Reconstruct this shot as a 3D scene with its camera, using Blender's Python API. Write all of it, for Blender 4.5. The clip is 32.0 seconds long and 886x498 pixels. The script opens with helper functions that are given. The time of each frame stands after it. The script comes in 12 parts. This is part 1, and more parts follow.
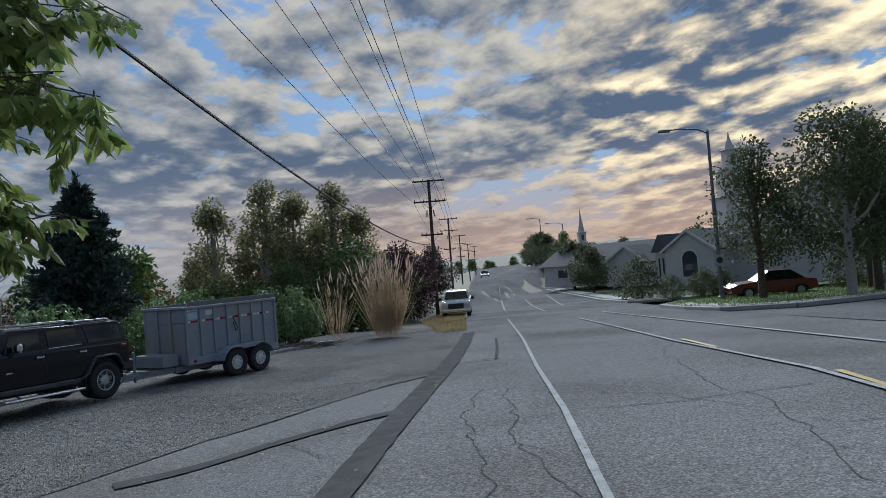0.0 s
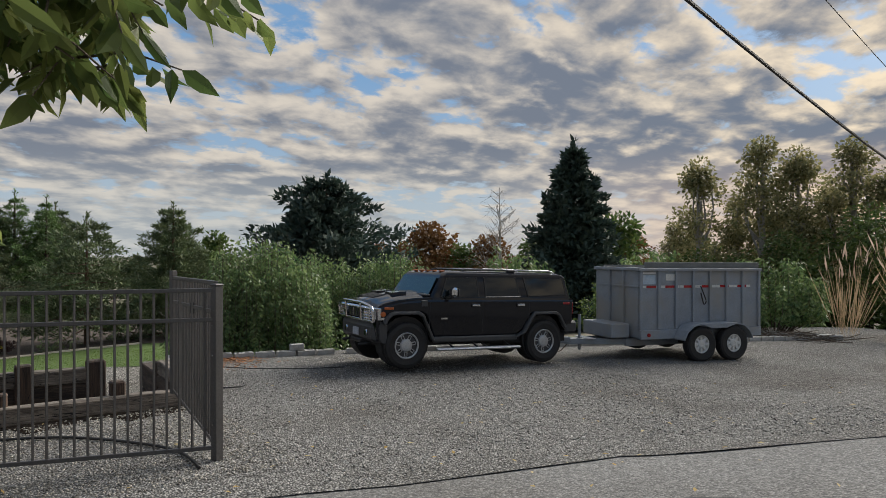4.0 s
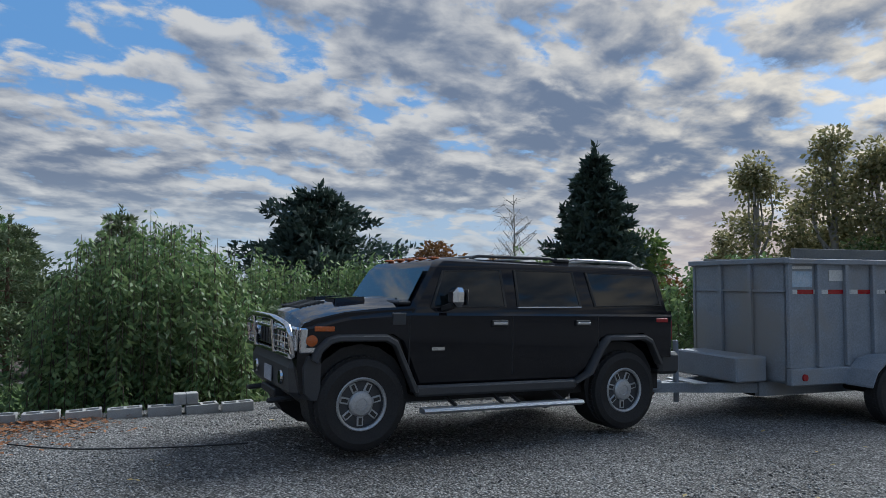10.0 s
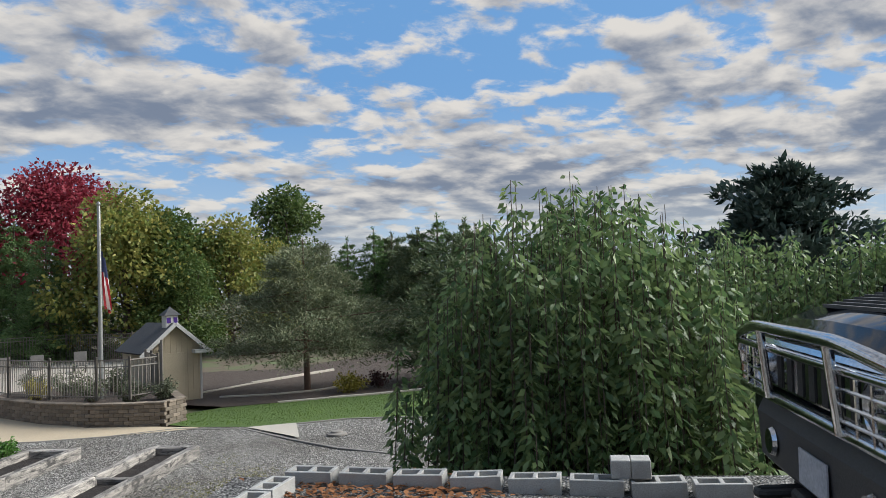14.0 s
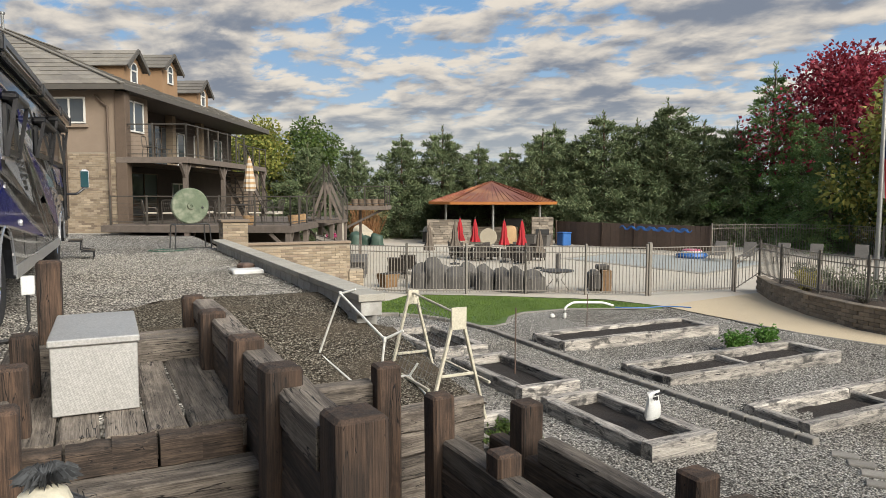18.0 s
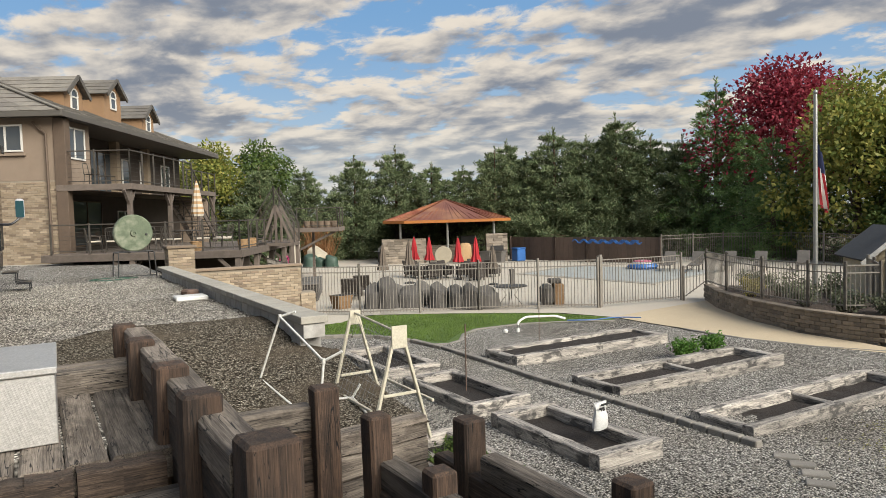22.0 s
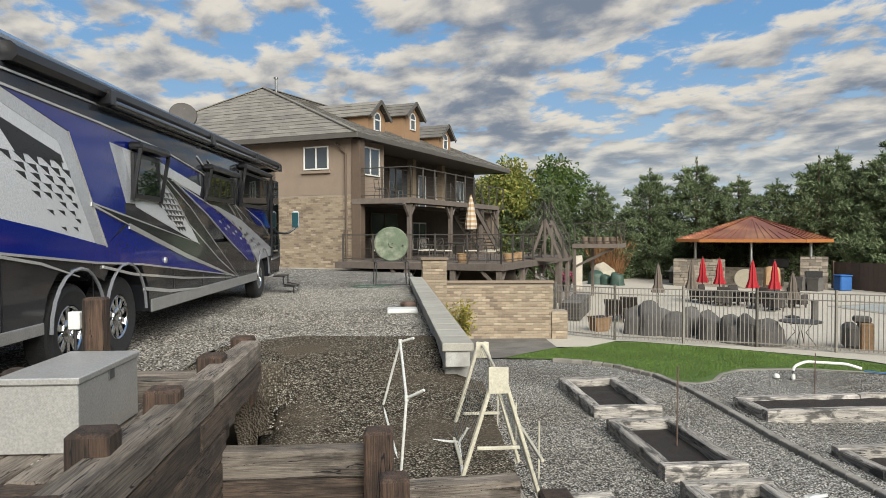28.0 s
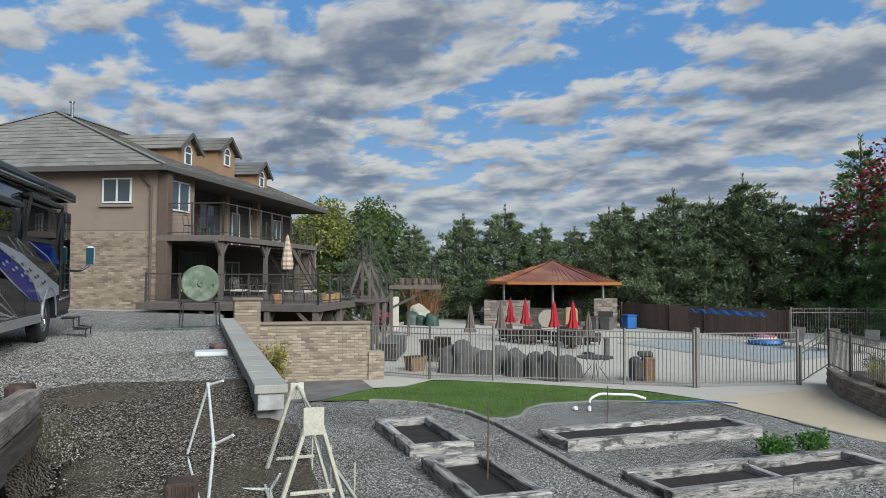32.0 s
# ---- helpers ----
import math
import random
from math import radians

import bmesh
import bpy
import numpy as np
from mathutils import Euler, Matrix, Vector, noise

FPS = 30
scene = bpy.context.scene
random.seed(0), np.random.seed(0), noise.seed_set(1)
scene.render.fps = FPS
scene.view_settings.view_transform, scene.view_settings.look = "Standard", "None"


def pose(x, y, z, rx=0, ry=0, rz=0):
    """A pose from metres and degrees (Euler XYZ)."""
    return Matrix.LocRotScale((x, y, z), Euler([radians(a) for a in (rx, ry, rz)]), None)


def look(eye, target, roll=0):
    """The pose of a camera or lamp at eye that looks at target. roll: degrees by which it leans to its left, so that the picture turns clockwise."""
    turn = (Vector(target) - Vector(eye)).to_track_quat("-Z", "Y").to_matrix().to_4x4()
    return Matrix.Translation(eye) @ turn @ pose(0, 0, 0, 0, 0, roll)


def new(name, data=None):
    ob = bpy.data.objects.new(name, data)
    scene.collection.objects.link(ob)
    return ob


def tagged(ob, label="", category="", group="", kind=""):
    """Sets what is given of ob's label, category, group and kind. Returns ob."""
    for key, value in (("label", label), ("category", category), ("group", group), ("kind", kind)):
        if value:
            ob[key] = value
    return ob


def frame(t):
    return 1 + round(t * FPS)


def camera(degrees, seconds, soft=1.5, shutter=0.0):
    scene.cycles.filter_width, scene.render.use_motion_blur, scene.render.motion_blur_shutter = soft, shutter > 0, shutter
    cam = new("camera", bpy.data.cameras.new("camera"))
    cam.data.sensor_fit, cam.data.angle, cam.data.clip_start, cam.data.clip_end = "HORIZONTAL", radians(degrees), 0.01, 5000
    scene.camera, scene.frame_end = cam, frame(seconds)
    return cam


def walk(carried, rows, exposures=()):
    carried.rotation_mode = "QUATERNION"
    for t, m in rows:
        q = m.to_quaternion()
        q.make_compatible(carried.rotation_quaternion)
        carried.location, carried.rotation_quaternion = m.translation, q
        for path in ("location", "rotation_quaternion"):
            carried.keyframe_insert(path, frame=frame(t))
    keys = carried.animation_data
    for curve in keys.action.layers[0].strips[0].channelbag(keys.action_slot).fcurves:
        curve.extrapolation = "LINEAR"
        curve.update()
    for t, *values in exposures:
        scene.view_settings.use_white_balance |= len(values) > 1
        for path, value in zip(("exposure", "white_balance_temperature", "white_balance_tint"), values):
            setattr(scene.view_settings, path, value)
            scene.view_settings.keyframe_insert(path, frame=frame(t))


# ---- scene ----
cam = camera(65.1, 32.0, soft=0.85)
PATH = [
    (0, (-1.027, 2.127, 1.607), (-0.923, 4.124, 1.635), -4.8),
    (0.5, (-0.974, 2.667, 1.483), (-1.039, 4.666, 1.486), -5.0),
    (1, (-0.952, 3.233, 1.431), (-1.266, 5.208, 1.396), -4.4),
    (1.5, (-0.815, 3.684, 1.404), (-1.443, 5.582, 1.344), -3.9),
    (2, (-0.878, 4.212, 1.354), (-1.775, 5.999, 1.312), -3.0),
    (2.5, (-0.952, 4.78, 1.309), (-2.005, 6.481, 1.288), -1.8),
    (3, (-1.115, 5.326, 1.288), (-2.25, 6.973, 1.283), -0.6),
    (3.5, (-1.347, 5.799, 1.256), (-2.54, 7.404, 1.268), -0.2),
    (5.5, (-2.083, 7.713, 1.073), (-3.169, 9.392, 1.121), -1.2),
    (6, (-2.375, 8.242, 1.021), (-3.407, 9.954, 1.087), -1.7),
    (6.5, (-2.737, 8.698, 0.972), (-3.702, 10.448, 1.063), -2.1),
    (7, (-3.1, 9.106, 0.92), (-3.982, 10.898, 1.027), -2.5),
    (7.5, (-3.458, 9.562, 0.908), (-4.226, 11.403, 1.054), -2.5),
    (8, (-3.825, 9.986, 0.859), (-4.497, 11.864, 1.002), -2.1),
    (8.5, (-4.155, 10.389, 0.798), (-4.868, 12.254, 0.921), -1.8),
    (9, (-4.559, 10.782, 0.752), (-5.434, 12.577, 0.86), -1.1),
    (9.5, (-4.92, 11.221, 0.709), (-5.983, 12.912, 0.805), -0.4),
    (10, (-5.314, 11.639, 0.637), (-6.517, 13.234, 0.729), -0.4),
    (10.5, (-5.629, 12.065, 0.587), (-6.928, 13.583, 0.679), -0.7),
    (11, (-5.979, 12.438, 0.536), (-7.347, 13.893, 0.647), -1.3),
    (11.5, (-6.43, 12.82, 0.51), (-7.897, 14.174, 0.636), -2.5),
    (12, (-6.928, 13.141, 0.531), (-8.505, 14.365, 0.652), -2.8),
    (12.5, (-7.412, 13.34, 0.51), (-9.088, 14.424, 0.634), -2.6),
    (13, (-7.827, 13.59, 0.544), (-9.589, 14.53, 0.662), -2.7),
    (13.5, (-8.29, 13.794, 0.534), (-10.125, 14.58, 0.652), -2.7),
    (14, (-8.719, 14.001, 0.544), (-10.627, 14.589, 0.662), -2.6),
    (14.5, (-9.106, 14.142, 0.567), (-11.073, 14.481, 0.691), -2.3),
    (15, (-9.331, 14.102, 0.586), (-11.326, 14.112, 0.715), -1.5),
    (15.5, (-9.681, 14.111, 0.568), (-11.644, 13.748, 0.686), -0.9),
    (17.5, (-10.322, 14.174, 0.617), (-11.817, 12.85, 0.515), -0.5),
    (18, (-10.227, 14.204, 0.612), (-11.697, 12.858, 0.456), 0.1),
    (18.5, (-10.264, 14.244, 0.606), (-11.723, 12.889, 0.413), -0.0),
    (19, (-10.263, 14.272, 0.588), (-11.694, 12.893, 0.363), -0.3),
    (19.5, (-10.235, 14.284, 0.574), (-11.612, 12.855, 0.331), -1.0),
    (20, (-10.236, 14.258, 0.559), (-11.542, 12.763, 0.317), -1.7),
    (20.5, (-10.259, 14.269, 0.551), (-11.506, 12.72, 0.331), -1.9),
    (21, (-10.268, 14.295, 0.573), (-11.493, 12.725, 0.388), -1.9),
    (21.5, (-10.314, 14.309, 0.587), (-11.611, 12.792, 0.458), -1.7),
    (22, (-10.393, 14.348, 0.589), (-11.945, 13.09, 0.486), -1.6),
    (22.5, (-10.493, 14.405, 0.571), (-12.319, 13.6, 0.446), -1.9),
    (23, (-10.595, 14.556, 0.593), (-12.466, 13.863, 0.457), -1.1),
    (23.5, (-10.822, 14.647, 0.576), (-12.691, 13.945, 0.457), 0.4),
    (24, (-11.219, 14.644, 0.524), (-13.122, 14.038, 0.419), 0.9),
    (24.5, (-11.505, 14.792, 0.531), (-13.415, 14.213, 0.4), 0.6),
    (26.5, (-12.465, 14.813, 0.57), (-14.016, 13.564, 0.382), -1.6),
    (27, (-12.56, 14.719, 0.574), (-13.842, 13.191, 0.422), -1.5),
    (27.5, (-12.658, 14.656, 0.598), (-13.683, 12.942, 0.493), -0.7),
    (28, (-12.646, 14.761, 0.622), (-13.501, 12.953, 0.574), -0.2),
    (28.5, (-12.64, 14.737, 0.611), (-13.411, 12.892, 0.633), 0.0),
    (29, (-12.631, 14.761, 0.606), (-13.389, 12.912, 0.688), 0.4),
    (29.5, (-12.615, 14.78, 0.61), (-13.406, 12.947, 0.73), 0.7),
    (30, (-12.624, 14.781, 0.612), (-13.483, 12.979, 0.748), 0.9),
    (30.5, (-12.591, 14.806, 0.618), (-13.554, 13.058, 0.75), 0.8),
    (31, (-12.596, 14.815, 0.623), (-13.678, 13.137, 0.738), 0.8),
    (31.5, (-12.606, 14.808, 0.611), (-13.805, 13.209, 0.703), 0.6),
    (32, (-12.646, 14.753, 0.582), (-13.938, 13.228, 0.655), 0.4),
]
walk(cam, [(t, look(eye, target, roll)) for t, eye, target, roll in PATH], [(0.0, -0.2, 5250, 4), (1.0, 0.02, 5450, 6), (2.0, 0.58, 6450, 8), (3.0, 0.6, 6550, 8), (4.5, 0.22, 6300, 6), (6.0, 0.2, 5600, 6), (8.0, 0.08, 5450, 4), (10.0, 0.28, 5450, 5), (12.0, 0.48, 5800, 6), (13.0, 0.5, 5950, 6), (15.0, 0.52, 5900, 6), (17.5, 0.55, 6350, 6), (21.0, 0.58, 6900, 7), (22.0, 0.57, 6550, 6), (24.5, 0.6, 6700, 4), (26.5, 0.58, 6750, 6), (28.0, 0.48, 6250, 4), (30.0, 0.32, 5450, 4), (32.0, 0.22, 5500, 3)])

# ---- world, sun ----
SUN_YAW, SUN_ELEV = -4.0, 32.0
GLOW_YAW, GLOW_ELEV = -30.0, 10.0
world = bpy.data.worlds.new("evening_sky")
scene.world = world
world.use_nodes = True


def sky_nodes():
    """Evening sky with a broken layer of cloud that thins to streaks near the horizon."""
    nt = world.node_tree
    nt.nodes.clear()
    N, L = nt.nodes.new, nt.links.new

    def math2(op, a, b=None, c=None, clamp=False):
        n = N("ShaderNodeMath")
        n.operation, n.use_clamp = op, clamp
        for k, v in enumerate((a, b, c)):
            if v is None:
                continue
            if isinstance(v, (int, float)):
                n.inputs[k].default_value = v
            else:
                L(v, n.inputs[k])
        return n.outputs[0]

    def ramp(v, a, b):
        n = N("ShaderNodeMapRange")
        n.interpolation_type = "SMOOTHSTEP"
        L(v, n.inputs[0])
        n.inputs[1].default_value, n.inputs[2].default_value = a, b
        return n.outputs[0]

    def mixc(fac, a, b):
        n = N("ShaderNodeMix")
        n.data_type = "RGBA"
        for k, v in ((0, fac), (6, a), (7, b)):
            if isinstance(v, tuple):
                n.inputs[k].default_value = (*v, 1)
            elif isinstance(v, (int, float)):
                n.inputs[k].default_value = v
            else:
                L(v, n.inputs[k])
        return n.outputs[2]

    tc = N("ShaderNodeTexCoord")
    sep = N("ShaderNodeSeparateXYZ")
    L(tc.outputs["Generated"], sep.inputs[0])
    x, y, z = sep.outputs
    up = math2("MAXIMUM", z, 0.0)
    flat = math2("ADD", up, 0.19)
    comb = N("ShaderNodeCombineXYZ")
    L(math2("DIVIDE", x, flat), comb.inputs[0])
    L(math2("DIVIDE", y, flat), comb.inputs[1])
    mapping = N("ShaderNodeMapping")
    L(comb.outputs[0], mapping.inputs[0])
    mapping.inputs["Rotation"].default_value = (0, 0, radians(35))
    mapping.inputs["Scale"].default_value = (1.1, 0.9, 1)
    # the same layer a little nearer the zenith, to tell the upper edge of each cloud from its base
    nearer = N("ShaderNodeVectorMath")
    nearer.operation = "SCALE"
    L(mapping.outputs[0], nearer.inputs[0])
    nearer.inputs["Scale"].default_value = 0.955

    def cloud(scale, detail, rough, shift, warp=0.25, at=None):
        n = N("ShaderNodeTexNoise")
        n.noise_dimensions = "3D"
        off = N("ShaderNodeVectorMath")
        off.operation = "ADD"
        L((at or mapping).outputs[0], off.inputs[0])
        off.inputs[1].default_value = shift
        L(off.outputs[0], n.inputs["Vector"])
        n.inputs["Scale"].default_value, n.inputs["Detail"].default_value = scale, detail
        n.inputs["Roughness"].default_value, n.inputs["Distortion"].default_value = rough, warp
        return n.outputs[0]

    puff, edge, mass = (3.1, 1.7, 0.4), (9.0, 2.0, 5.0), (4.4, 7.3, 2.2)
    large = math2("MULTIPLY", cloud(1.15, 3.0, 0.5, mass, 0.3), 0.55)
    big = math2("ADD", math2("MULTIPLY", cloud(5.0, 8.0, 0.52, puff, 0.2), 0.60), large)
    lit = math2("ADD", math2("MULTIPLY", cloud(5.0, 8.0, 0.52, puff, 0.2, nearer), 0.60), large)
    fine = cloud(13.0, 8.0, 0.62, edge, 0.4)
    body = math2("SUBTRACT", math2("ADD", big, math2("MULTIPLY", fine, 0.22)), 0.185)
    sunward = N("ShaderNodeVectorMath")
    sunward.operation = "DOT_PRODUCT"
    L(tc.outputs["Generated"], sunward.inputs[0])
    sy, se = radians(GLOW_YAW), radians(GLOW_ELEV)
    sunward.inputs[1].default_value = (-math.sin(sy) * math.cos(se), math.cos(sy) * math.cos(se), math.sin(se))
    near = ramp(sunward.outputs["Value"], 0.35, 1.0)
    low = ramp(z, 0.30, 0.0)
    full = math2("ADD", math2("ADD", body, math2("MULTIPLY", near, 0.03)), math2("MULTIPLY", low, 0.045))
    cover = ramp(full, 0.425, 0.525)
    thick = ramp(full, 0.46, 0.66)
    # the upper edge that faces the light is bright, the thick base grey
    slope = math2("SUBTRACT", big, lit)
    bright = math2("MULTIPLY_ADD", slope, 5.5, math2("ADD", math2("MULTIPLY", math2("SUBTRACT", fine, 0.5), 0.75), math2("SUBTRACT", 0.72, math2("MULTIPLY", thick, 0.72))))
    bright = ramp(bright, -0.15, 1.1)
    close = ramp(sunward.outputs["Value"], 0.93, 0.995)

    sky = N("ShaderNodeTexSky")
    sky.sky_type, sky.sun_disc = "NISHITA", False
    sky.sun_elevation, sky.sun_rotation = radians(SUN_ELEV), radians(-SUN_YAW)
    sky.air_density, sky.dust_density, sky.ozone_density = 1.2, 1.5, 2.0
    scaled = N("ShaderNodeVectorMath")
    scaled.operation = "SCALE"
    L(sky.outputs[0], scaled.inputs[0])
    scaled.inputs["Scale"].default_value = SKY_GAIN
    clear = mixc(0.8, scaled.outputs[0], (0.15, 0.305, 0.555))
    clear = mixc(math2("MULTIPLY", low, 0.7), clear, (0.44, 0.51, 0.57))
    glow = mixc(close, (0.80, 0.58, 0.36), (1.9, 1.35, 0.70))
    lightside = mixc(near, (0.68, 0.595, 0.51), (0.84, 0.67, 0.47))
    lightside = mixc(close, lightside, glow)
    darkside = mixc(near, (0.175, 0.19, 0.235), (0.12, 0.14, 0.185))
    clouds = mixc(bright, darkside, lightside)
    out = mixc(math2("MULTIPLY", cover, 0.94), clear, clouds)
    haze = mixc(near, (0.47, 0.50, 0.52), (0.72, 0.42, 0.26))
    out = mixc(math2("MULTIPLY", ramp(z, 0.16, 0.0), 0.7), out, haze)
    out = mixc(near, mixc(0.15, out, (0.0, 0.0, 0.0)), out)
    bg = N("ShaderNodeBackground")
    L(out, bg.inputs[0])
    bg.inputs[1].default_value = 1.0
    ow = N("ShaderNodeOutputWorld")
    L(bg.outputs[0], ow.inputs[0])


SKY_GAIN = 0.09
sky_nodes()
sun = new("sun", bpy.data.lights.new("sun", "SUN"))
sun.data.energy, sun.data.angle, sun.data.color = 5.0, radians(45), (1.0, 0.93, 0.85)
_s = Vector((-math.sin(radians(SUN_YAW)) * math.cos(radians(SUN_ELEV)), math.cos(radians(SUN_YAW)) * math.cos(radians(SUN_ELEV)), math.sin(radians(SUN_ELEV))))
sun.matrix_world = look(_s * 300, (0, 0, 0))

# ---- materials ----


def mat(name, c1, c2=None, scale=6.0, rough=0.7, metal=0.0, bump=0.3, fine=60.0, c3=None, big=0.6, stretch=(1, 1, 1), vary=0.0, spec=None, coat=0.0, bumpdist=0.01, island=0.0, stain=(0.48, 0.66), trans=0.0):
    """Base colour that varies at two scales, with a fine relief; vary: a shift of brightness from piece to piece."""
    m = bpy.data.materials.new(name)
    m.use_nodes = True
    nt = m.node_tree
    N, L = nt.nodes.new, nt.links.new
    b = nt.nodes["Principled BSDF"]
    b.inputs["Roughness"].default_value, b.inputs["Metallic"].default_value = rough, metal
    if coat:
        b.inputs["Coat Weight"].default_value, b.inputs["Coat Roughness"].default_value = coat, 0.04
    if spec is not None:
        b.inputs["Specular IOR Level"].default_value = spec
    if trans:
        b.inputs["Transmission Weight"].default_value = trans
    c2 = c2 or tuple(v * 0.75 for v in c1)
    tc = N("ShaderNodeTexCoord")
    mp = N("ShaderNodeMapping")
    L(tc.outputs["Object"], mp.inputs[0])
    mp.inputs["Scale"].default_value = stretch

    def noise_at(s, d=5.0, r=0.6):
        n = N("ShaderNodeTexNoise")
        L(mp.outputs[0], n.inputs["Vector"])
        n.inputs["Scale"].default_value, n.inputs["Detail"].default_value, n.inputs["Roughness"].default_value = s, d, r
        return n.outputs[0]

    def spread(v, a, bb):
        n = N("ShaderNodeMapRange")
        L(v, n.inputs[0])
        n.inputs[1].default_value, n.inputs[2].default_value = a, bb
        return n.outputs[0]

    def mix(fac, a, bb, kind="MIX"):
        n = N("ShaderNodeMix")
        n.data_type, n.blend_type = "RGBA", kind
        for k, v in ((0, fac), (6, a), (7, bb)):
            if isinstance(v, tuple):
                n.inputs[k].default_value = (*v, 1)
            elif isinstance(v, (int, float)):
                n.inputs[k].default_value = v
            else:
                L(v, n.inputs[k])
        return n.outputs[2]

    f = noise_at(fine, 3.0)
    col = mix(spread(noise_at(scale), 0.3, 0.7), c1, c2)
    col = mix(spread(f, 0.25, 0.75), col, mix(0.35, col, (0.0, 0.0, 0.0)))
    if c3:
        col = mix(spread(noise_at(big, 4.0), *stain), col, c3)
    for amount, node, out in ((vary, "ShaderNodeObjectInfo", "Random"), (island, "ShaderNodeNewGeometry", "Random Per Island")):
        if amount:
            o = N(node)
            hsv = N("ShaderNodeHueSaturation")
            r = N("ShaderNodeMapRange")
            L(o.outputs[out], r.inputs[0])
            r.inputs[3].default_value, r.inputs[4].default_value = 1 - amount, 1 + amount
            L(r.outputs[0], hsv.inputs["Value"])
            L(col, hsv.inputs["Color"])
            col = hsv.outputs[0]
    L(col, b.inputs["Base Color"])
    if bump:
        bp = N("ShaderNodeBump")
        bp.inputs["Strength"].default_value, bp.inputs["Distance"].default_value = bump, bumpdist
        L(f, bp.inputs["Height"])
        L(bp.outputs[0], b.inputs["Normal"])
    if rough > 0.2 and metal < 0.5:
        L(spread(f, 0.0, 1.0), (rr := N("ShaderNodeMapRange")).inputs[0])
        rr.inputs[3].default_value, rr.inputs[4].default_value = rough - 0.1, min(1.0, rough + 0.12)
        L(rr.outputs[0], b.inputs["Roughness"])
    return m


def stones_mat(name, colours, scale, rough=0.85, bump=1.0, dist=0.02, patch=None, patch_scale=0.25, mottle=0.4, gap=0.16):
    """Loose stones: cells of their own colour, raised, with larger stains."""
    m = bpy.data.materials.new(name)
    m.use_nodes = True
    nt = m.node_tree
    N, L = nt.nodes.new, nt.links.new
    b = nt.nodes["Principled BSDF"]
    b.inputs["Roughness"].default_value = rough
    b.inputs["Specular IOR Level"].default_value = 0.0
    tc = N("ShaderNodeTexCoord")
    v = N("ShaderNodeTexVoronoi")
    L(tc.outputs["Object"], v.inputs["Vector"])
    v.inputs["Scale"].default_value = scale
    sep = N("ShaderNodeSeparateColor")
    L(v.outputs["Color"], sep.inputs[0])
    cr = N("ShaderNodeValToRGB")
    for k, c in enumerate(colours):
        e = cr.color_ramp.elements[k] if k < 2 else cr.color_ramp.elements.new(0.5)
        e.color = (*c, 1)
    for k, e in enumerate(cr.color_ramp.elements):
        e.position = k / (len(colours) - 1)
    L(sep.outputs[0], cr.inputs[0])
    edge = N("ShaderNodeMapRange")
    L(v.outputs["Distance"], edge.inputs[0])
    edge.inputs[1].default_value, edge.inputs[2].default_value, edge.inputs[3].default_value, edge.inputs[4].default_value = 0.16, 0.64, 1.14, gap
    mul = N("ShaderNodeMix")
    mul.data_type, mul.blend_type = "RGBA", "MULTIPLY"
    mul.inputs[0].default_value = 1.0
    L(cr.outputs[0], mul.inputs[6])
    L(edge.outputs[0], mul.inputs[7])
    n3 = N("ShaderNodeTexNoise")
    L(tc.outputs["Object"], n3.inputs["Vector"])
    n3.inputs["Scale"].default_value, n3.inputs["Detail"].default_value, n3.inputs["Roughness"].default_value = scale * 0.3, 3.0, 0.75
    clump = N("ShaderNodeMapRange")
    L(n3.outputs[0], clump.inputs[0])
    clump.inputs[1].default_value, clump.inputs[2].default_value, clump.inputs[3].default_value, clump.inputs[4].default_value = 0.36, 0.64, 1.0 - mottle, 1.0 + mottle
    mul2 = N("ShaderNodeMix")
    mul2.data_type, mul2.blend_type = "RGBA", "MULTIPLY"
    mul2.inputs[0].default_value = 1.0
    L(mul.outputs[2], mul2.inputs[6])
    L(clump.outputs[0], mul2.inputs[7])
    col = mul2.outputs[2]
    n2 = N("ShaderNodeTexNoise")
    L(tc.outputs["Object"], n2.inputs["Vector"])
    n2.inputs["Scale"].default_value, n2.inputs["Detail"].default_value = patch_scale, 6.0
    st = N("ShaderNodeMapRange")
    L(n2.outputs[0], st.inputs[0])
    st.inputs[1].default_value, st.inputs[2].default_value = 0.45, 0.68
    mx = N("ShaderNodeMix")
    mx.data_type = "RGBA"
    L(st.outputs[0], mx.inputs[0])
    L(col, mx.inputs[6])
    if patch:
        mx.inputs[7].default_value = (*patch, 1)
    else:
        dark = N("ShaderNodeMix")
        dark.data_type, dark.blend_type = "RGBA", "MULTIPLY"
        dark.inputs[0].default_value = 1.0
        L(col, dark.inputs[6])
        dark.inputs[7].default_value = (0.72, 0.70, 0.68, 1)
        L(dark.outputs[2], mx.inputs[7])
    L(mx.outputs[2], b.inputs["Base Color"])
    bp = N("ShaderNodeBump")
    bp.invert = True
    bp.inputs["Strength"].default_value, bp.inputs["Distance"].default_value = bump, dist
    L(v.outputs["Distance"], bp.inputs["Height"])
    L(bp.outputs[0], b.inputs["Normal"])
    return m


def glass_mat(name, tint=(0.02, 0.025, 0.03), rough=0.03):
    """Dark tinted glass that mirrors the sky."""
    m = bpy.data.materials.new(name)
    m.use_nodes = True
    b = m.node_tree.nodes["Principled BSDF"]
    b.inputs["Base Color"].default_value = (*tint, 1)
    b.inputs["Roughness"].default_value = rough
    b.inputs["Specular IOR Level"].default_value = 0.5
    b.inputs["IOR"].default_value = 1.5
    return m


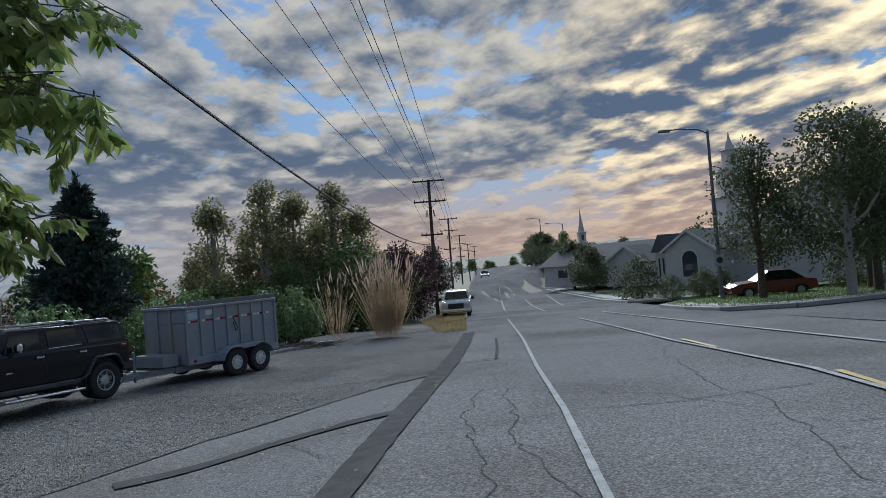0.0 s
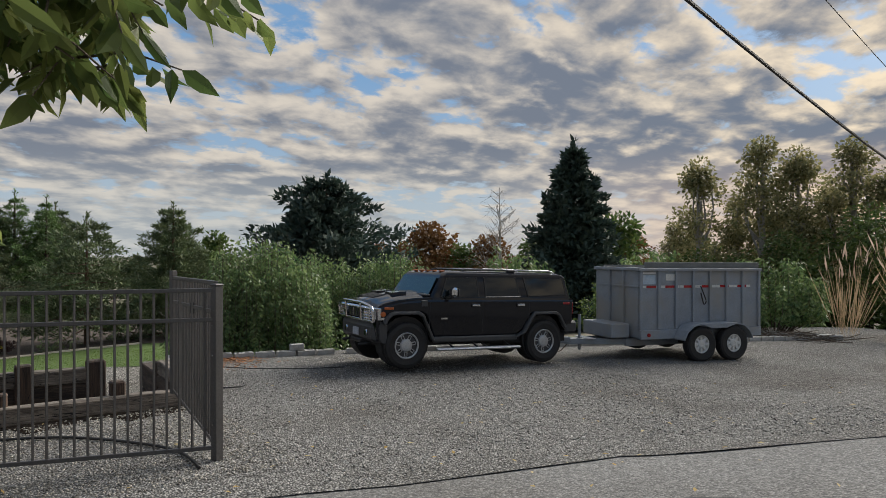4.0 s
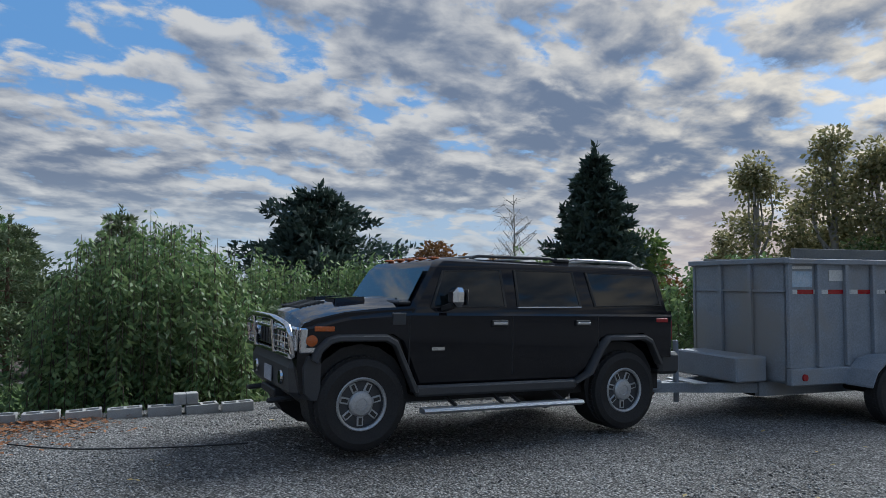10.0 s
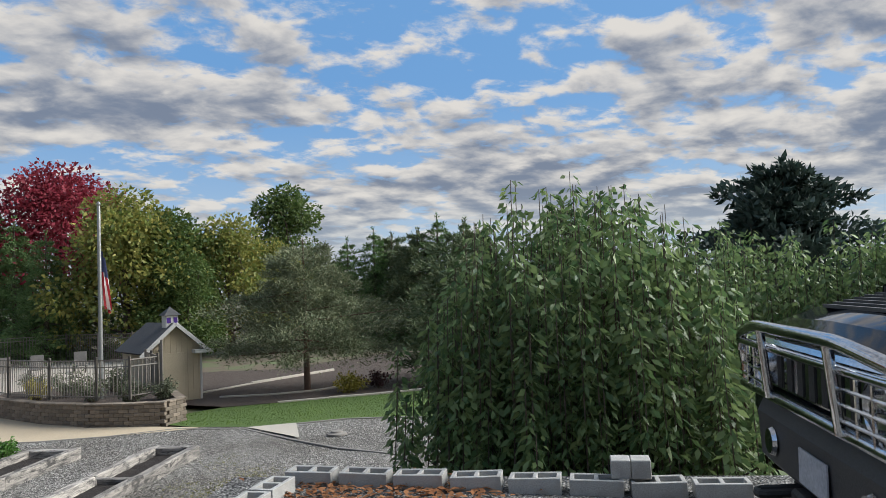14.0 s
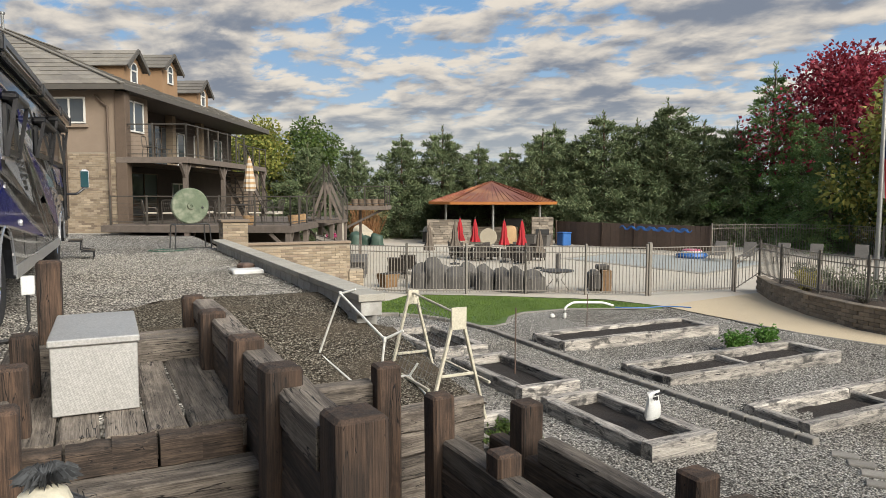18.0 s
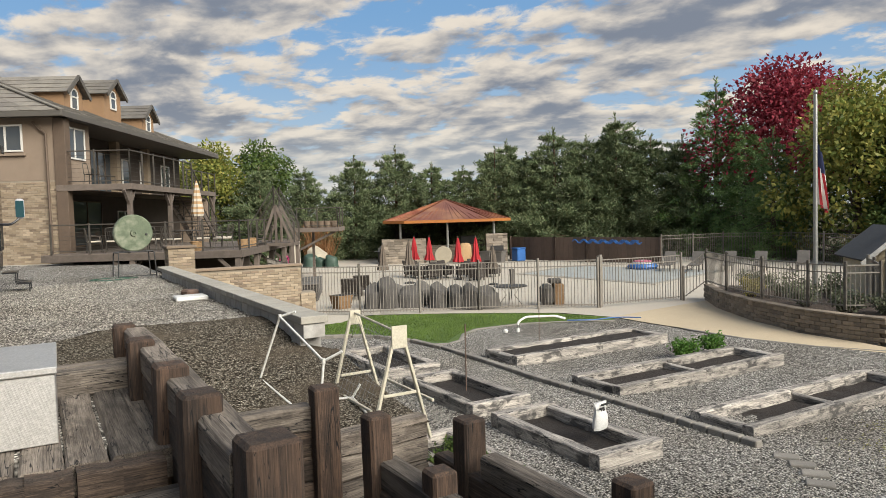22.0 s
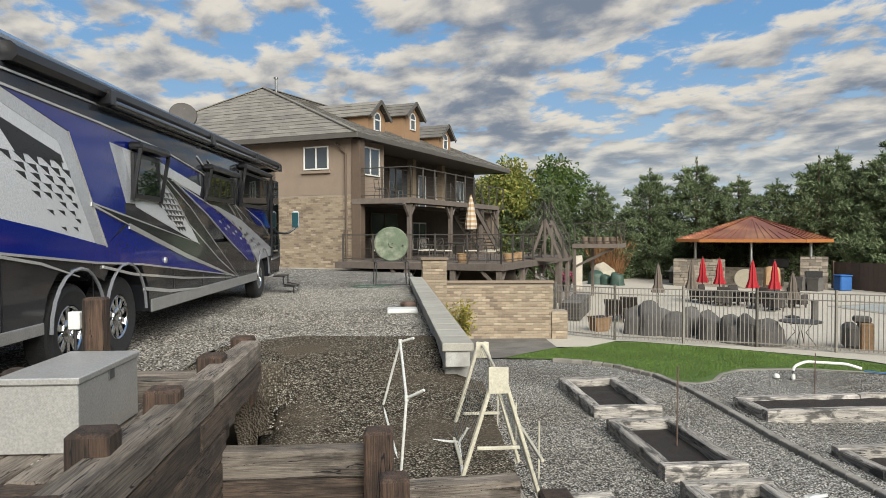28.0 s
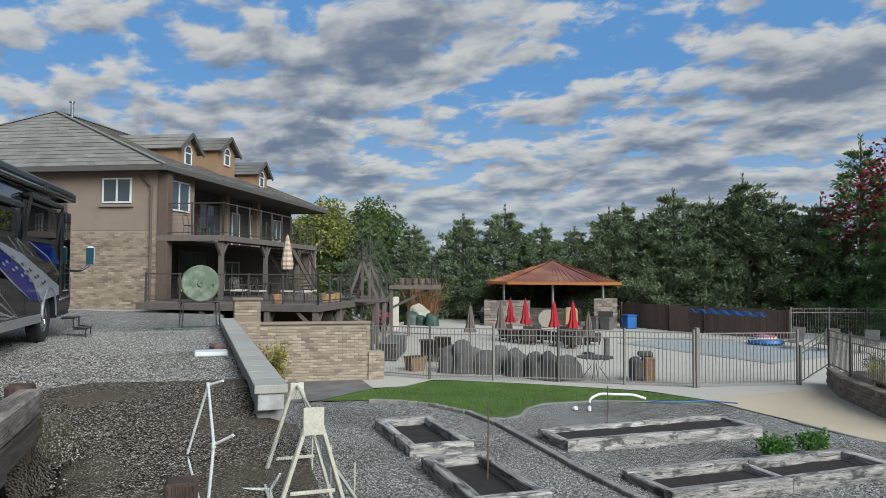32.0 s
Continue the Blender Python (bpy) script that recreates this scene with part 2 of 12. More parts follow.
def leaf_mat(name, c1, c2, vary=0.35, rough=0.55, back=0.35):
    """Leaves: each with its own shade, some light coming through."""
    m = bpy.data.materials.new(name)
    m.use_nodes = True
    nt = m.node_tree
    N, L = nt.nodes.new, nt.links.new
    b = nt.nodes["Principled BSDF"]
    b.inputs["Roughness"].default_value = rough
    b.inputs["Specular IOR Level"].default_value = 0.22
    g = N("ShaderNodeNewGeometry")
    mx = N("ShaderNodeMix")
    mx.data_type = "RGBA"
    L(g.outputs["Random Per Island"], mx.inputs[0])
    mx.inputs[6].default_value, mx.inputs[7].default_value = (*c1, 1), (*c2, 1)
    tc = N("ShaderNodeTexCoord")
    n = N("ShaderNodeTexNoise")
    L(tc.outputs["Object"], n.inputs["Vector"])
    n.inputs["Scale"].default_value = 0.7
    hs = N("ShaderNodeHueSaturation")
    r = N("ShaderNodeMapRange")
    L(n.outputs[0], r.inputs[0])
    r.inputs[1].default_value, r.inputs[2].default_value, r.inputs[3].default_value, r.inputs[4].default_value = 0.3, 0.7, 1 - vary, 1 + vary
    L(r.outputs[0], hs.inputs["Value"])
    L(mx.outputs[2], hs.inputs["Color"])
    L(hs.outputs[0], b.inputs["Base Color"])
    if back:
        tr = N("ShaderNodeBsdfTranslucent")
        L(hs.outputs[0], tr.inputs[0])
        ms = N("ShaderNodeMixShader")
        ms.inputs[0].default_value = back
        L(b.outputs[0], ms.inputs[1])
        L(tr.outputs[0], ms.inputs[2])
        L(ms.outputs[0], nt.nodes["Material Output"].inputs[0])
    return m


# ---- mesh building ----


class Geo:
    """Collects points and faces of one mesh."""

    def __init__(self):
        self.v, self.f = [], []

    def add(self, verts, faces, m=None):
        n = len(self.v)
        self.v += [tuple(m @ Vector(p)) for p in verts] if m is not None else [tuple(p) for p in verts]
        self.f += [tuple(i + n for i in q) for q in faces]
        return self

    def box(self, x0, y0, z0, x1, y1, z1, m=None, c=0.0):
        """A box; c: the width of its chamfered edges."""
        if c <= 0:
            v = [(x, y, z) for z in (z0, z1) for y in (y0, y1) for x in (x0, x1)]
            return self.add(v, [(0, 2, 3, 1), (4, 5, 7, 6), (0, 1, 5, 4), (2, 6, 7, 3), (0, 4, 6, 2), (1, 3, 7, 5)], m)
        lo, hi = (x0, y0, z0), (x1, y1, z1)
        v, ix = [], {}
        for cx in (0, 1):
            for cy in (0, 1):
                for cz in (0, 1):
                    for ax in range(3):
                        p = [(lo, hi)[s][k] + (c if s == 0 else -c) * (k != ax) for k, s in enumerate((cx, cy, cz))]
                        ix[cx, cy, cz, ax] = len(v)
                        v.append(p)
        q = []
        B = (0, 1)
        for s in B:
            r = lambda t: t if s else t[::-1]
            q.append(r((ix[s, 0, 0, 0], ix[s, 1, 0, 0], ix[s, 1, 1, 0], ix[s, 0, 1, 0])))
            q.append(r((ix[0, s, 0, 1], ix[0, s, 1, 1], ix[1, s, 1, 1], ix[1, s, 0, 1])))
            q.append(r((ix[0, 0, s, 2], ix[1, 0, s, 2], ix[1, 1, s, 2], ix[0, 1, s, 2])))
        for s in B:
            for t in B:
                q.append((ix[0, s, t, 1], ix[1, s, t, 1], ix[1, s, t, 2], ix[0, s, t, 2]))
                q.append((ix[s, 0, t, 0], ix[s, 1, t, 0], ix[s, 1, t, 2], ix[s, 0, t, 2]))
                q.append((ix[s, t, 0, 0], ix[s, t, 1, 0], ix[s, t, 1, 1], ix[s, t, 0, 1]))
        for cx in B:
            for cy in B:
                for cz in B:
                    q.append(tuple(ix[cx, cy, cz, ax] for ax in range(3)))
        return self.add(v, q, m)

    def beam(self, p0, p1, w, h, c=0.0, up=(0, 0, 1)):
        """A bar of w by h from p0 to p1."""
        p0, p1 = Vector(p0), Vector(p1)
        d = p1 - p0
        y = d.normalized()
        x = y.cross(Vector(up))
        x = x.normalized() if x.length > 1e-4 else Vector((1, 0, 0))
        z = x.cross(y)
        m = Matrix((x, y, z)).transposed().to_4x4()
        m.translation = p0
        return self.box(-w / 2, 0, -h / 2, w / 2, d.length, h / 2, m, c)

    def tube(self, pts, r, n=8, r1=None, closed=False):
        """A round bar through points, from radius r to r1."""
        pts = [Vector(p) for p in pts]
        r1 = r if r1 is None else r1
        rings, k0 = [], len(self.v)
        for i, p in enumerate(pts):
            a, b = pts[max(i - 1, 0)], pts[min(i + 1, len(pts) - 1)]
            if closed:
                a, b = pts[i - 1], pts[(i + 1) % len(pts)]
            t = (b - a).normalized()
            x = t.cross(Vector((0, 0, 1)))
            x = x.normalized() if x.length > 0.05 else t.cross(Vector((1, 0, 0))).normalized()
            y = t.cross(x)
            rr = r + (r1 - r) * i / max(1, len(pts) - 1)
            self.v += [tuple(p + rr * (math.cos(s) * x + math.sin(s) * y)) for s in (2 * math.pi * j / n for j in range(n))]
        m = len(pts)
        for i in range(m if closed else m - 1):
            for j in range(n):
                k, l = i * n + j, i * n + (j + 1) % n
                o = (i + 1) % m * n
                self.f.append(tuple(k0 + q for q in (k, o + j, o + (j + 1) % n, l)))
        if not closed:
            self.f.append(tuple(k0 + j for j in range(n)))
            self.f.append(tuple(k0 + (m - 1) * n + j for j in reversed(range(n))))
        return self

    def lathe(self, prof, m=None, n=20, axis="z"):
        """A turned body from (radius, height) pairs."""
        v, q = [], []
        for r, h in prof:
            for j in range(n):
                a = 2 * math.pi * j / n
                p = (r * math.cos(a), r * math.sin(a), h)
                v.append(p if axis == "z" else (h, p[0], p[1]) if axis == "x" else (p[1], h, p[0]))
        for i in range(len(prof) - 1):
            for j in range(n):
                k = (j + 1) % n
                q.append((i * n + j, i * n + k, (i + 1) * n + k, (i + 1) * n + j))
        if prof[0][0] > 1e-3 and prof[0] != prof[-1]:
            q.append(tuple(reversed(range(n))))
        if prof[-1][0] > 1e-3 and prof[0] != prof[-1]:
            q.append(tuple((len(prof) - 1) * n + j for j in range(n)))
        return self.add(v, q, m)

    def prism(self, poly, h0, h1, m=None, axis="z"):
        """A plate from a plane outline; axis: the way of its thickness."""
        def at(p, h):
            return (p[0], p[1], h) if axis == "z" else (h, p[0], p[1]) if axis == "x" else (p[0], h, p[1])
        n = len(poly)
        v = [at(p, h0) for p in poly] + [at(p, h1) for p in poly]
        q = [tuple(reversed(range(n))), tuple(range(n, 2 * n))] + [(i, (i + 1) % n, n + (i + 1) % n, n + i) for i in range(n)]
        return self.add(v, q, m)

    def loft(self, rings, caps=True, close=True):
        """A skin over rings of equal count."""
        k0, n = len(self.v), len(rings[0])
        for ring in rings:
            self.v += [tuple(p) for p in ring]
        for i in range(len(rings) - 1):
            for j in range(n if close else n - 1):
                k = (j + 1) % n
                self.f.append(tuple(k0 + q for q in (i * n + j, i * n + k, (i + 1) * n + k, (i + 1) * n + j)))
        if caps:
            self.f.append(tuple(k0 + j for j in reversed(range(n))))
            self.f.append(tuple(k0 + (len(rings) - 1) * n + j for j in range(n)))
        return self

    def data(self, name, material, smooth=None):
        me = bpy.data.meshes.new(name)
        me.from_pydata(self.v, [], self.f)
        bm = bmesh.new()
        bm.from_mesh(me)
        bmesh.ops.recalc_face_normals(bm, faces=bm.faces)
        if smooth is not None:
            lim = radians(smooth)
            for e in bm.edges:
                e.smooth = len(e.link_faces) == 2 and e.calc_face_angle(0) < lim
            for q in bm.faces:
                q.smooth = True
        bm.to_mesh(me)
        bm.free()
        me.materials.append(material)
        return me


def thing(name, label, category, m=None, group="", kind=""):
    """An empty at the base of a thing, to carry its parts."""
    ob = tagged(new(name), label, category, group, kind)
    ob.empty_display_size = 0.2
    if m is not None:
        ob.matrix_world = m
    return ob


def part(name, geo, material, parent, label="", smooth=None, m=None):
    """One mesh under a thing or under a part. geo: a Geo or ready mesh data."""
    me = geo if isinstance(geo, bpy.types.Mesh) else geo.data(name, material, smooth)
    ob = new(name, me)
    ob.parent = parent
    if m is not None:
        ob.matrix_local = m
    return tagged(ob, label)


def solid(name, geo, material, label, category, m=None, smooth=None, group="", kind=""):
    """A thing that is one mesh."""
    ob = tagged(new(name, geo.data(name, material, smooth)), label, category, group, kind)
    if m is not None:
        ob.matrix_world = m
    return ob


def smooth01(a, b, x):
    t = min(1.0, max(0.0, (x - a) / (b - a)))
    return t * t * (3 - 2 * t)


def wood_mat(name, pale, dark, crack, upright=False, vary=0.25, worn=0.5, stained=0.0):
    """Old sawn wood: fine streaks along the grain, weathered patches and open drying cracks."""
    m = bpy.data.materials.new(name)
    m.use_nodes = True
    nt = m.node_tree
    N, L = nt.nodes.new, nt.links.new
    b = nt.nodes["Principled BSDF"]
    b.inputs["Roughness"].default_value = 0.88
    tc, info = N("ShaderNodeTexCoord"), N("ShaderNodeObjectInfo")
    shift = N("ShaderNodeVectorMath")
    shift.operation = "MULTIPLY_ADD"
    L(info.outputs["Random"], shift.inputs[0])
    shift.inputs[1].default_value = (7.0, 11.0, 5.0)
    L(tc.outputs["Object"], shift.inputs[2])

    def noise_at(along, across, detail, rough, warp=0.0):
        mp, n = N("ShaderNodeMapping"), N("ShaderNodeTexNoise")
        L(shift.outputs[0], mp.inputs[0])
        mp.inputs["Scale"].default_value = (across, across, along) if upright else (along, across, across)
        L(mp.outputs[0], n.inputs["Vector"])
        n.inputs["Scale"].default_value, n.inputs["Detail"].default_value = 1.0, detail
        n.inputs["Roughness"].default_value, n.inputs["Distortion"].default_value = rough, warp
        return n.outputs[0]

    def spread(v, a, c, lo=0.0, hi=1.0):
        n = N("ShaderNodeMapRange")
        L(v, n.inputs[0])
        for k, x in enumerate((a, c, lo, hi)):
            n.inputs[k + 1].default_value = x
        return n.outputs[0]

    def calc(op, a, c):
        n = N("ShaderNodeMath")
        n.operation = op
        for k, v in enumerate((a, c)):
            if isinstance(v, (int, float)):
                n.inputs[k].default_value = v
            else:
                L(v, n.inputs[k])
        return n.outputs[0]

    def mix(fac, a, c, kind="MIX"):
        n = N("ShaderNodeMix")
        n.data_type, n.blend_type = "RGBA", kind
        for k, v in ((0, fac), (6, a), (7, c)):
            if isinstance(v, tuple):
                n.inputs[k].default_value = (*v, 1)
            elif isinstance(v, (int, float)):
                n.inputs[k].default_value = v
            else:
                L(v, n.inputs[k])
        return n.outputs[2]

    streak = noise_at(2.2, 120.0, 5.0, 0.75)
    broad = noise_at(1.3, 9.0, 5.0, 0.65, 0.6)
    grain = calc("ADD", calc("MULTIPLY", streak, 0.55), calc("MULTIPLY", broad, 0.45))
    col = mix(spread(grain, 0.5 - 0.09 - 0.12 * (worn - 0.5), 0.5 + 0.09 - 0.12 * (worn - 0.5)), dark, pale)
    split = calc("ABSOLUTE", calc("SUBTRACT", noise_at(0.9, 13.0, 3.0, 0.55, 0.3), 0.5), 0.0)
    gate = spread(noise_at(1.1, 5.0, 2.0, 0.5), 0.42, 0.6, 0.002, 0.011)
    opened = spread(calc("DIVIDE", split, gate), 0.5, 1.1)
    col = mix(opened, crack, col)
    if stained:
        blot = spread(noise_at(2.4, 5.0, 4.0, 0.65, 0.4), 0.52, 0.62, 0.0, stained)
        col = mix(blot, col, tuple(0.4 * v for v in dark))
    hsv = N("ShaderNodeHueSaturation")
    L(spread(info.outputs["Random"], 0.0, 1.0, 1 - vary, 1 + vary), hsv.inputs["Value"])
    L(col, hsv.inputs["Color"])
    L(hsv.outputs[0], b.inputs["Base Color"])
    bp = N("ShaderNodeBump")
    bp.inputs["Strength"].default_value, bp.inputs["Distance"].default_value = 1.0, 0.012
    L(calc("ADD", calc("MULTIPLY", grain, 0.9), calc("MULTIPLY", opened, 0.8)), bp.inputs["Height"])
    L(bp.outputs[0], b.inputs["Normal"])
    return m

# ---- lie of the land ----
# The garden frame: x to the garden side, y away towards the house.
GARDEN = pose(-12.5, 11.45, 0, 0, 0, 159.26)
_gu, _gw = (-0.3541, -0.9352), (-0.9352, 0.3541)


def to_garden(x, y):
    dx, dy = x + 12.5, y - 11.45
    return dx * _gw[0] + dy * _gw[1], dx * _gu[0] + dy * _gu[1]


def from_garden(b, a):
    return -12.5 + b * _gw[0] + a * _gu[0], 11.45 + b * _gw[1] + a * _gu[1]


def garden_z(b, a):
    z = max(-3.02, -2.64 - 0.048 * (b - 3) - 0.012 * (a - 3))
    lift = max(smooth01(12.5, 16.5, a + 0.25 * (b - 8)), smooth01(16.0, 19.5, b) * smooth01(2.0, 8.0, a))
    return z + (PATIO_Z - z) * lift


PATIO_Z = -2.92


def road_z(y):
    return 0.9 if y < -16 else -0.052 * (y - 2) if y < 60 else -3.016 - 0.02 * (y - 60) if y < 100 else -3.816 - 0.003 * (min(y, 600) - 100)


def land(x, y):
    """Height of the ground."""
    b, a = to_garden(x, y)
    lot = -0.87 - 0.028 * (y - 10.5)
    if y > 26:
        lot = lot + (road_z(y) + 0.05 - lot) * smooth01(26, 40, y)
    if y < 10.5:
        lot = -0.87
    north = road_z(y) + (lot - road_z(y)) * smooth01(-0.8, -4.6, x) if x < -0.8 else road_z(y)
    # upper yard by the coach and the house
    upper = north + (-1.0 - north) * smooth01(-2.0, 3.0, a) * smooth01(-5.5, -9.0, x)
    # garden side
    g = garden_z(b, a)
    bank0 = 2.75 if a < 0.5 else 2.3 if a > 5.3 else 0.0
    if a > 5.3:
        z = upper if b < 2.2 else g
        if a < 7.2 and 0.0 < b < 2.2:
            z = -1.0 + (-1.62 + 1.0) * smooth01(7.2, 2.6, a)
        if a > 19.0:
            z = upper if b < 2.5 else PATIO_Z
    elif a > -1.4:
        z = upper if b < -0.1 else g
        if b < -0.1 and b > -1.9 and a < 1.75:
            z = -2.4
        if a > 2.7 and 0.0 < b < 2.6:
            z = -1.0 + (-1.62 + 1.0) * smooth01(7.2, 2.6, a)
    else:
        z = upper + (g - 0.15 - upper) * smooth01(3.2, 5.9, b)
        far = smooth01(9, 40, b) * smooth01(-14, -30, a)
        z = z - 2.5 * far
    return z

M_DIRT = mat("dry_earth", (0.17, 0.13, 0.09), (0.10, 0.08, 0.05), 2.0, 0.9, fine=30, c3=(0.10, 0.13, 0.05))
M_ASPHALT = stones_mat("worn_asphalt", [(0.145, 0.143, 0.141), (0.23, 0.227, 0.222), (0.185, 0.182, 0.178), (0.32, 0.315, 0.307), (0.205, 0.202, 0.197)], 48, 0.85, 0.35, 0.01, patch_scale=0.22, mottle=0.1, gap=0.72)
M_PATCH = mat("tar_strip", (0.095, 0.094, 0.093), (0.14, 0.138, 0.135), 3, 0.9, fine=60, bump=0.4, spec=0.0)
M_PAINT = mat("road_paint", (0.54, 0.54, 0.53), (0.34, 0.34, 0.33), 5, 0.7, fine=50, spec=0.0)
M_YELLOW = mat("yellow_road_paint", (0.55, 0.36, 0.07), (0.40, 0.28, 0.10), 5, 0.7, fine=50)
M_LOT = stones_mat("lot_gravel", [(0.095, 0.093, 0.089), (0.265, 0.259, 0.247), (0.48, 0.468, 0.446), (0.165, 0.161, 0.154), (0.31, 0.302, 0.287)], 44, patch_scale=0.4, mottle=0.22, gap=0.4)
M_YARD = stones_mat("yard_gravel", [(0.15, 0.138, 0.125), (0.46, 0.435, 0.395), (0.78, 0.745, 0.68), (0.27, 0.252, 0.225), (0.54, 0.51, 0.46)], 31, patch_scale=0.5)
M_BANK = stones_mat("bank_gravel", [(0.09, 0.075, 0.058), (0.19, 0.165, 0.128), (0.42, 0.38, 0.31), (0.13, 0.11, 0.085)], 46, patch=(0.10, 0.082, 0.062), patch_scale=0.9)
M_PATH = stones_mat("garden_gravel", [(0.13, 0.122, 0.112), (0.40, 0.382, 0.35), (0.72, 0.69, 0.635), (0.26, 0.247, 0.225), (0.52, 0.497, 0.457)], 36, patch_scale=0.35)
M_LAWN = mat("lawn_soil", (0.10, 0.165, 0.03), (0.082, 0.14, 0.026), 1.2, 0.9, fine=140, bump=0.8, bumpdist=0.03)
M_CONC = mat("pale_concrete", (0.52, 0.475, 0.40), (0.45, 0.41, 0.35), 0.6, 0.85, fine=60, bump=0.2, c3=(0.42, 0.37, 0.31), big=0.3)
M_TAN = mat("tan_concrete", (0.55, 0.45, 0.31), (0.48, 0.39, 0.27), 0.5, 0.85, fine=60, bump=0.2)
M_BARK = mat("bark_mulch", (0.10, 0.075, 0.058), (0.07, 0.05, 0.04), 3, 0.95, fine=50, bump=1.0, bumpdist=0.03)
M_FLAG = mat("grey_flagstone", (0.20, 0.185, 0.165), (0.14, 0.13, 0.118), 1.4, 0.9, fine=50, bump=0.4, c3=(0.10, 0.09, 0.08), big=1.2)
M_GRASS2 = mat("verge_grass", (0.085, 0.12, 0.035), (0.06, 0.085, 0.03), 1.5, 0.9, fine=120, bump=0.8, bumpdist=0.03)


def lines(lo, hi, near, far, step):
    """Grid lines: even in the middle, wider and wider outside."""
    inner = list(np.arange(lo, hi + 1e-6, step))
    out = []
    d = step
    x = hi
    while x < far:
        d *= 1.25
        x += d
        out.append(x)
    left = []
    d = step
    x = lo
    while x > near:
        d *= 1.25
        x -= d
        left.append(x)
    return left[::-1] + inner + out


def make_ground():
    xs, ys = lines(-46, 16, -2600, 2600, 1.0), lines(-30, 46, -2600, 2600, 1.0)
    def below(x, y):
        b, a = to_garden(x, y)
        return land(x, y) - (1.1 if -2.6 < b < 3.4 and -1.5 < a < 8.5 else 0.22)

    v = [(x, y, below(x, y)) for y in ys for x in xs]
    n = len(xs)
    q = [(j * n + i, j * n + i + 1, (j + 1) * n + i + 1, (j + 1) * n + i) for j in range(len(ys) - 1) for i in range(n - 1)]
    g = Geo()
    g.v, g.f = v, q
    solid("ground", g, M_DIRT, "dry earth with sparse weeds round the yard", "ground", kind="structure", smooth=60)


def sheet(name, poly, off, material, label, category, cell=0.7, height=land, kind="structure", ripple=0.0):
    """A surface laid over the land inside an outline."""
    bm = bmesh.new()
    bm.faces.new([bm.verts.new((x, y, 0)) for x, y in poly])
    bmesh.ops.triangulate(bm, faces=bm.faces)
    x0, x1 = min(p[0] for p in poly), max(p[0] for p in poly)
    y0, y1 = min(p[1] for p in poly), max(p[1] for p in poly)
    for lo, hi, axis in ((x0, x1, 0), (y0, y1, 1)):
        k = lo + cell
        while k < hi:
            co = (k, 0, 0) if axis == 0 else (0, k, 0)
            no = (1, 0, 0) if axis == 0 else (0, 1, 0)
            bmesh.ops.bisect_plane(bm, geom=bm.verts[:] + bm.edges[:] + bm.faces[:], plane_co=co, plane_no=no)
            k += cell
    for v in bm.verts:
        v.co.z = height(v.co.x, v.co.y) + off + (ripple * noise.noise(Vector((v.co.x * 0.6, v.co.y * 0.6, 1.3))) if ripple else 0)
    for q in bm.faces:
        q.smooth = True
        if q.normal.z < 0:
            q.normal_flip()
    me = bpy.data.meshes.new(name)
    bm.to_mesh(me)
    bm.free()
    me.materials.append(material)
    return tagged(new(name, me), label, category, kind=kind)


def gpoly(pts):
    return [from_garden(b, a) for b, a in pts]


def garden_land(x, y):
    b, a = to_garden(x, y)
    return garden_z(b, a)


make_ground()
near_road = [(-8.5, 3.0), (-7.2, 9.2), (-5.77, 11.2), (-4.55, 13.4), (-2.87, 14.7), (-0.78, 16.3), (-0.1, 20), (10.8, 20), (10.6, 10), (10.4, -4), (-10, -4)]
sheet("road", near_road, 0.0, M_ASPHALT, "worn grey asphalt road with cracks and tar seams", "road", cell=0.45)
far_road = [(-0.1, 20), (0.4, 24), (1.3, 31.8), (2.4, 47), (7.5, 100), (30, 330), (52, 330), (23.5, 115), (13.6, 47), (11.4, 30), (10.8, 20)]
sheet("road", far_road, 0.0, M_ASPHALT, "worn grey asphalt road running into the distance", "road", cell=2.0)
sheet("road", [(-10, -4), (10.4, -4), (10, -40), (-12, -40)], 0.0, M_ASPHALT, "worn grey asphalt road", "road", cell=2.0)
sheet("gravel_lot", [(-8.3, 3.2), (-7.0, 9.2), (-5.6, 11.1), (-4.4, 13.3), (-2.8, 14.6), (-0.7, 16.2), (0.5, 24), (1.25, 31.2), (1.6, 37.0), (-5.0, 39.0), (-8.5, 31.5), (-13.0, 20.5), from_garden(3.25, -6.2), from_garden(3.25, -1.5), from_garden(-1.9, -1.5), from_garden(-1.9, 3.0), from_garden(-9, 3.0), (-12, -2)], 0.012, M_LOT, "grey gravel parking lot with scattered leaves", "gravel lot", cell=0.5, ripple=0.01)
sheet("upper_yard", gpoly([(-14, 3.0), (-1.85, 3.0), (-1.85, 1.72), (-0.2, 1.72), (-0.2, 4.3), (-1.1, 4.45), (-1.1, 6.6), (-0.3, 7.75), (2.25, 7.7), (2.25, 18.6), (2.25, 30), (-14, 30)]), 0.016, M_YARD, "level yard of pale crushed gravel", "gravel yard", cell=0.35, ripple=0.015)
sheet("gravel_bank", gpoly([(0.0, 2.72), (2.45, 2.72), (2.45, 5.2), (2.3, 7.3), (0.0, 7.55), (-0.97, 6.65), (-1.02, 5.2), (-0.97, 4.3), (0.0, 4.15)]), 0.06, M_BANK, "sloping bank of brown earth and gravel", "gravel bank", cell=0.3, ripple=0.03)
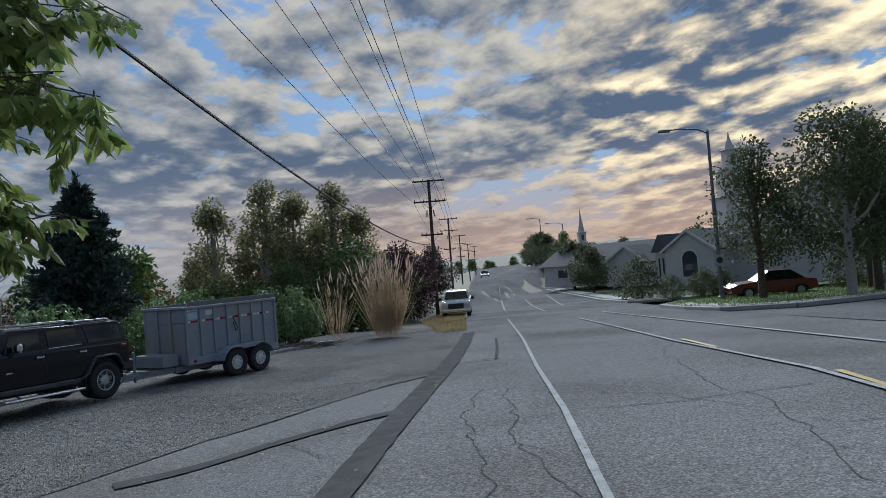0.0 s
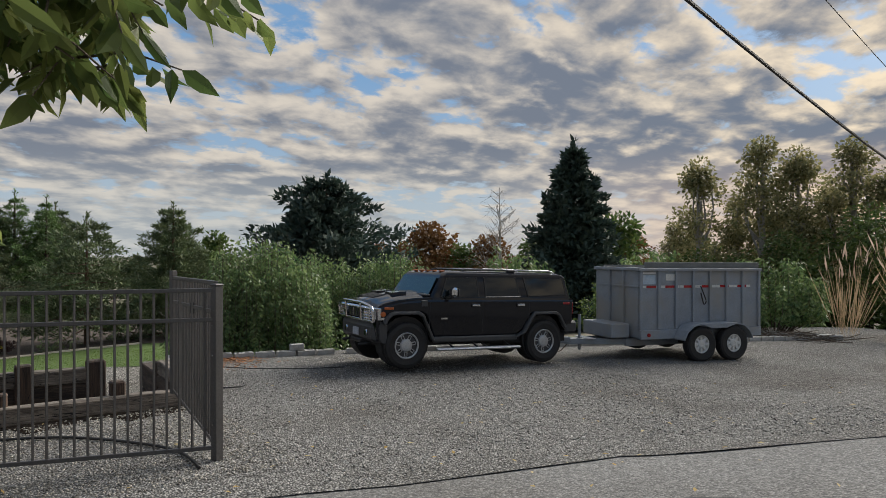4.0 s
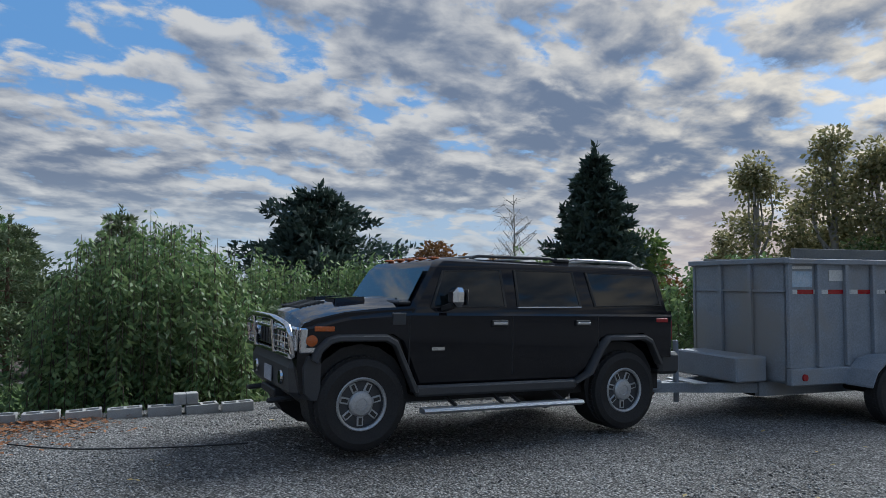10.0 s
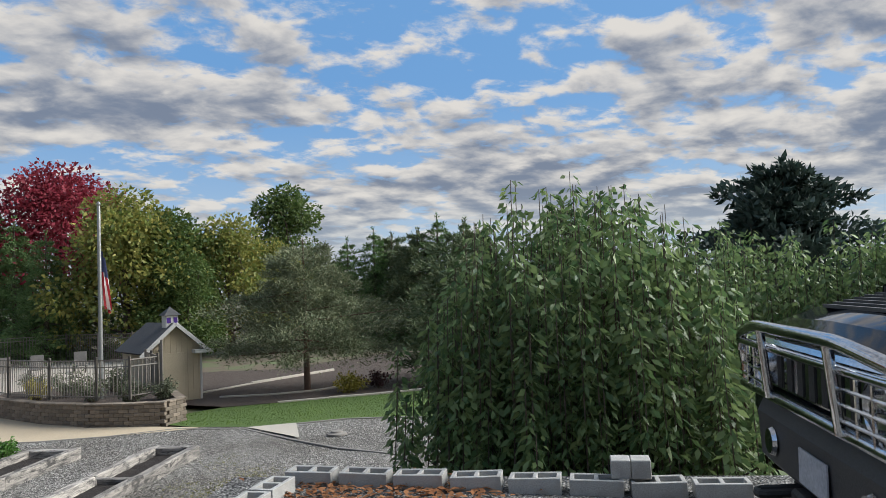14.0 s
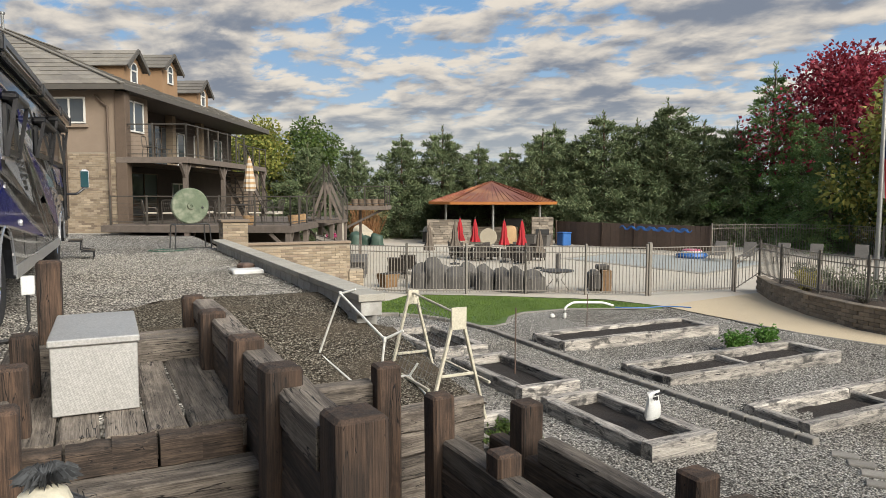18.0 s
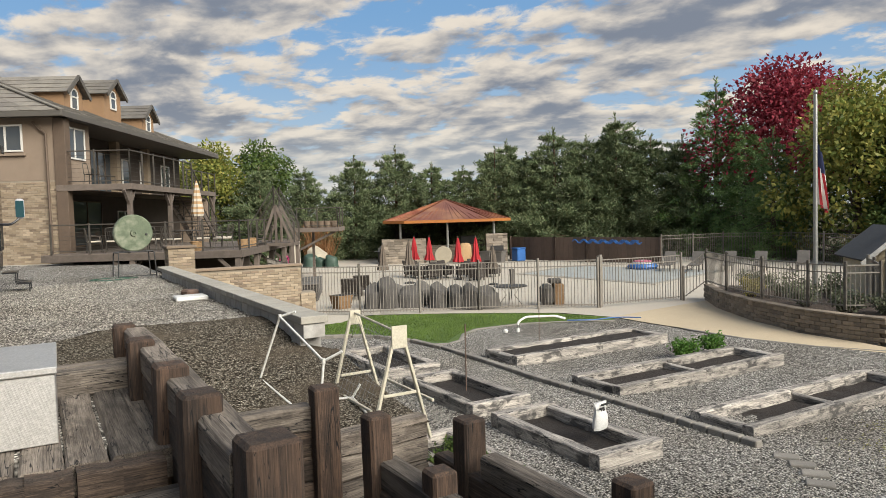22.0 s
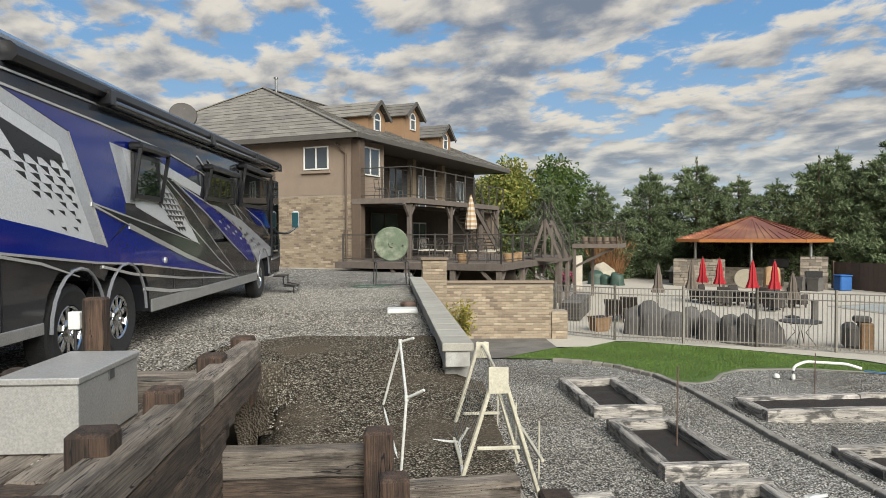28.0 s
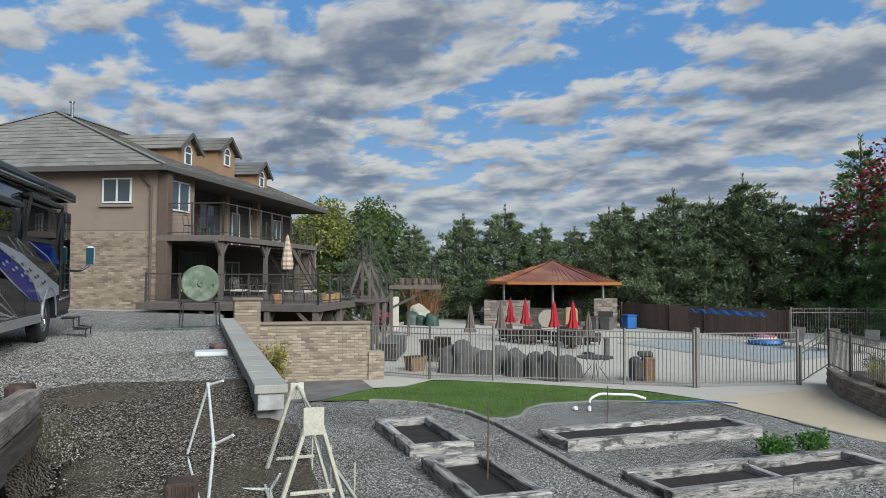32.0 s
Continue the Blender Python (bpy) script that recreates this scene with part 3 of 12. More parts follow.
sheet("garden_path", gpoly([(2.5, -1.6), (2.5, 19), (4.6, 19), (4.6, 15.8), (5.6, 15.75), (6.6, 15.35), (7.45, 14.65), (8.1, 13.5), (8.15, 12.95), (8.6, 12.75), (9.05, 12.95), (9.55, 13.55), (10.3, 14.0), (11.9, 13.9), (13.3, 13.3), (14.5, 12.65), (15.05, 13.0), (15.35, 10.4), (15.4, 8.4), (15.9, 6.7), (16.6, 5.0), (17.5, 3.5), (17.5, 0.0), (17.4, -2.5), (15.5, -8), (6, -8), (3.3, -6)]), 0.03, M_PATH, "grey pea gravel between the garden beds", "garden gravel", cell=0.8, height=garden_land, ripple=0.03)
sheet("stone_paving", gpoly([(2.5, 15.2), (4.5, 15.85), (5.2, 16.55), (6.4, 17.5), (6.5, 22), (2.5, 22)]), 0.06, M_FLAG, "grey flagstone paving below the terrace wall", "paving", cell=1.0, height=garden_land)

# ---- garden: beds, stairs, bank ----
M_TIMBER = wood_mat("weathered_timber", (0.47, 0.43, 0.38), (0.085, 0.08, 0.078), (0.012, 0.011, 0.012), vary=0.3, worn=0.5, stained=0.85)
M_TIMBERD = wood_mat("creosoted_timber", (0.125, 0.088, 0.063), (0.028, 0.019, 0.014), (0.004, 0.003, 0.003), vary=0.35, worn=0.22, stained=0.5)
M_TIMBERP = wood_mat("creosoted_post", (0.10, 0.060, 0.039), (0.022, 0.014, 0.010), (0.004, 0.003, 0.003), True, vary=0.3, worn=0.25, stained=0.4)
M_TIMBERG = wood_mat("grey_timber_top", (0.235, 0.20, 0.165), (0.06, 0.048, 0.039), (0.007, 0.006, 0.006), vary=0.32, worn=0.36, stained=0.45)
M_SOIL = mat("bed_soil", (0.026, 0.018, 0.014), (0.016, 0.012, 0.010), 6, 0.95, fine=40, bump=1.0, bumpdist=0.03)
M_BLOCK = mat("grey_concrete_block", (0.50, 0.49, 0.465), (0.40, 0.39, 0.37), 8, 0.9, fine=90, bump=0.4, vary=0.12, c3=(0.26, 0.25, 0.23), big=2.5)
M_PAVER = mat("edging_paver", (0.27, 0.25, 0.22), (0.20, 0.185, 0.165), 7, 0.9, fine=80, bump=0.4, vary=0.18)
M_CAP = mat("cast_cap_stone", (0.40, 0.38, 0.33), (0.33, 0.31, 0.27), 4, 0.85, fine=90, bump=0.3, vary=0.08)
M_PVC = mat("white_pvc", (0.78, 0.77, 0.73), (0.66, 0.65, 0.60), 4, 0.4, fine=30, bump=0.05)
M_CREAM = mat("cream_painted_steel", (0.62, 0.58, 0.46), (0.50, 0.46, 0.36), 6, 0.5, fine=50, bump=0.1)
M_WIRE = mat("galvanised_wire", (0.30, 0.31, 0.31), (0.2, 0.2, 0.2), 8, 0.45, metal=0.8, bump=0)
M_RUST = mat("rusty_steel", (0.16, 0.10, 0.07), (0.09, 0.06, 0.05), 9, 0.7, fine=80)
M_BLACK = mat("black_rubber", (0.018, 0.018, 0.019), (0.026, 0.026, 0.026), 8, 0.6, fine=70, bump=0.2)


def tread_plate():
    m = mat("tread_plate_aluminium", (0.60, 0.59, 0.57), (0.53, 0.52, 0.50), 3, 0.45, metal=0.6, bump=0.0)
    nt = m.node_tree
    N, L = nt.nodes.new, nt.links.new
    tc, ck, bp = N("ShaderNodeTexCoord"), N("ShaderNodeTexWave"), N("ShaderNodeBump")
    w2, mx = N("ShaderNodeTexWave"), N("ShaderNodeMath")
    for w, d in ((ck, (1, 1, 1)), (w2, (1, -1, 1))):
        mp = N("ShaderNodeMapping")
        L(tc.outputs["Object"], mp.inputs[0])
        mp.inputs["Rotation"].default_value = (radians(45), radians(45) * d[1], radians(45))
        L(mp.outputs[0], w.inputs["Vector"])
        w.inputs["Scale"].default_value = 30
    mx.operation = "MULTIPLY"
    L(ck.outputs[0], mx.inputs[0])
    L(w2.outputs[0], mx.inputs[1])
    bp.inputs["Strength"].default_value, bp.inputs["Distance"].default_value = 0.22, 0.003
    L(mx.outputs[0], bp.inputs["Height"])
    L(bp.outputs[0], nt.nodes["Principled BSDF"].inputs["Normal"])
    return m


M_TREAD = tread_plate()


def timber(w, d, h, seed, c=0.018):
    """A sawn timber lying along x, slightly out of true, with worn edges and end checks."""
    r = random.Random(seed)
    g = Geo()
    n = max(3, int(w / 0.45))
    rings = []
    for i in range(n + 1):
        x = w * i / n
        e = [r.uniform(-0.008, 0.008) for _ in range(4)]
        y0, y1, z0, z1 = e[0], d + e[1], 0, h + e[2]
        k = c * r.uniform(0.6, 1.7)
        rings.append([(x, y0 + k, z0), (x, y1 - k, z0), (x, y1, z0 + k), (x, y1, z1 - k), (x, y1 - k, z1), (x, y0 + k, z1), (x, y0, z1 - k), (x, y0, z0 + k)])
    return g.loft(rings)


TIMBERS = {}


def timber_data(w, d, h, material, seed):
    key = (round(w, 2), round(d, 2), round(h, 2), material.name, seed % 3)
    if key not in TIMBERS:
        TIMBERS[key] = timber(w, d, h, seed).data("timber", material)
    return TIMBERS[key]


def lay(parent, b0, a0, b1, a1, z, d, h, material, seed=0, name="timber", side=0.0):
    """A timber in the garden frame from (b0, a0) to (b1, a1), its foot at z, centred on that line."""
    w = math.hypot(b1 - b0, a1 - a0)
    ang = math.degrees(math.atan2(a1 - a0, b1 - b0))
    m = pose(b0, a0, z, 0, 0, ang) @ pose(0, -d / 2 + side, 0)
    return part(name, timber_data(w, d, h, material, seed), material, parent, m=parent_inv(parent) @ GARDEN @ m)


def parent_inv(ob):
    return ob.matrix_world.inverted() if ob.matrix_world != Matrix() else Matrix()


def bed(b0, b1, a0, a1, label, joints=0, z=None, fill=0.1):
    """A raised bed of timbers filled with soil."""
    zc = (garden_z((b0 + b1) / 2, (a0 + a1) / 2) if z is None else z) + 0.0
    m = GARDEN @ pose((b0 + b1) / 2, (a0 + a1) / 2, zc)
    ob = thing("raised_bed", label, "raised bed", m, group="timber garden beds")
    bpy.context.view_layer.update()
    t, h = 0.19, 0.29
    k = 0
    for a in (a0 + t / 2, a1 - t / 2):
        cuts = [b0, b1] if not joints or b1 - b0 < 3 else [b0, (b0 + b1) / 2 + random.uniform(-0.2, 0.2), b1]
        for p, q in zip(cuts, cuts[1:]):
            k += 1
            lay(ob, p + 0.01, a, q - 0.01, a, zc - 0.02, t, h + random.uniform(-0.01, 0.015), M_TIMBER, k)
    for b in (b0 + t / 2, b1 - t / 2):
        k += 1
        lay(ob, b, a0 + t, b, a1 - t, zc - 0.02, t, h + random.uniform(-0.02, 0.0), M_TIMBER, k)
    if joints == 2:
        k += 1
        lay(ob, (b0 + b1) / 2, a0 + t, (b0 + b1) / 2, a1 - t, zc - 0.02, 0.12, h - 0.06, M_TIMBER, k)
    g = Geo()
    nx, ny = max(4, int((b1 - b0) / 0.25)), max(4, int((a1 - a0) / 0.25))
    for j in range(ny + 1):
        for i in range(nx + 1):
            x, y = -(b1 - b0) / 2 + t * 0.9 + (b1 - b0 - 1.8 * t) * i / nx, -(a1 - a0) / 2 + t * 0.9 + (a1 - a0 - 1.8 * t) * j / ny
            g.v.append((x, y, fill + 0.03 * noise.noise(Vector((x * 3 + b0, y * 3 + a0, 2)))))
    g.f = [(j * (nx + 1) + i, j * (nx + 1) + i + 1, (j + 1) * (nx + 1) + i + 1, (j + 1) * (nx + 1) + i) for j in range(ny) for i in range(nx)]
    part("soil", g, M_SOIL, ob, "dark brown loose soil")
    return ob


bed(4.95, 6.1, 2.95, 5.35, "grey weathered timber raised bed with dark bare soil")
bed(5.0, 6.2, 5.95, 8.45, "grey weathered timber raised bed with dark bare soil")
bed(5.05, 6.35, 9.3, 11.95, "grey weathered timber raised bed with dark bare soil")
bed(8.1, 13.1, 3.05, 4.2, "long grey timber raised bed divided by a board", joints=2)
bed(8.25, 13.25, 5.95, 7.3, "long grey timber raised bed with a few pepper plants", joints=2)
bed(8.35, 13.3, 9.3, 10.6, "long grey timber raised bed filled with gravel and soil", joints=1, fill=0.2)
bed(2.95, 3.85, 1.6, 4.7, "timber raised bed full of low green strawberry plants", joints=0, z=-2.62)


def edging():
    ob = thing("garden_edging", "curved row of grey concrete edging pavers", "edging", kind="structure")
    line = [(5.9, 15.4), (6.6, 15.1), (7.3, 14.5), (7.9, 13.4), (8.05, 12.0), (7.95, 10.0), (7.8, 8.0), (7.75, 5.4), (7.7, 2.5)]
    me = Geo().box(-0.135, -0.07, -0.12, 0.135, 0.07, 0.09, c=0.015).data("paver", M_PAVER)
    flat = Geo().box(-0.16, -0.1, -0.12, 0.16, 0.1, 0.025, c=0.012).data("paver", M_PAVER)
    pts = []
    for (b0, a0), (b1, a1) in zip(line, line[1:]):
        w = math.hypot(b1 - b0, a1 - a0)
        n = max(1, round(w / 0.28))
        pts += [(b0 + (b1 - b0) * i / n, a0 + (a1 - a0) * i / n, math.degrees(math.atan2(a1 - a0, b1 - b0))) for i in range(n)]
    tail = [(7.62, 2.2), (7.5, 1.9), (7.3, 1.6), (7.0, 1.35)]
    for b, a, r in pts:
        p = part("paver", me, M_PAVER, ob, m=GARDEN @ pose(b, a, garden_z(b, a) + 0.03, 0, random.uniform(-2, 2), r + random.uniform(-4, 4)))
    for b, a in tail:
        part("paver", flat, M_PAVER, ob, m=GARDEN @ pose(b, a, garden_z(b, a) + 0.03, 0, 0, -50 + random.uniform(-8, 8)))
    # thin curb strip round the lawn side
    g = Geo()
    for run in ([(8.1, 12.9), (8.6, 12.75), (9.1, 12.95), (9.6, 13.6), (10.3, 14.0), (11.9, 13.9), (13.4, 13.3), (14.6, 12.6)], [(15.2, 10.4), (15.2, 8.4), (15.6, 6.7), (16.4, 5.1), (16.1, 3.1), (14.5, 1.3), (13.4, -0.1), (12.6, -1.6)], [(16.6, 1.8), (17.1, 0.5), (17.1, -0.8), (16.8, -2.5)]):
        for (b0, a0), (b1, a1) in zip(run, run[1:]):
            z0, z1 = garden_z(b0, a0) - 0.02, garden_z(b1, a1) - 0.02
            g.beam((b0, a0, z0), (b1, a1, z1), 0.1, 0.16, 0.012)
    part("curb", g, M_PAVER, ob, "thin grey concrete mowing curb", m=GARDEN)


edging()


def stairs():
    """Switchback stairs and retaining walls of heavy timbers."""
    ob = thing("timber_stairs", "switchback garden stairs of dark weathered railroad ties", "stairs", kind="structure")
    k = [0]

    def L(b0, a0, b1, a1, z, d=0.2, h=0.22, m=M_TIMBERD, name="timber"):
        k[0] += 1
        lay(ob, b0, a0, b1, a1, z, d, h, m, k[0], name)

    def post(b, a, z0, z1, s=0.21):
        k[0] += 1
        g = POSTS.get((round(z1 - z0, 2), s))
        if g is None:
            g = Geo().box(-s / 2, -s / 2, 0, s / 2, s / 2, z1 - z0, c=0.022).data("post", M_TIMBERP)
            POSTS[round(z1 - z0, 2), s] = g
        part("post", g, M_TIMBERD, ob, m=GARDEN @ pose(b, a, z0, random.uniform(-1, 1), random.uniform(-1, 1), random.uniform(-3, 3)))

    POSTS = {}
    # wall beside the first flight, tops level, stepping down only at the near end
    for i in range(8):
        z = -2.37 + 0.235 * i
        far = 4.3
        near = -0.25 if i < 7 else -0.2
        cut = 1.95 + 0.35 * (i % 2)
        if z < -1.15:
            L(-0.12, near, -0.12, 2.7, z, 0.22, 0.232)
        else:
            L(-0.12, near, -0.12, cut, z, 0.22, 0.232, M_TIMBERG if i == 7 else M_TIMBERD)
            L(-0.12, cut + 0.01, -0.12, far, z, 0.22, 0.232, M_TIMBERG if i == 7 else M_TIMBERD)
    for a, top in ((4.42, -0.47), (3.12, -0.43), (1.72, -0.41), (0.6, -0.38)):
        post(-0.21, a, -2.3 if a < 2.7 else -1.2, top, 0.22)
    post(-0.10, -0.38, -2.55, -0.40, 0.26)
    # upper platform with boards, one deep step, then the landing
    for i, b in enumerate((-1.55, -1.28, -1.0, -0.74, -0.47, -0.25)):
        L(b, 1.52, b, 3.55, -1.155, 0.25, 0.205, M_TIMBERG, "plank")
    for i in range(3):
        L(-1.66, 3.66 + 0.24 * i, -0.2, 3.66 + 0.24 * i, -0.98 - 0.002 * i, 0.23, 0.2 if i else 0.24, M_TIMBERG, "plank")
    for b in (-1.5, -1.22, -0.96, -0.68, -0.42):
        L(b - 0.13, 1.42, b + 0.13, 1.42, -1.16, 0.19, 0.2, M_TIMBERD)
    L(-1.66, 1.2, -0.22, 1.2, -1.36, 0.3, 0.215, M_TIMBERG, "step")
    L(-1.66, 0.96, -0.22, 0.96, -1.58, 0.2, 0.21, M_TIMBERD, "step")
    for b in (-1.56, -1.3, -1.02, -0.74, -0.47, -0.25):
        L(b, -1.25, b, 1.04, -1.79, 0.25, 0.2, M_TIMBERG, "plank")
    for i, b in enumerate((0.1, 0.38, 0.66, 0.94, 1.22)):
        L(b, -1.25, b, -0.15, -1.79, 0.25, 0.2, M_TIMBERG, "plank")
    # second flight goes down away from the landing
    for i in range(3):
        a = 0.0 + 0.62 * i
        L(0.02, a, 1.25, a, -1.99 - 0.2 * i, 0.3, 0.21, M_TIMBERG, "step")
        L(0.02, a + 0.3, 1.25, a + 0.3, -1.99 - 0.2 * i, 0.28, 0.205, M_TIMBERG, "step")
    # wall on the yard side of the first flight
    for i in range(5):
        z = -1.86 + 0.235 * i
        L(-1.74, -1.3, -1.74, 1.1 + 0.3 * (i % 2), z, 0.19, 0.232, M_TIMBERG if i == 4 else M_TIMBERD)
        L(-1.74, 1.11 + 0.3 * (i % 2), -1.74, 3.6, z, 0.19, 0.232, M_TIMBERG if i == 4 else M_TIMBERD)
    for a, top in ((2.75, -0.46), (1.78, -0.49), (0.92, -0.53), (-0.45, -0.5)):
        post(-1.64, a, -1.8, top, 0.19)
    post(-1.53, 3.95, -1.2, 0.0, 0.2)
    # wall that holds the bank, and its end post
    for i in range(5):
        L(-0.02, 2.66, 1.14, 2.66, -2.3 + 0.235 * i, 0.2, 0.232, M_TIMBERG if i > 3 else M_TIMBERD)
    post(1.24, 2.52, -2.6, -0.95, 0.23)
    for i in range(4):
        L(1.36, 2.74, 2.42, 2.86, -2.42 + 0.235 * i, 0.2, 0.232, M_TIMBERG)
    # middle wall
    for i in range(5):
        z = -2.55 + 0.235 * i
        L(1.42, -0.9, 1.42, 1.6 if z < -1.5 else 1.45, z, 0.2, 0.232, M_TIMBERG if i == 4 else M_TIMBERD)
    post(1.36, 1.62, -2.55, -1.02, 0.2)
    post(1.44, 0.75, -2.55, -1.22, 0.2)
    # lower wall along the strawberry bed
    for i in range(4):
        z = -2.62 + 0.235 * i
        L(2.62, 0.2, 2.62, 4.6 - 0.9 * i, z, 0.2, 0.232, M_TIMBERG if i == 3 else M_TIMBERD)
    post(2.6, 0.08, -2.75, -1.33, 0.23)
    post(2.62, 2.25, -2.7, -1.42, 0.25)
    L(2.5, 2.9, 2.5, 7.4, -2.35, 0.22, 0.24, M_TIMBER)
    L(2.5, 3.2, 2.5, 7.2, -2.12, 0.22, 0.24, M_TIMBER)
    post(2.5, 7.5, -2.7, -1.75, 0.2)
    L(1.5, -1.3, 4.0, -1.3, -2.45, 0.2, 0.22)
    L(-1.75, -1.35, 1.45, -1.35, -1.6, 0.2, 0.22)
    for i in range(4):
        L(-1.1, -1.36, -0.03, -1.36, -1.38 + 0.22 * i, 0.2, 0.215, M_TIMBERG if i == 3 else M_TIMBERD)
    post(0.11, -1.38, -1.6, -0.53, 0.24)
    post(1.44, -0.43, -2.55, -1.15, 0.2)
    for i in range(3):
        L(0.24, -1.36, 1.45, -1.36, -1.38 + 0.22 * i, 0.2, 0.215)


stairs()


def chest():
    ob = thing("tool_chest", "aluminium tread plate storage chest with a flat lid", "storage chest", GARDEN @ pose(-1.16, 2.62, -0.945, 0, 0, -1))
    part("body", Geo().box(-0.28, -0.56, 0, 0.28, 0.56, 0.49, c=0.006), M_TREAD, ob)
    lid = part("lid", Geo().box(-0.295, -0.58, 0.495, 0.295, 0.58, 0.545, c=0.008), M_TREAD, ob, "flat tread plate lid")
    part("hinge", Geo().tube([(-0.29, -0.5, 0.49), (-0.29, 0.5, 0.49)], 0.008, 6), M_WIRE, lid)
    part("latch", Geo().box(0.28, -0.05, 0.42, 0.292, 0.05, 0.5, c=0.003), M_WIRE, ob)


chest()


def cap_wall():
    """Low wall at the yard's edge: block courses under flat cap stones, stepping down at its near end."""
    ob = thing("retaining_wall", "low concrete block wall with flat cap stones", "wall", kind="structure")
    cap = Geo().box(-0.19, -0.295, 0, 0.19, 0.295, 0.1, c=0.008).data("cap_stone", M_CAP)
    blk = Geo().box(-0.15, -0.195, 0, 0.15, 0.195, 0.195, c=0.008).data("block", M_BLOCK)
    for i in range(21):
        part("cap_stone", cap, M_CAP, ob, m=GARDEN @ pose(2.15, 5.55 + 0.6 * i, -0.815, 0, 0, random.uniform(-0.6, 0.6)))
    for j in range(10):
        n = 30 if j < 2 else 3
        for i in range(30):
            if j >= 2 and i > 12:
                continue
            step = 0.0 if j < 2 else 0.07 * (j - 1)
            part("block", blk, M_BLOCK, ob, m=GARDEN @ pose(2.15 + 0.012 * j, 5.48 + 0.4 * i + 0.2 * (j % 2) - step, -1.012 - 0.2 * j))


cap_wall()


def block_row():
    """Hollow blocks on their sides along the lot's edge, end to end."""
    def hollow():
        g = Geo()
        w, d, h, t = 0.395, 0.2, 0.2, 0.034
        for x0, x1, y0, y1 in ((-w / 2, w / 2, -d / 2, -d / 2 + t), (-w / 2, w / 2, d / 2 - t, d / 2), (-w / 2, -w / 2 + t, -d / 2 + t, d / 2 - t), (w / 2 - t, w / 2, -d / 2 + t, d / 2 - t), (-t / 2, t / 2, -d / 2 + t, d / 2 - t)):
            g.box(x0, y0, 0, x1, y1, h, c=0.004)
        return g.data("block", M_BLOCK)
    me = hollow()
    whole = Geo().box(-0.145, -0.09, 0, -0.002, 0.09, 0.14, c=0.006).box(0.002, -0.09, 0, 0.145, 0.09, 0.14, c=0.006).data("block", M_BLOCK)
    n = 0
    runs = [((-14.66, 14.4), (-12.98, 17.6)), ((-12.88, 17.85), (-11.0, 20.8)), ((-10.8, 20.95), (-8.4, 24.9)), ((-7.9, 25.6), (-4.6, 30.0)), ((-14.42, 14.36), (-11.75, 12.95))]
    for p, q in runs:
        w = math.dist(p, q)
        k = int(w / 0.402)
        ang = math.degrees(math.atan2(q[1] - p[1], q[0] - p[0]))
        for i in range(k):
            x, y = p[0] + (q[0] - p[0]) * (i + 0.5) / k, p[1] + (q[1] - p[1]) * (i + 0.5) / k
            ob = new("concrete_block", me)
            tagged(ob, "grey hollow concrete block in the row edging the lot", "concrete block", "row of edging blocks")
            ob.matrix_world = pose(x, y, land(x, y) - 0.075, random.uniform(-1.5, 1.5), random.uniform(-1.5, 1.5), ang + random.uniform(-2, 2))
    ob = new("concrete_block", whole)
    tagged(ob, "grey solid concrete block lying on top of the edging blocks", "concrete block", "row of edging blocks")
    ob.matrix_world = pose(-13.42, 16.85, land(-13.42, 16.85) + 0.125, 0, 0, 62)


block_row()


def pvc_frame():
    ob = thing("pipe_frame", "leaning frame of white plastic pipes", "pipe frame", GARDEN)
    def z(b, a):
        return -1.0 + (-1.62 + 1.0) * smooth01(7.2, 2.6, a) + 0.04
    A, Bm, C = (1.44, 4.45, -0.56), (1.25, 4.7, z(1.25, 4.7)), (1.47, 3.13, -0.86)
    D, E = (1.42, 3.2, z(1.42, 3.2)), (1.95, 2.86, z(1.95, 2.86))
    for p, q in ((A, (1.58, 4.3, -0.5)), (A, Bm), (A, C), (C, (1.62, 3.0, -0.76)), (C, D), (Bm, D), (D, E), ((1.6, 3.9, z(1.6, 3.9)), (2.0, 3.7, z(2.0, 3.7) + 0.05)), ((2.0, 3.7, z(2.0, 3.7) + 0.05), (2.08, 3.65, z(2.0, 3.7) + 0.2)), ((2.0, 3.7, z(2.0, 3.7) + 0.05), E)):
        part("pipe", Geo().tube([p, q], 0.0135, 8), M_PVC, ob)
    for p in (A, C, D, E):
        part("fitting", Geo().tube([(p[0], p[1], p[2] - 0.025), (p[0], p[1], p[2] + 0.025)], 0.02, 8), M_PVC, ob)


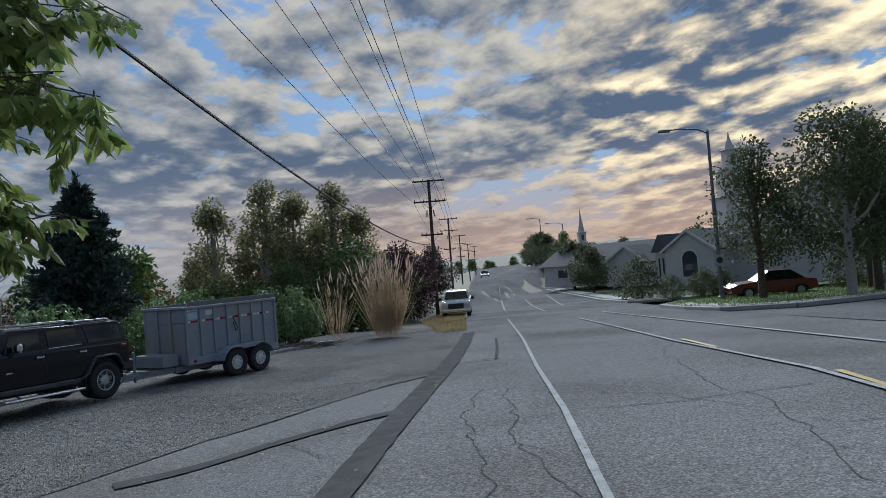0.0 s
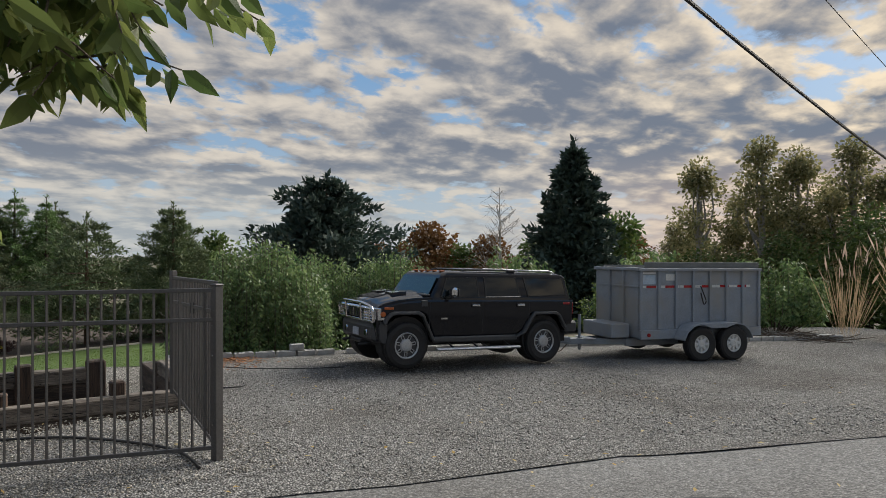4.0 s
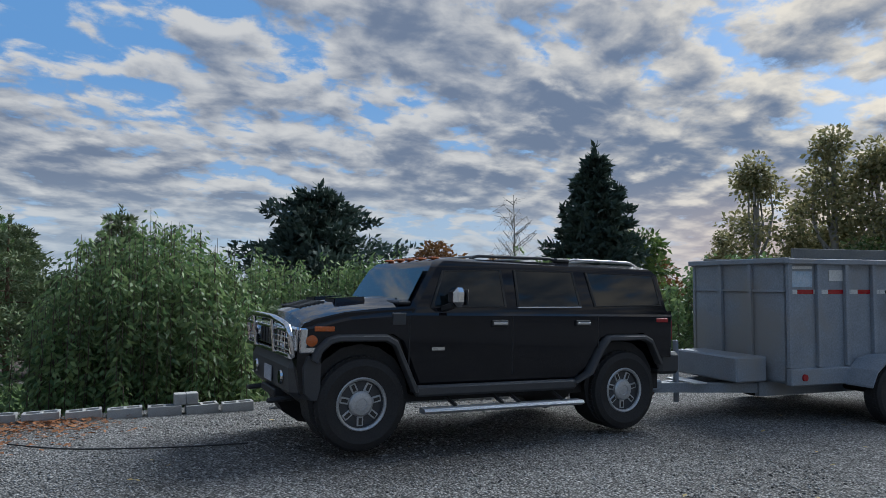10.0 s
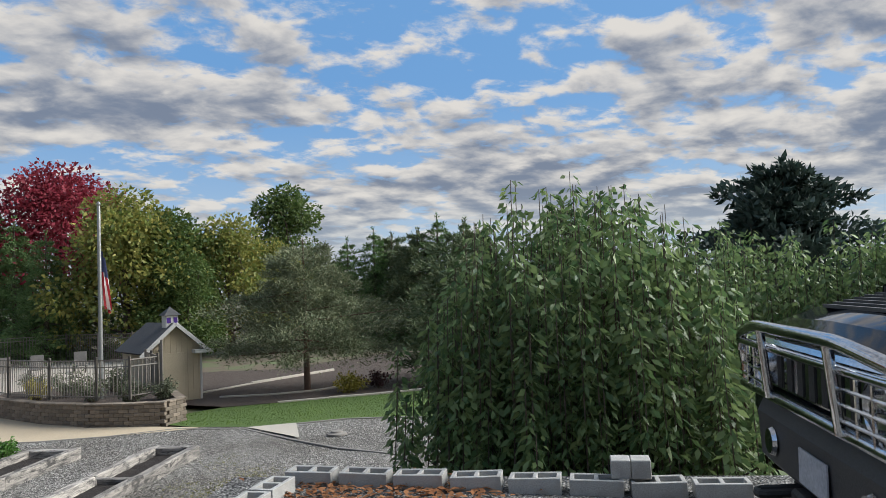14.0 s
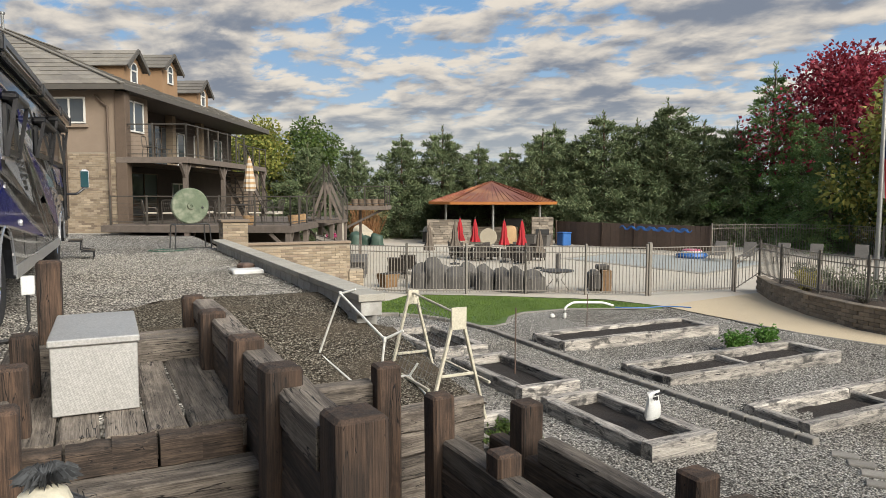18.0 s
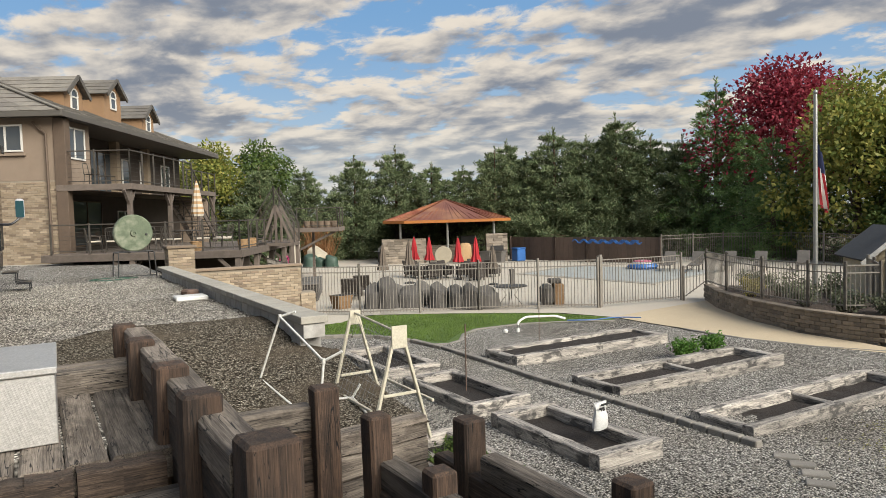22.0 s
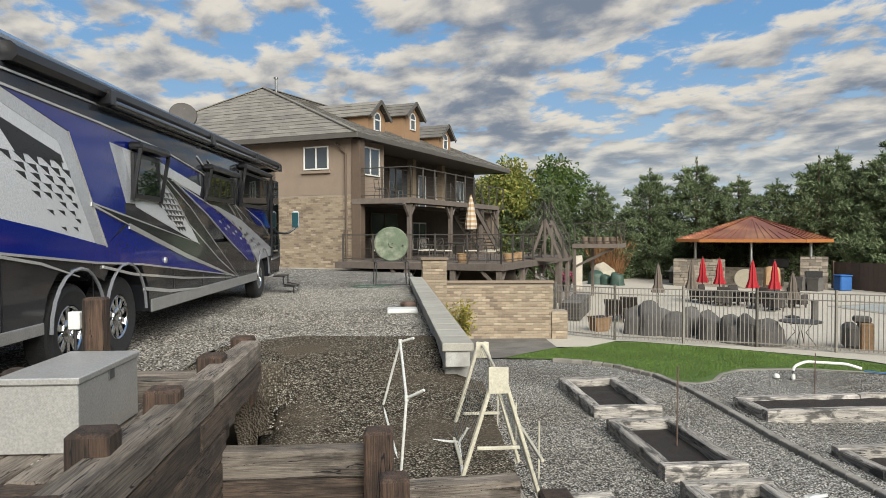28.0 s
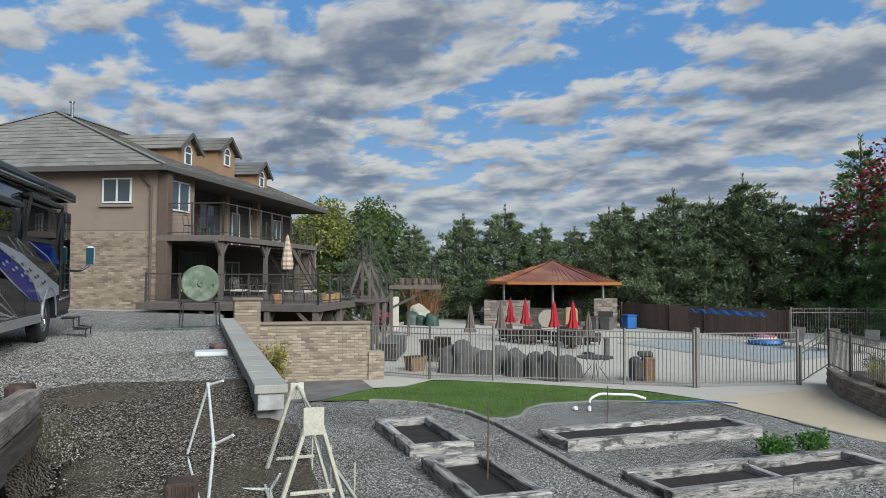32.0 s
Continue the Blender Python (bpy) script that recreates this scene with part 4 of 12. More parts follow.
def a_frame():
    ob = thing("trellis_frame", "cream steel A frame trellis with netting", "trellis", GARDEN)
    far, near = (2.31, 4.3), (2.30, 3.1)
    ft = {-1: (-0.36, -1.58), 1: (0.42, -1.9)}
    for (b, a), top in ((far, -0.55), (near, -0.62)):
        for s in (-1, 1):
            part("leg", Geo().beam((b + 0.03 * s, a, top), (b + ft[s][0], a + 0.12 * s, ft[s][1]), 0.035, 0.035, 0.005), M_CREAM, ob)
        part("crossbar", Geo().beam((b - 0.2, a, -1.32), (b + 0.19, a, -1.32), 0.03, 0.03, 0.004), M_CREAM, ob)
    for s in (-1, 1):
        part("rail", Geo().beam((far[0] + ft[s][0] * 0.95, far[1], -1.45), (near[0] + ft[s][0] * 0.95, near[1], -1.45), 0.03, 0.03, 0.004), M_CREAM, ob)
    part("ridge_bar", Geo().tube([(far[0], far[1], -0.58), (near[0], near[1], -0.66)], 0.014, 8), M_CREAM, ob)
    part("end_plate", Geo().box(2.2, near[1] - 0.05, -0.82, 2.38, near[1] - 0.035, -0.58, c=0.004), M_CREAM, ob, "square cream steel plate")
    part("end_plate", Geo().box(2.24, far[1] - 0.03, -0.72, 2.38, far[1] - 0.015, -0.55, c=0.004), M_CREAM, ob, "square cream steel plate")
    g = Geo()
    for i in range(1, 12):
        t = i / 12
        a = far[1] + (near[1] - far[1]) * t
        for s in (-1, 1):
            g.tube([(far[0], a, -0.6), (far[0] + ft[s][0], a, ft[s][1] + 0.1)], 0.002, 3)
    for j in range(1, 9):
        t = j / 9
        for s in (-1, 1):
            g.tube([(far[0] + ft[s][0] * t, far[1], -0.6 + (ft[s][1] + 0.7) * t), (near[0] + ft[s][0] * t, near[1], -0.66 + (ft[s][1] + 0.76) * t)], 0.002, 3)
    part("net", g, M_WIRE, ob, "thin wire netting")


pvc_frame()
a_frame()

# ---- house ----
HOUSE = GARDEN @ pose(-0.2, 27.5, 0, 0, 0, -28.46)
M_STUCCO = mat("brown_stucco", (0.27, 0.21, 0.16), (0.235, 0.18, 0.135), 1.5, 0.9, fine=120, bump=0.3)
M_STUCCO2 = mat("orange_brown_stucco", (0.30, 0.185, 0.10), (0.26, 0.16, 0.09), 1.5, 0.9, fine=120, bump=0.3)
M_BRICKS = [mat("tan_brick", (0.33, 0.26, 0.18), (0.28, 0.22, 0.155), 3, 0.9, fine=80, bump=0.4, vary=0.2), mat("buff_brick", (0.38, 0.31, 0.225), (0.33, 0.265, 0.19), 3, 0.9, fine=80, bump=0.4, vary=0.2), mat("umber_brick", (0.25, 0.19, 0.14), (0.21, 0.16, 0.115), 3, 0.9, fine=80, bump=0.4, vary=0.2)]
M_MORTAR = mat("brick_mortar", (0.31, 0.265, 0.205), (0.27, 0.23, 0.18), 5, 0.95, fine=80)
M_SHINGLE = mat("grey_roof_tile", (0.19, 0.175, 0.15), (0.145, 0.135, 0.12), 2.5, 0.85, fine=50, bump=0.4, vary=0.25, c3=(0.12, 0.11, 0.10), big=0.8, island=0.18)
M_FASCIA = mat("dark_fascia", (0.10, 0.092, 0.08), (0.085, 0.078, 0.07), 3, 0.6)
M_TRIM = mat("brown_trim", (0.12, 0.085, 0.06), (0.10, 0.07, 0.05), 4, 0.7)
M_WHITE = mat("white_frame", (0.72, 0.71, 0.67), (0.62, 0.61, 0.58), 3, 0.5, bump=0.05)
M_GLASS = glass_mat("window_glass", (0.05, 0.06, 0.07))
M_DECK = mat("deck_board", (0.155, 0.125, 0.105), (0.105, 0.085, 0.07), 5, 0.8, fine=60, bump=0.5, vary=0.2)
M_RAIL = mat("bronze_railing", (0.085, 0.076, 0.064), (0.065, 0.058, 0.05), 5, 0.5, metal=0.3)
# walls in deep recesses: their shade is put into this dark brown
M_DARK = mat("shade_brown_wall", (0.07, 0.055, 0.044), (0.052, 0.041, 0.033), 2, 0.9)


def brick_wall(parent, m, w, h, seed, cap=300, depth=0.1, back=True):
    """Bricks laid over a mortar bed on the plane x = 0..w, z = 0..h, facing -y."""
    bw, bh, j = 0.25, 0.076, 0.011
    if back:
        part("mortar_bed", Geo().box(0, 0.012, 0, w, depth + 0.1, h), M_MORTAR, parent, m=m)
    r = random.Random(seed)
    rows = int(h / (bh + j))
    spots = []
    for k in range(rows):
        off = (bw + j) / 2 * (k % 2)
        n = int((w + off) / (bw + j)) + 1
        for i in range(n):
            x0, x1 = i * (bw + j) - off, i * (bw + j) - off + bw
            x0, x1 = max(0, x0), min(w, x1)
            if x1 - x0 > 0.05:
                spots.append((x0, x1, k * (bh + j)))
    full = {}
    for c in range(3):
        full[c] = Geo().box(0, -0.004, 0, bw, 0.05, bh, c=0.006).data("brick", M_BRICKS[c])
    joined = [Geo(), Geo(), Geo()]
    r.shuffle(spots)
    count = 0
    for x0, x1, z in spots:
        c = r.choice((0, 0, 1, 1, 2))
        if x1 - x0 > bw - 0.01 and count < cap:
            count += 1
            part("brick", full[c], M_BRICKS[c], parent, m=m @ pose(x0, r.uniform(-0.003, 0.003), z))
        else:
            joined[c].box(x0, -0.004 + r.uniform(-0.003, 0.003), z, x1, 0.05, z + bh)
    for c in range(3):
        if joined[c].v:
            tagged(part("brickwork", joined[c], M_BRICKS[c], parent, m=m), kind="stuff")


def window(parent, m, w, h, panes=2, name="window", arch=False, bars=0):
    """A framed window on the plane facing -y, foot at z = 0."""
    win = thing(name, "", "")
    win.parent = parent
    win.matrix_local = m
    t = 0.07
    fr = Geo()
    fr.box(0, -0.05, 0, w, 0.02, t, c=0.008).box(0, -0.05, h - t, w, 0.02, h, c=0.008).box(0, -0.05, t, t, 0.02, h - t, c=0.008).box(w - t, -0.05, t, w, 0.02, h - t, c=0.008)
    for i in range(1, panes):
        fr.box(w * i / panes - t / 2, -0.045, t, w * i / panes + t / 2, 0.02, h - t, c=0.008)
    if arch:
        n = 8
        for i in range(n):
            a0, a1 = math.pi * i / n, math.pi * (i + 1) / n
            fr.beam((w / 2 + w / 2 * math.cos(a0), -0.015, h + w / 2 * math.sin(a0)), (w / 2 + w / 2 * math.cos(a1), -0.015, h + w / 2 * math.sin(a1)), 0.07, 0.06)
    part("frame", fr, M_TRIM if name == "patio_door" else M_WHITE, win, "dark door frame" if name == "patio_door" else "white window frame")
    for i in range(panes):
        part("pane", Geo().box(w * i / panes + t * 0.7, -0.012, t, w * (i + 1) / panes - t * 0.7, -0.006, h - t), M_GLASS, win)
    if arch:
        part("pane", Geo().prism([(w / 2 + (w / 2 - 0.03) * math.cos(math.pi * i / 8), h + (w / 2 - 0.03) * math.sin(math.pi * i / 8)) for i in range(9)], -0.012, -0.006, axis="y"), M_GLASS, win)
    return win


def railing(parent, pts, h=1.02, post=0.06, rail=0.045, mat_=None, bal=0.009):
    """Posts, rails and thin cables along a line of points."""
    mt = mat_ or M_RAIL
    for (x0, y0, z0), (x1, y1, z1) in zip(pts, pts[1:]):
        w = math.hypot(x1 - x0, y1 - y0)
        n = max(1, round(w / 1.25))
        for i in range(n + 1):
            t = i / n
            x, y, z = x0 + (x1 - x0) * t, y0 + (y1 - y0) * t, z0 + (z1 - z0) * t
            part("post", Geo().box(x - post / 2, y - post / 2, z, x + post / 2, y + post / 2, z + h + 0.05, c=0.005), mt, parent)
        part("rail", Geo().beam((x0, y0, z0 + h), (x1, y1, z1 + h), rail, rail, 0.005), mt, parent)
        part("rail", Geo().beam((x0, y0, z0 + 0.12), (x1, y1, z1 + 0.12), rail, rail * 0.8, 0.005), mt, parent)
        for j in range(1, 7):
            zz = 0.12 + (h - 0.12) * j / 7
            part("cable", Geo().tube([(x0, y0, z0 + zz), (x1, y1, z1 + zz)], bal / 2, 5), mt, parent)


def roof_plane(parent, corners, course=0.33, name="roof"):
    """Tile courses over a four- or three-cornered slope: corners go eave left, eave right, ridge right, ridge left."""
    a, b, c, d = [Vector(p) for p in corners]
    up = ((c + d) / 2 - (a + b) / 2)
    n = max(2, int(up.length / course))
    nrm = (b - a).cross(d - a).normalized()
    if nrm.z < 0:
        nrm = -nrm
    g = Geo()
    r = random.Random(n)
    for i in range(n):
        t0, t1 = i / n, (i + 1) / n + 0.25 / n
        l0, r0, l1, r1 = a.lerp(d, t0), b.lerp(c, t0), a.lerp(d, min(1, t1)), b.lerp(c, min(1, t1))
        w = (r0 - l0).length
        k = max(1, int(w / 0.62))
        cuts = sorted([0.0, 1.0] + [min(0.99, max(0.01, (j + r.uniform(0.2, 0.8)) / k)) for j in range(1, k)])
        for u0, u1 in zip(cuts, cuts[1:]):
            e = r.uniform(0.030, 0.052)
            p = [l0.lerp(r0, u0), l0.lerp(r0, u1), l1.lerp(r1, u1), l1.lerp(r1, u0)]
            q = [p[0] + nrm * e, p[1] + nrm * e, p[2] + nrm * 0.012, p[3] + nrm * 0.012]
            g.add([*p, *q], [(4, 5, 6, 7), (0, 1, 5, 4), (1, 2, 6, 5), (0, 4, 7, 3)])
    return part(name, g, M_SHINGLE, parent)


def house():
    ob = thing("house", "two storey brown stucco and tan brick house with decks and dormers", "house", HOUSE)
    W, LEN, EAVE = 15.0, 19.2, 4.75
    part("wall", Geo().box(-W, 0.16, 2.0, -0.16, 2.7, EAVE), M_STUCCO, ob, "brown stucco wall")
    part("wall", Geo().box(-W, 2.7, 2.0, -1.97, LEN, EAVE), M_STUCCO, ob, "brown stucco wall")
    part("wall", Geo().box(-W, 0.16, -1.3, -1.97, LEN, 2.0), M_STUCCO, ob, "brown stucco lower wall")
    part("porch_ceiling", Geo().box(-1.97, 0.16, 1.92, 0.0, LEN, 1.995), M_TRIM, ob)
    part("porch_end", Geo().box(-1.97, LEN - 0.3, -1.3, 0.0, LEN, 1.92), M_STUCCO, ob)
    part("wall", Geo().box(-W, 0.0, 2.3, 0.0, 0.155, EAVE), M_STUCCO, ob, "brown stucco upper end wall")
    part("wall", Geo().box(-0.155, 0.16, 2.0, 0.0, 2.85, EAVE - 0.02), M_STUCCO, ob, "brown wall beside the balcony")
    part("wall", Geo().box(-1.965, 2.71, 2.0, -0.16, 2.85, EAVE - 0.02), M_STUCCO, ob, "return wall of the recessed balcony")
    part("wall", Geo().box(-1.965, 2.86, 2.0, -1.8, LEN, EAVE - 0.02), M_DARK, ob, "wall behind the balcony, darkened brown for the recess shade")
    for y in (5.2, 9.0, 13.0):
        part("pier", Geo().box(-1.79, y - 0.2, 2.0, -1.4, y + 0.2, EAVE - 0.02, c=0.01), M_BRICKS[0], ob, "tan brick pier of the balcony")
    part("wall", Geo().box(-1.965, 0.16, -1.0, -1.8, LEN - 0.3, 1.92), M_DARK, ob, "wall at the back of the porch, darkened brown for its shade")
    part("footing", Geo().box(-W, -0.25, -1.4, 0.6, -0.0, -0.97, c=0.02), M_CAP, ob)
    brick_wall(ob, pose(-6.5, 0.0, -0.98), 6.48, 3.28, 5)
    part("wall", Geo().box(-W, 0.0, -1.0, -6.52, 0.155, 2.3), M_BRICKS[0], ob, "tan brick wall")
    # corner column and downspout
    part("column", Geo().box(-0.02, -0.06, -1.0, 0.42, 0.36, EAVE - 0.05, c=0.01), M_TRIM, ob, "stone faced corner column")
    part("downspout", Geo().tube([(-0.75, -0.1, 4.55), (-0.5, -0.1, 4.25), (-0.28, -0.1, 4.1), (-0.26, -0.1, -0.9)], 0.05, 8), M_TRIM, ob, "brown metal downspout", smooth=40)
    # end window
    wn = window(ob, pose(-2.52, -0.02, 3.42), 1.32, 1.05, 2)
    part("sill", Geo().box(-0.1, -0.1, -0.16, 1.42, 0.02, -0.04, c=0.01), M_STUCCO, wn)
    # long side windows and doors, facing +x
    side = lambda y, z: pose(0.02, y, z, 0, 0, 90)
    window(ob, side(0.65, 3.2), 1.7, 1.3, 2)
    up = lambda y, z: pose(-1.78, y, z, 0, 0, 90)
    window(ob, up(3.4, 2.05), 2.4, 2.1, 2, "patio_door")
    window(ob, up(6.6, 2.05), 2.4, 2.1, 3, "patio_door")
    window(ob, up(10.2, 2.05), 1.0, 1.9, 1, "door")
    window(ob, up(12.6, 2.6), 1.4, 1.4, 2)
    window(ob, up(15.8, 2.6), 1.4, 1.4, 2)
    low = lambda y, z: pose(-1.78, y, z, 0, 0, 90)
    window(ob, low(1.0, -0.55), 1.8, 2.0, 3, "patio_door")
    window(ob, low(4.6, -0.5), 3.0, 2.15, 2, "patio_door")
    window(ob, low(9.4, -0.4), 1.8, 1.6, 2)
    # eaves
    o = 0.62
    for x0, y0, x1, y1 in ((-W - o, -o, o, -o), (o, -o, o, LEN + o), (-W - o, -o, -W - o, LEN + o), (-W - o, LEN + o, o, LEN + o)):
        part("fascia", Geo().beam((x0, y0, EAVE + 0.03), (x1, y1, EAVE + 0.03), 0.06, 0.2, 0.008), M_FASCIA, ob)
    part("soffit", Geo().box(-W - o, -o, EAVE - 0.02, o, LEN + o, EAVE + 0.03), M_FASCIA, ob)
    e = EAVE + 0.13
    rz = 8.2
    rl, rr = (-7.5, 3.5, rz), (-7.5, LEN - 3.5, rz)
    c00, c10, c11, c01 = (-W - o, -o, e), (o, -o, e), (o, LEN + o, e), (-W - o, LEN + o, e)
    roof_plane(ob, (c00, c10, rl, rl))
    roof_plane(ob, (c10, c11, rr, rl))
    roof_plane(ob, (c11, c01, rr, rr))
    roof_plane(ob, (c01, c00, rl, rr))
    g = Geo()
    for p, q in ((c10, rl), (c00, rl), (c11, rr), (rl, rr)):
        g.beam((p[0], p[1], p[2] + 0.05), (q[0], q[1], q[2] + 0.05), 0.22, 0.06, 0.01)
    part("ridge_cap", g, M_SHINGLE, ob)
    part("vent_pipe", Geo().tube([(-7.0, 3.9, 7.9), (-7.0, 3.9, 8.75)], 0.07, 10), M_WIRE, ob, "galvanised flue pipe")
    part("vent_cap", Geo().lathe([(0.12, 8.72), (0.12, 8.8), (0.02, 8.84)], pose(-7.0, 3.9, 0), 12), M_WIRE, ob)
    # dormers
    for y, w, top, fx in ((5.2, 1.75, 7.35, -1.7), (9.3, 1.95, 7.95, -1.7), (13.9, 1.75, 7.35, -1.7)):
        d = part("dormer", Geo().box(-6.0, y - w / 2, 5.2, fx, y + w / 2, top - 0.72), M_STUCCO2, ob, "orange brown dormer with an arched window")
        part("gable", Geo().prism([(y - w / 2, top - 0.73), (y + w / 2, top - 0.73), (y, top - 0.1)], -6.0, fx, axis="x"), M_STUCCO2, d)
        for s in (-1, 1):
            pts = [(fx + 0.3, y + s * (w / 2 + 0.22), top - 0.9), (-6.4, y + s * (w / 2 + 0.22), top - 0.9), (-6.4, y, top), (fx + 0.3, y, top)]
            roof_plane(d, pts, 0.3)
            part("bargeboard", Geo().beam((fx + 0.3, y + s * (w / 2 + 0.22), top - 0.93), (fx + 0.3, y, top - 0.03), 0.06, 0.18), M_FASCIA, d)
        wn = window(ob, pose(fx + 0.02, y - 0.33, top - 1.55, 0, 0, 90), 0.66, 0.62, 1, arch=True)
    return ob


def decks():
    ob = thing("house_deck", "two level brown timber deck with bronze railings and stairs", "deck", HOUSE)
    # upper balcony
    yl = 16.4
    for i in range(19):
        x = 0.05 + 0.148 * i
        part("board", Geo().box(x, -0.02, 2.06, x + 0.14, 11.0 if x > 1.4 else yl, 2.1, c=0.004), M_DECK, ob)
    part("fascia", Geo().box(2.84, -0.05, 1.86, 2.9, 11.0, 2.09, c=0.006), M_DECK, ob)
    part("fascia", Geo().box(0.0, -0.08, 1.86, 2.9, -0.02, 2.09, c=0.006), M_DECK, ob)
    for y in (0.12, 4.5, 8.6, 11.0):
        part("post", Geo().box(2.62, y - 0.09, -0.6, 2.8, y + 0.09, 1.86, c=0.01), M_DECK, ob)
        for s in (-1, 1):
            part("brace", Geo().beam((2.71, y + 0.05 * s, 1.3), (2.71, y + 0.5 * s, 1.84), 0.1, 0.1), M_DECK, ob)
    railing(ob, [(0.1, 0.05, 2.1), (2.8, 0.05, 2.1), (2.8, 7.4, 2.1)], 1.3)
    railing(ob, [(1.3, 11.2, 2.1), (1.3, yl, 2.1)], 1.3)
    # stair from the balcony down along its edge
    n = 13
    for i in range(n):
        y, z = 7.4 + 0.29 * i, 2.06 - 0.185 * (i + 1)
        part("tread", Geo().box(1.5, y, z, 2.8, y + 0.31, z + 0.045, c=0.005), M_DECK, ob)
    for x in (1.48, 2.82):
        part("stringer", Geo().beam((x, 7.35, 1.93), (x, 11.2, -0.5), 0.05, 0.28), M_DECK, ob)
        railing(ob, [(x, 7.4, 2.1), (x, 11.2, -0.35)], 1.05)
    # lower deck
    for i in range(36):
        y0 = -1.35 + 0.305 * i
        part("board", Geo().box(0.05, y0, -0.62, 7.3, y0 + 0.295, -0.57, c=0.004), M_DECK, ob)
    part("fascia", Geo().beam((0.0, -1.42, -0.72), (7.36, -1.42, -0.72), 0.06, 0.26, 0.006), M_DECK, ob)
    part("fascia", Geo().beam((7.36, -1.42, -0.72), (7.36, 9.6, -0.72), 0.06, 0.26, 0.006), M_DECK, ob)
    for x, y in ((3.3, -1.3), (5.3, -1.3), (7.2, -1.3), (7.2, 1.6), (7.2, 4.6), (7.2, 7.4), (7.2, 9.4)):
        part("post", Geo().box(x - 0.1, y - 0.1, -2.95, x + 0.1, y + 0.1, -0.85, c=0.01), M_DECK, ob)
        part("brace", Geo().beam((x - 0.7, y, -0.88), (x, y, -1.55), 0.09, 0.12), M_DECK, ob)
        part("brace", Geo().beam((x, y + 0.7, -0.88), (x, y, -1.55), 0.09, 0.12), M_DECK, ob)
    railing(ob, [(0.35, -1.35, -0.57), (3.2, -1.35, -0.57)], 1.1)
    railing(ob, [(3.2, -1.35, -0.57), (7.3, -1.35, -0.57), (7.3, 4.2, -0.57)], 1.1)
    railing(ob, [(7.3, 6.4, -0.57), (7.3, 9.5, -0.57)], 1.1)
    # added dark panel that stands in for the shade below the boards
    part("underdeck_shade", Geo().box(0.1, 1.2, -2.95, 7.0, 1.35, -0.85), M_DARK, ob, "dark panel standing in for the shade under the deck")
    # steep gabled stair frame at the deck's outer edge
    for y in (3.3, 4.5):
        part("rafter", Geo().beam((7.1, y, -0.5), (7.7, y, 1.15), 0.06, 0.12), M_DECK, ob)
        part("rafter", Geo().beam((8.4, y, -0.5), (7.7, y, 1.15), 0.06, 0.12), M_DECK, ob)
        part("post", Geo().box(7.65, y - 0.05, -0.6, 7.75, y + 0.05, 1.1, c=0.008), M_DECK, ob)
        part("post", Geo().box(8.32, y - 0.07, -2.9, 8.46, y + 0.07, -0.5, c=0.008), M_DECK, ob)
    part("platform", Geo().box(7.3, 3.2, -0.66, 8.5, 4.6, -0.52, c=0.006), M_DECK, ob)
    for i in range(9):
        t = i / 9
        part("tread", Geo().box(6.75 + 0.85 * t, 3.35, -0.5 + 1.6 * t, 6.75 + 0.85 * t + 0.24, 4.45, -0.46 + 1.6 * t, c=0.004), M_DECK, ob)
    for y in (3.3, 4.5):
        railing(ob, [(6.6, y, -0.5), (7.65, y, 1.1), (8.5, y, -0.5)], 0.85)
    # raised far deck
    part("platform", Geo().box(7.4, 9.6, -0.22, 9.75, 12.2, 0.0, c=0.01), M_DECK, ob)
    railing(ob, [(7.5, 9.7, 0.0), (9.65, 9.7, 0.0), (9.65, 12.1, 0.0)], 1.05)
    for x, y in ((7.5, 9.75), (8.0, 11.9)):
        part("post", Geo().box(x - 0.07, y - 0.07, -2.9, x + 0.07, y + 0.07, -0.22, c=0.008), M_DECK, ob)
    part("brace", Geo().beam((9.5, 9.9, -0.2), (7.5, 9.9, -1.2), 0.1, 0.12), M_DECK, ob)


def brick_terrace():
    """Brick pier and garden wall below the deck."""
    ob = thing("brick_wall", "tan brick garden wall with a square pier", "wall", kind="structure")
    bpy.context.view_layer.update()
    m = GARDEN @ pose(3.2, 19.5, -2.95, 0, 0, -4)
    brick_wall(ob, m, 3.5, 1.9, 9)
    part("coping", Geo().box(-0.02, -0.06, 1.9, 3.54, 0.3, 1.98, c=0.01), M_BRICKS[2], ob, m=m)
    m2 = GARDEN @ pose(2.4, 18.6, -2.95)
    part("pier_core", Geo().box(0.012, 0.012, 0, 0.74, 0.74, 2.68), M_MORTAR, ob, m=m2)
    brick_wall(ob, m2, 0.75, 2.7, 3, back=False)
    brick_wall(ob, m2 @ pose(0.75, 0, 0, 0, 0, 90), 0.75, 2.7, 4, back=False)
    brick_wall(ob, m2 @ pose(0, 0.75, 0, 0, 0, -90), 0.75, 2.7, 4, back=False)
    part("pier_cap", Geo().box(-0.06, -0.06, 2.7, 0.81, 0.81, 2.78, c=0.015), M_BRICKS[2], ob, m=m2)
    m3 = GARDEN @ pose(6.65, 19.2, -2.95)
    part("step_pier", Geo().box(0.012, 0.012, 0, 0.5, 0.5, 1.0), M_MORTAR, ob, m=m3)
    brick_wall(ob, m3, 0.51, 1.0, 6, back=False)
    brick_wall(ob, m3 @ pose(0.51, 0, 0, 0, 0, 90), 0.51, 1.0, 7, back=False)
    brick_wall(ob, m3 @ pose(0, 0.51, 0, 0, 0, -90), 0.51, 1.0, 8, back=False)


house()
decks()
brick_terrace()

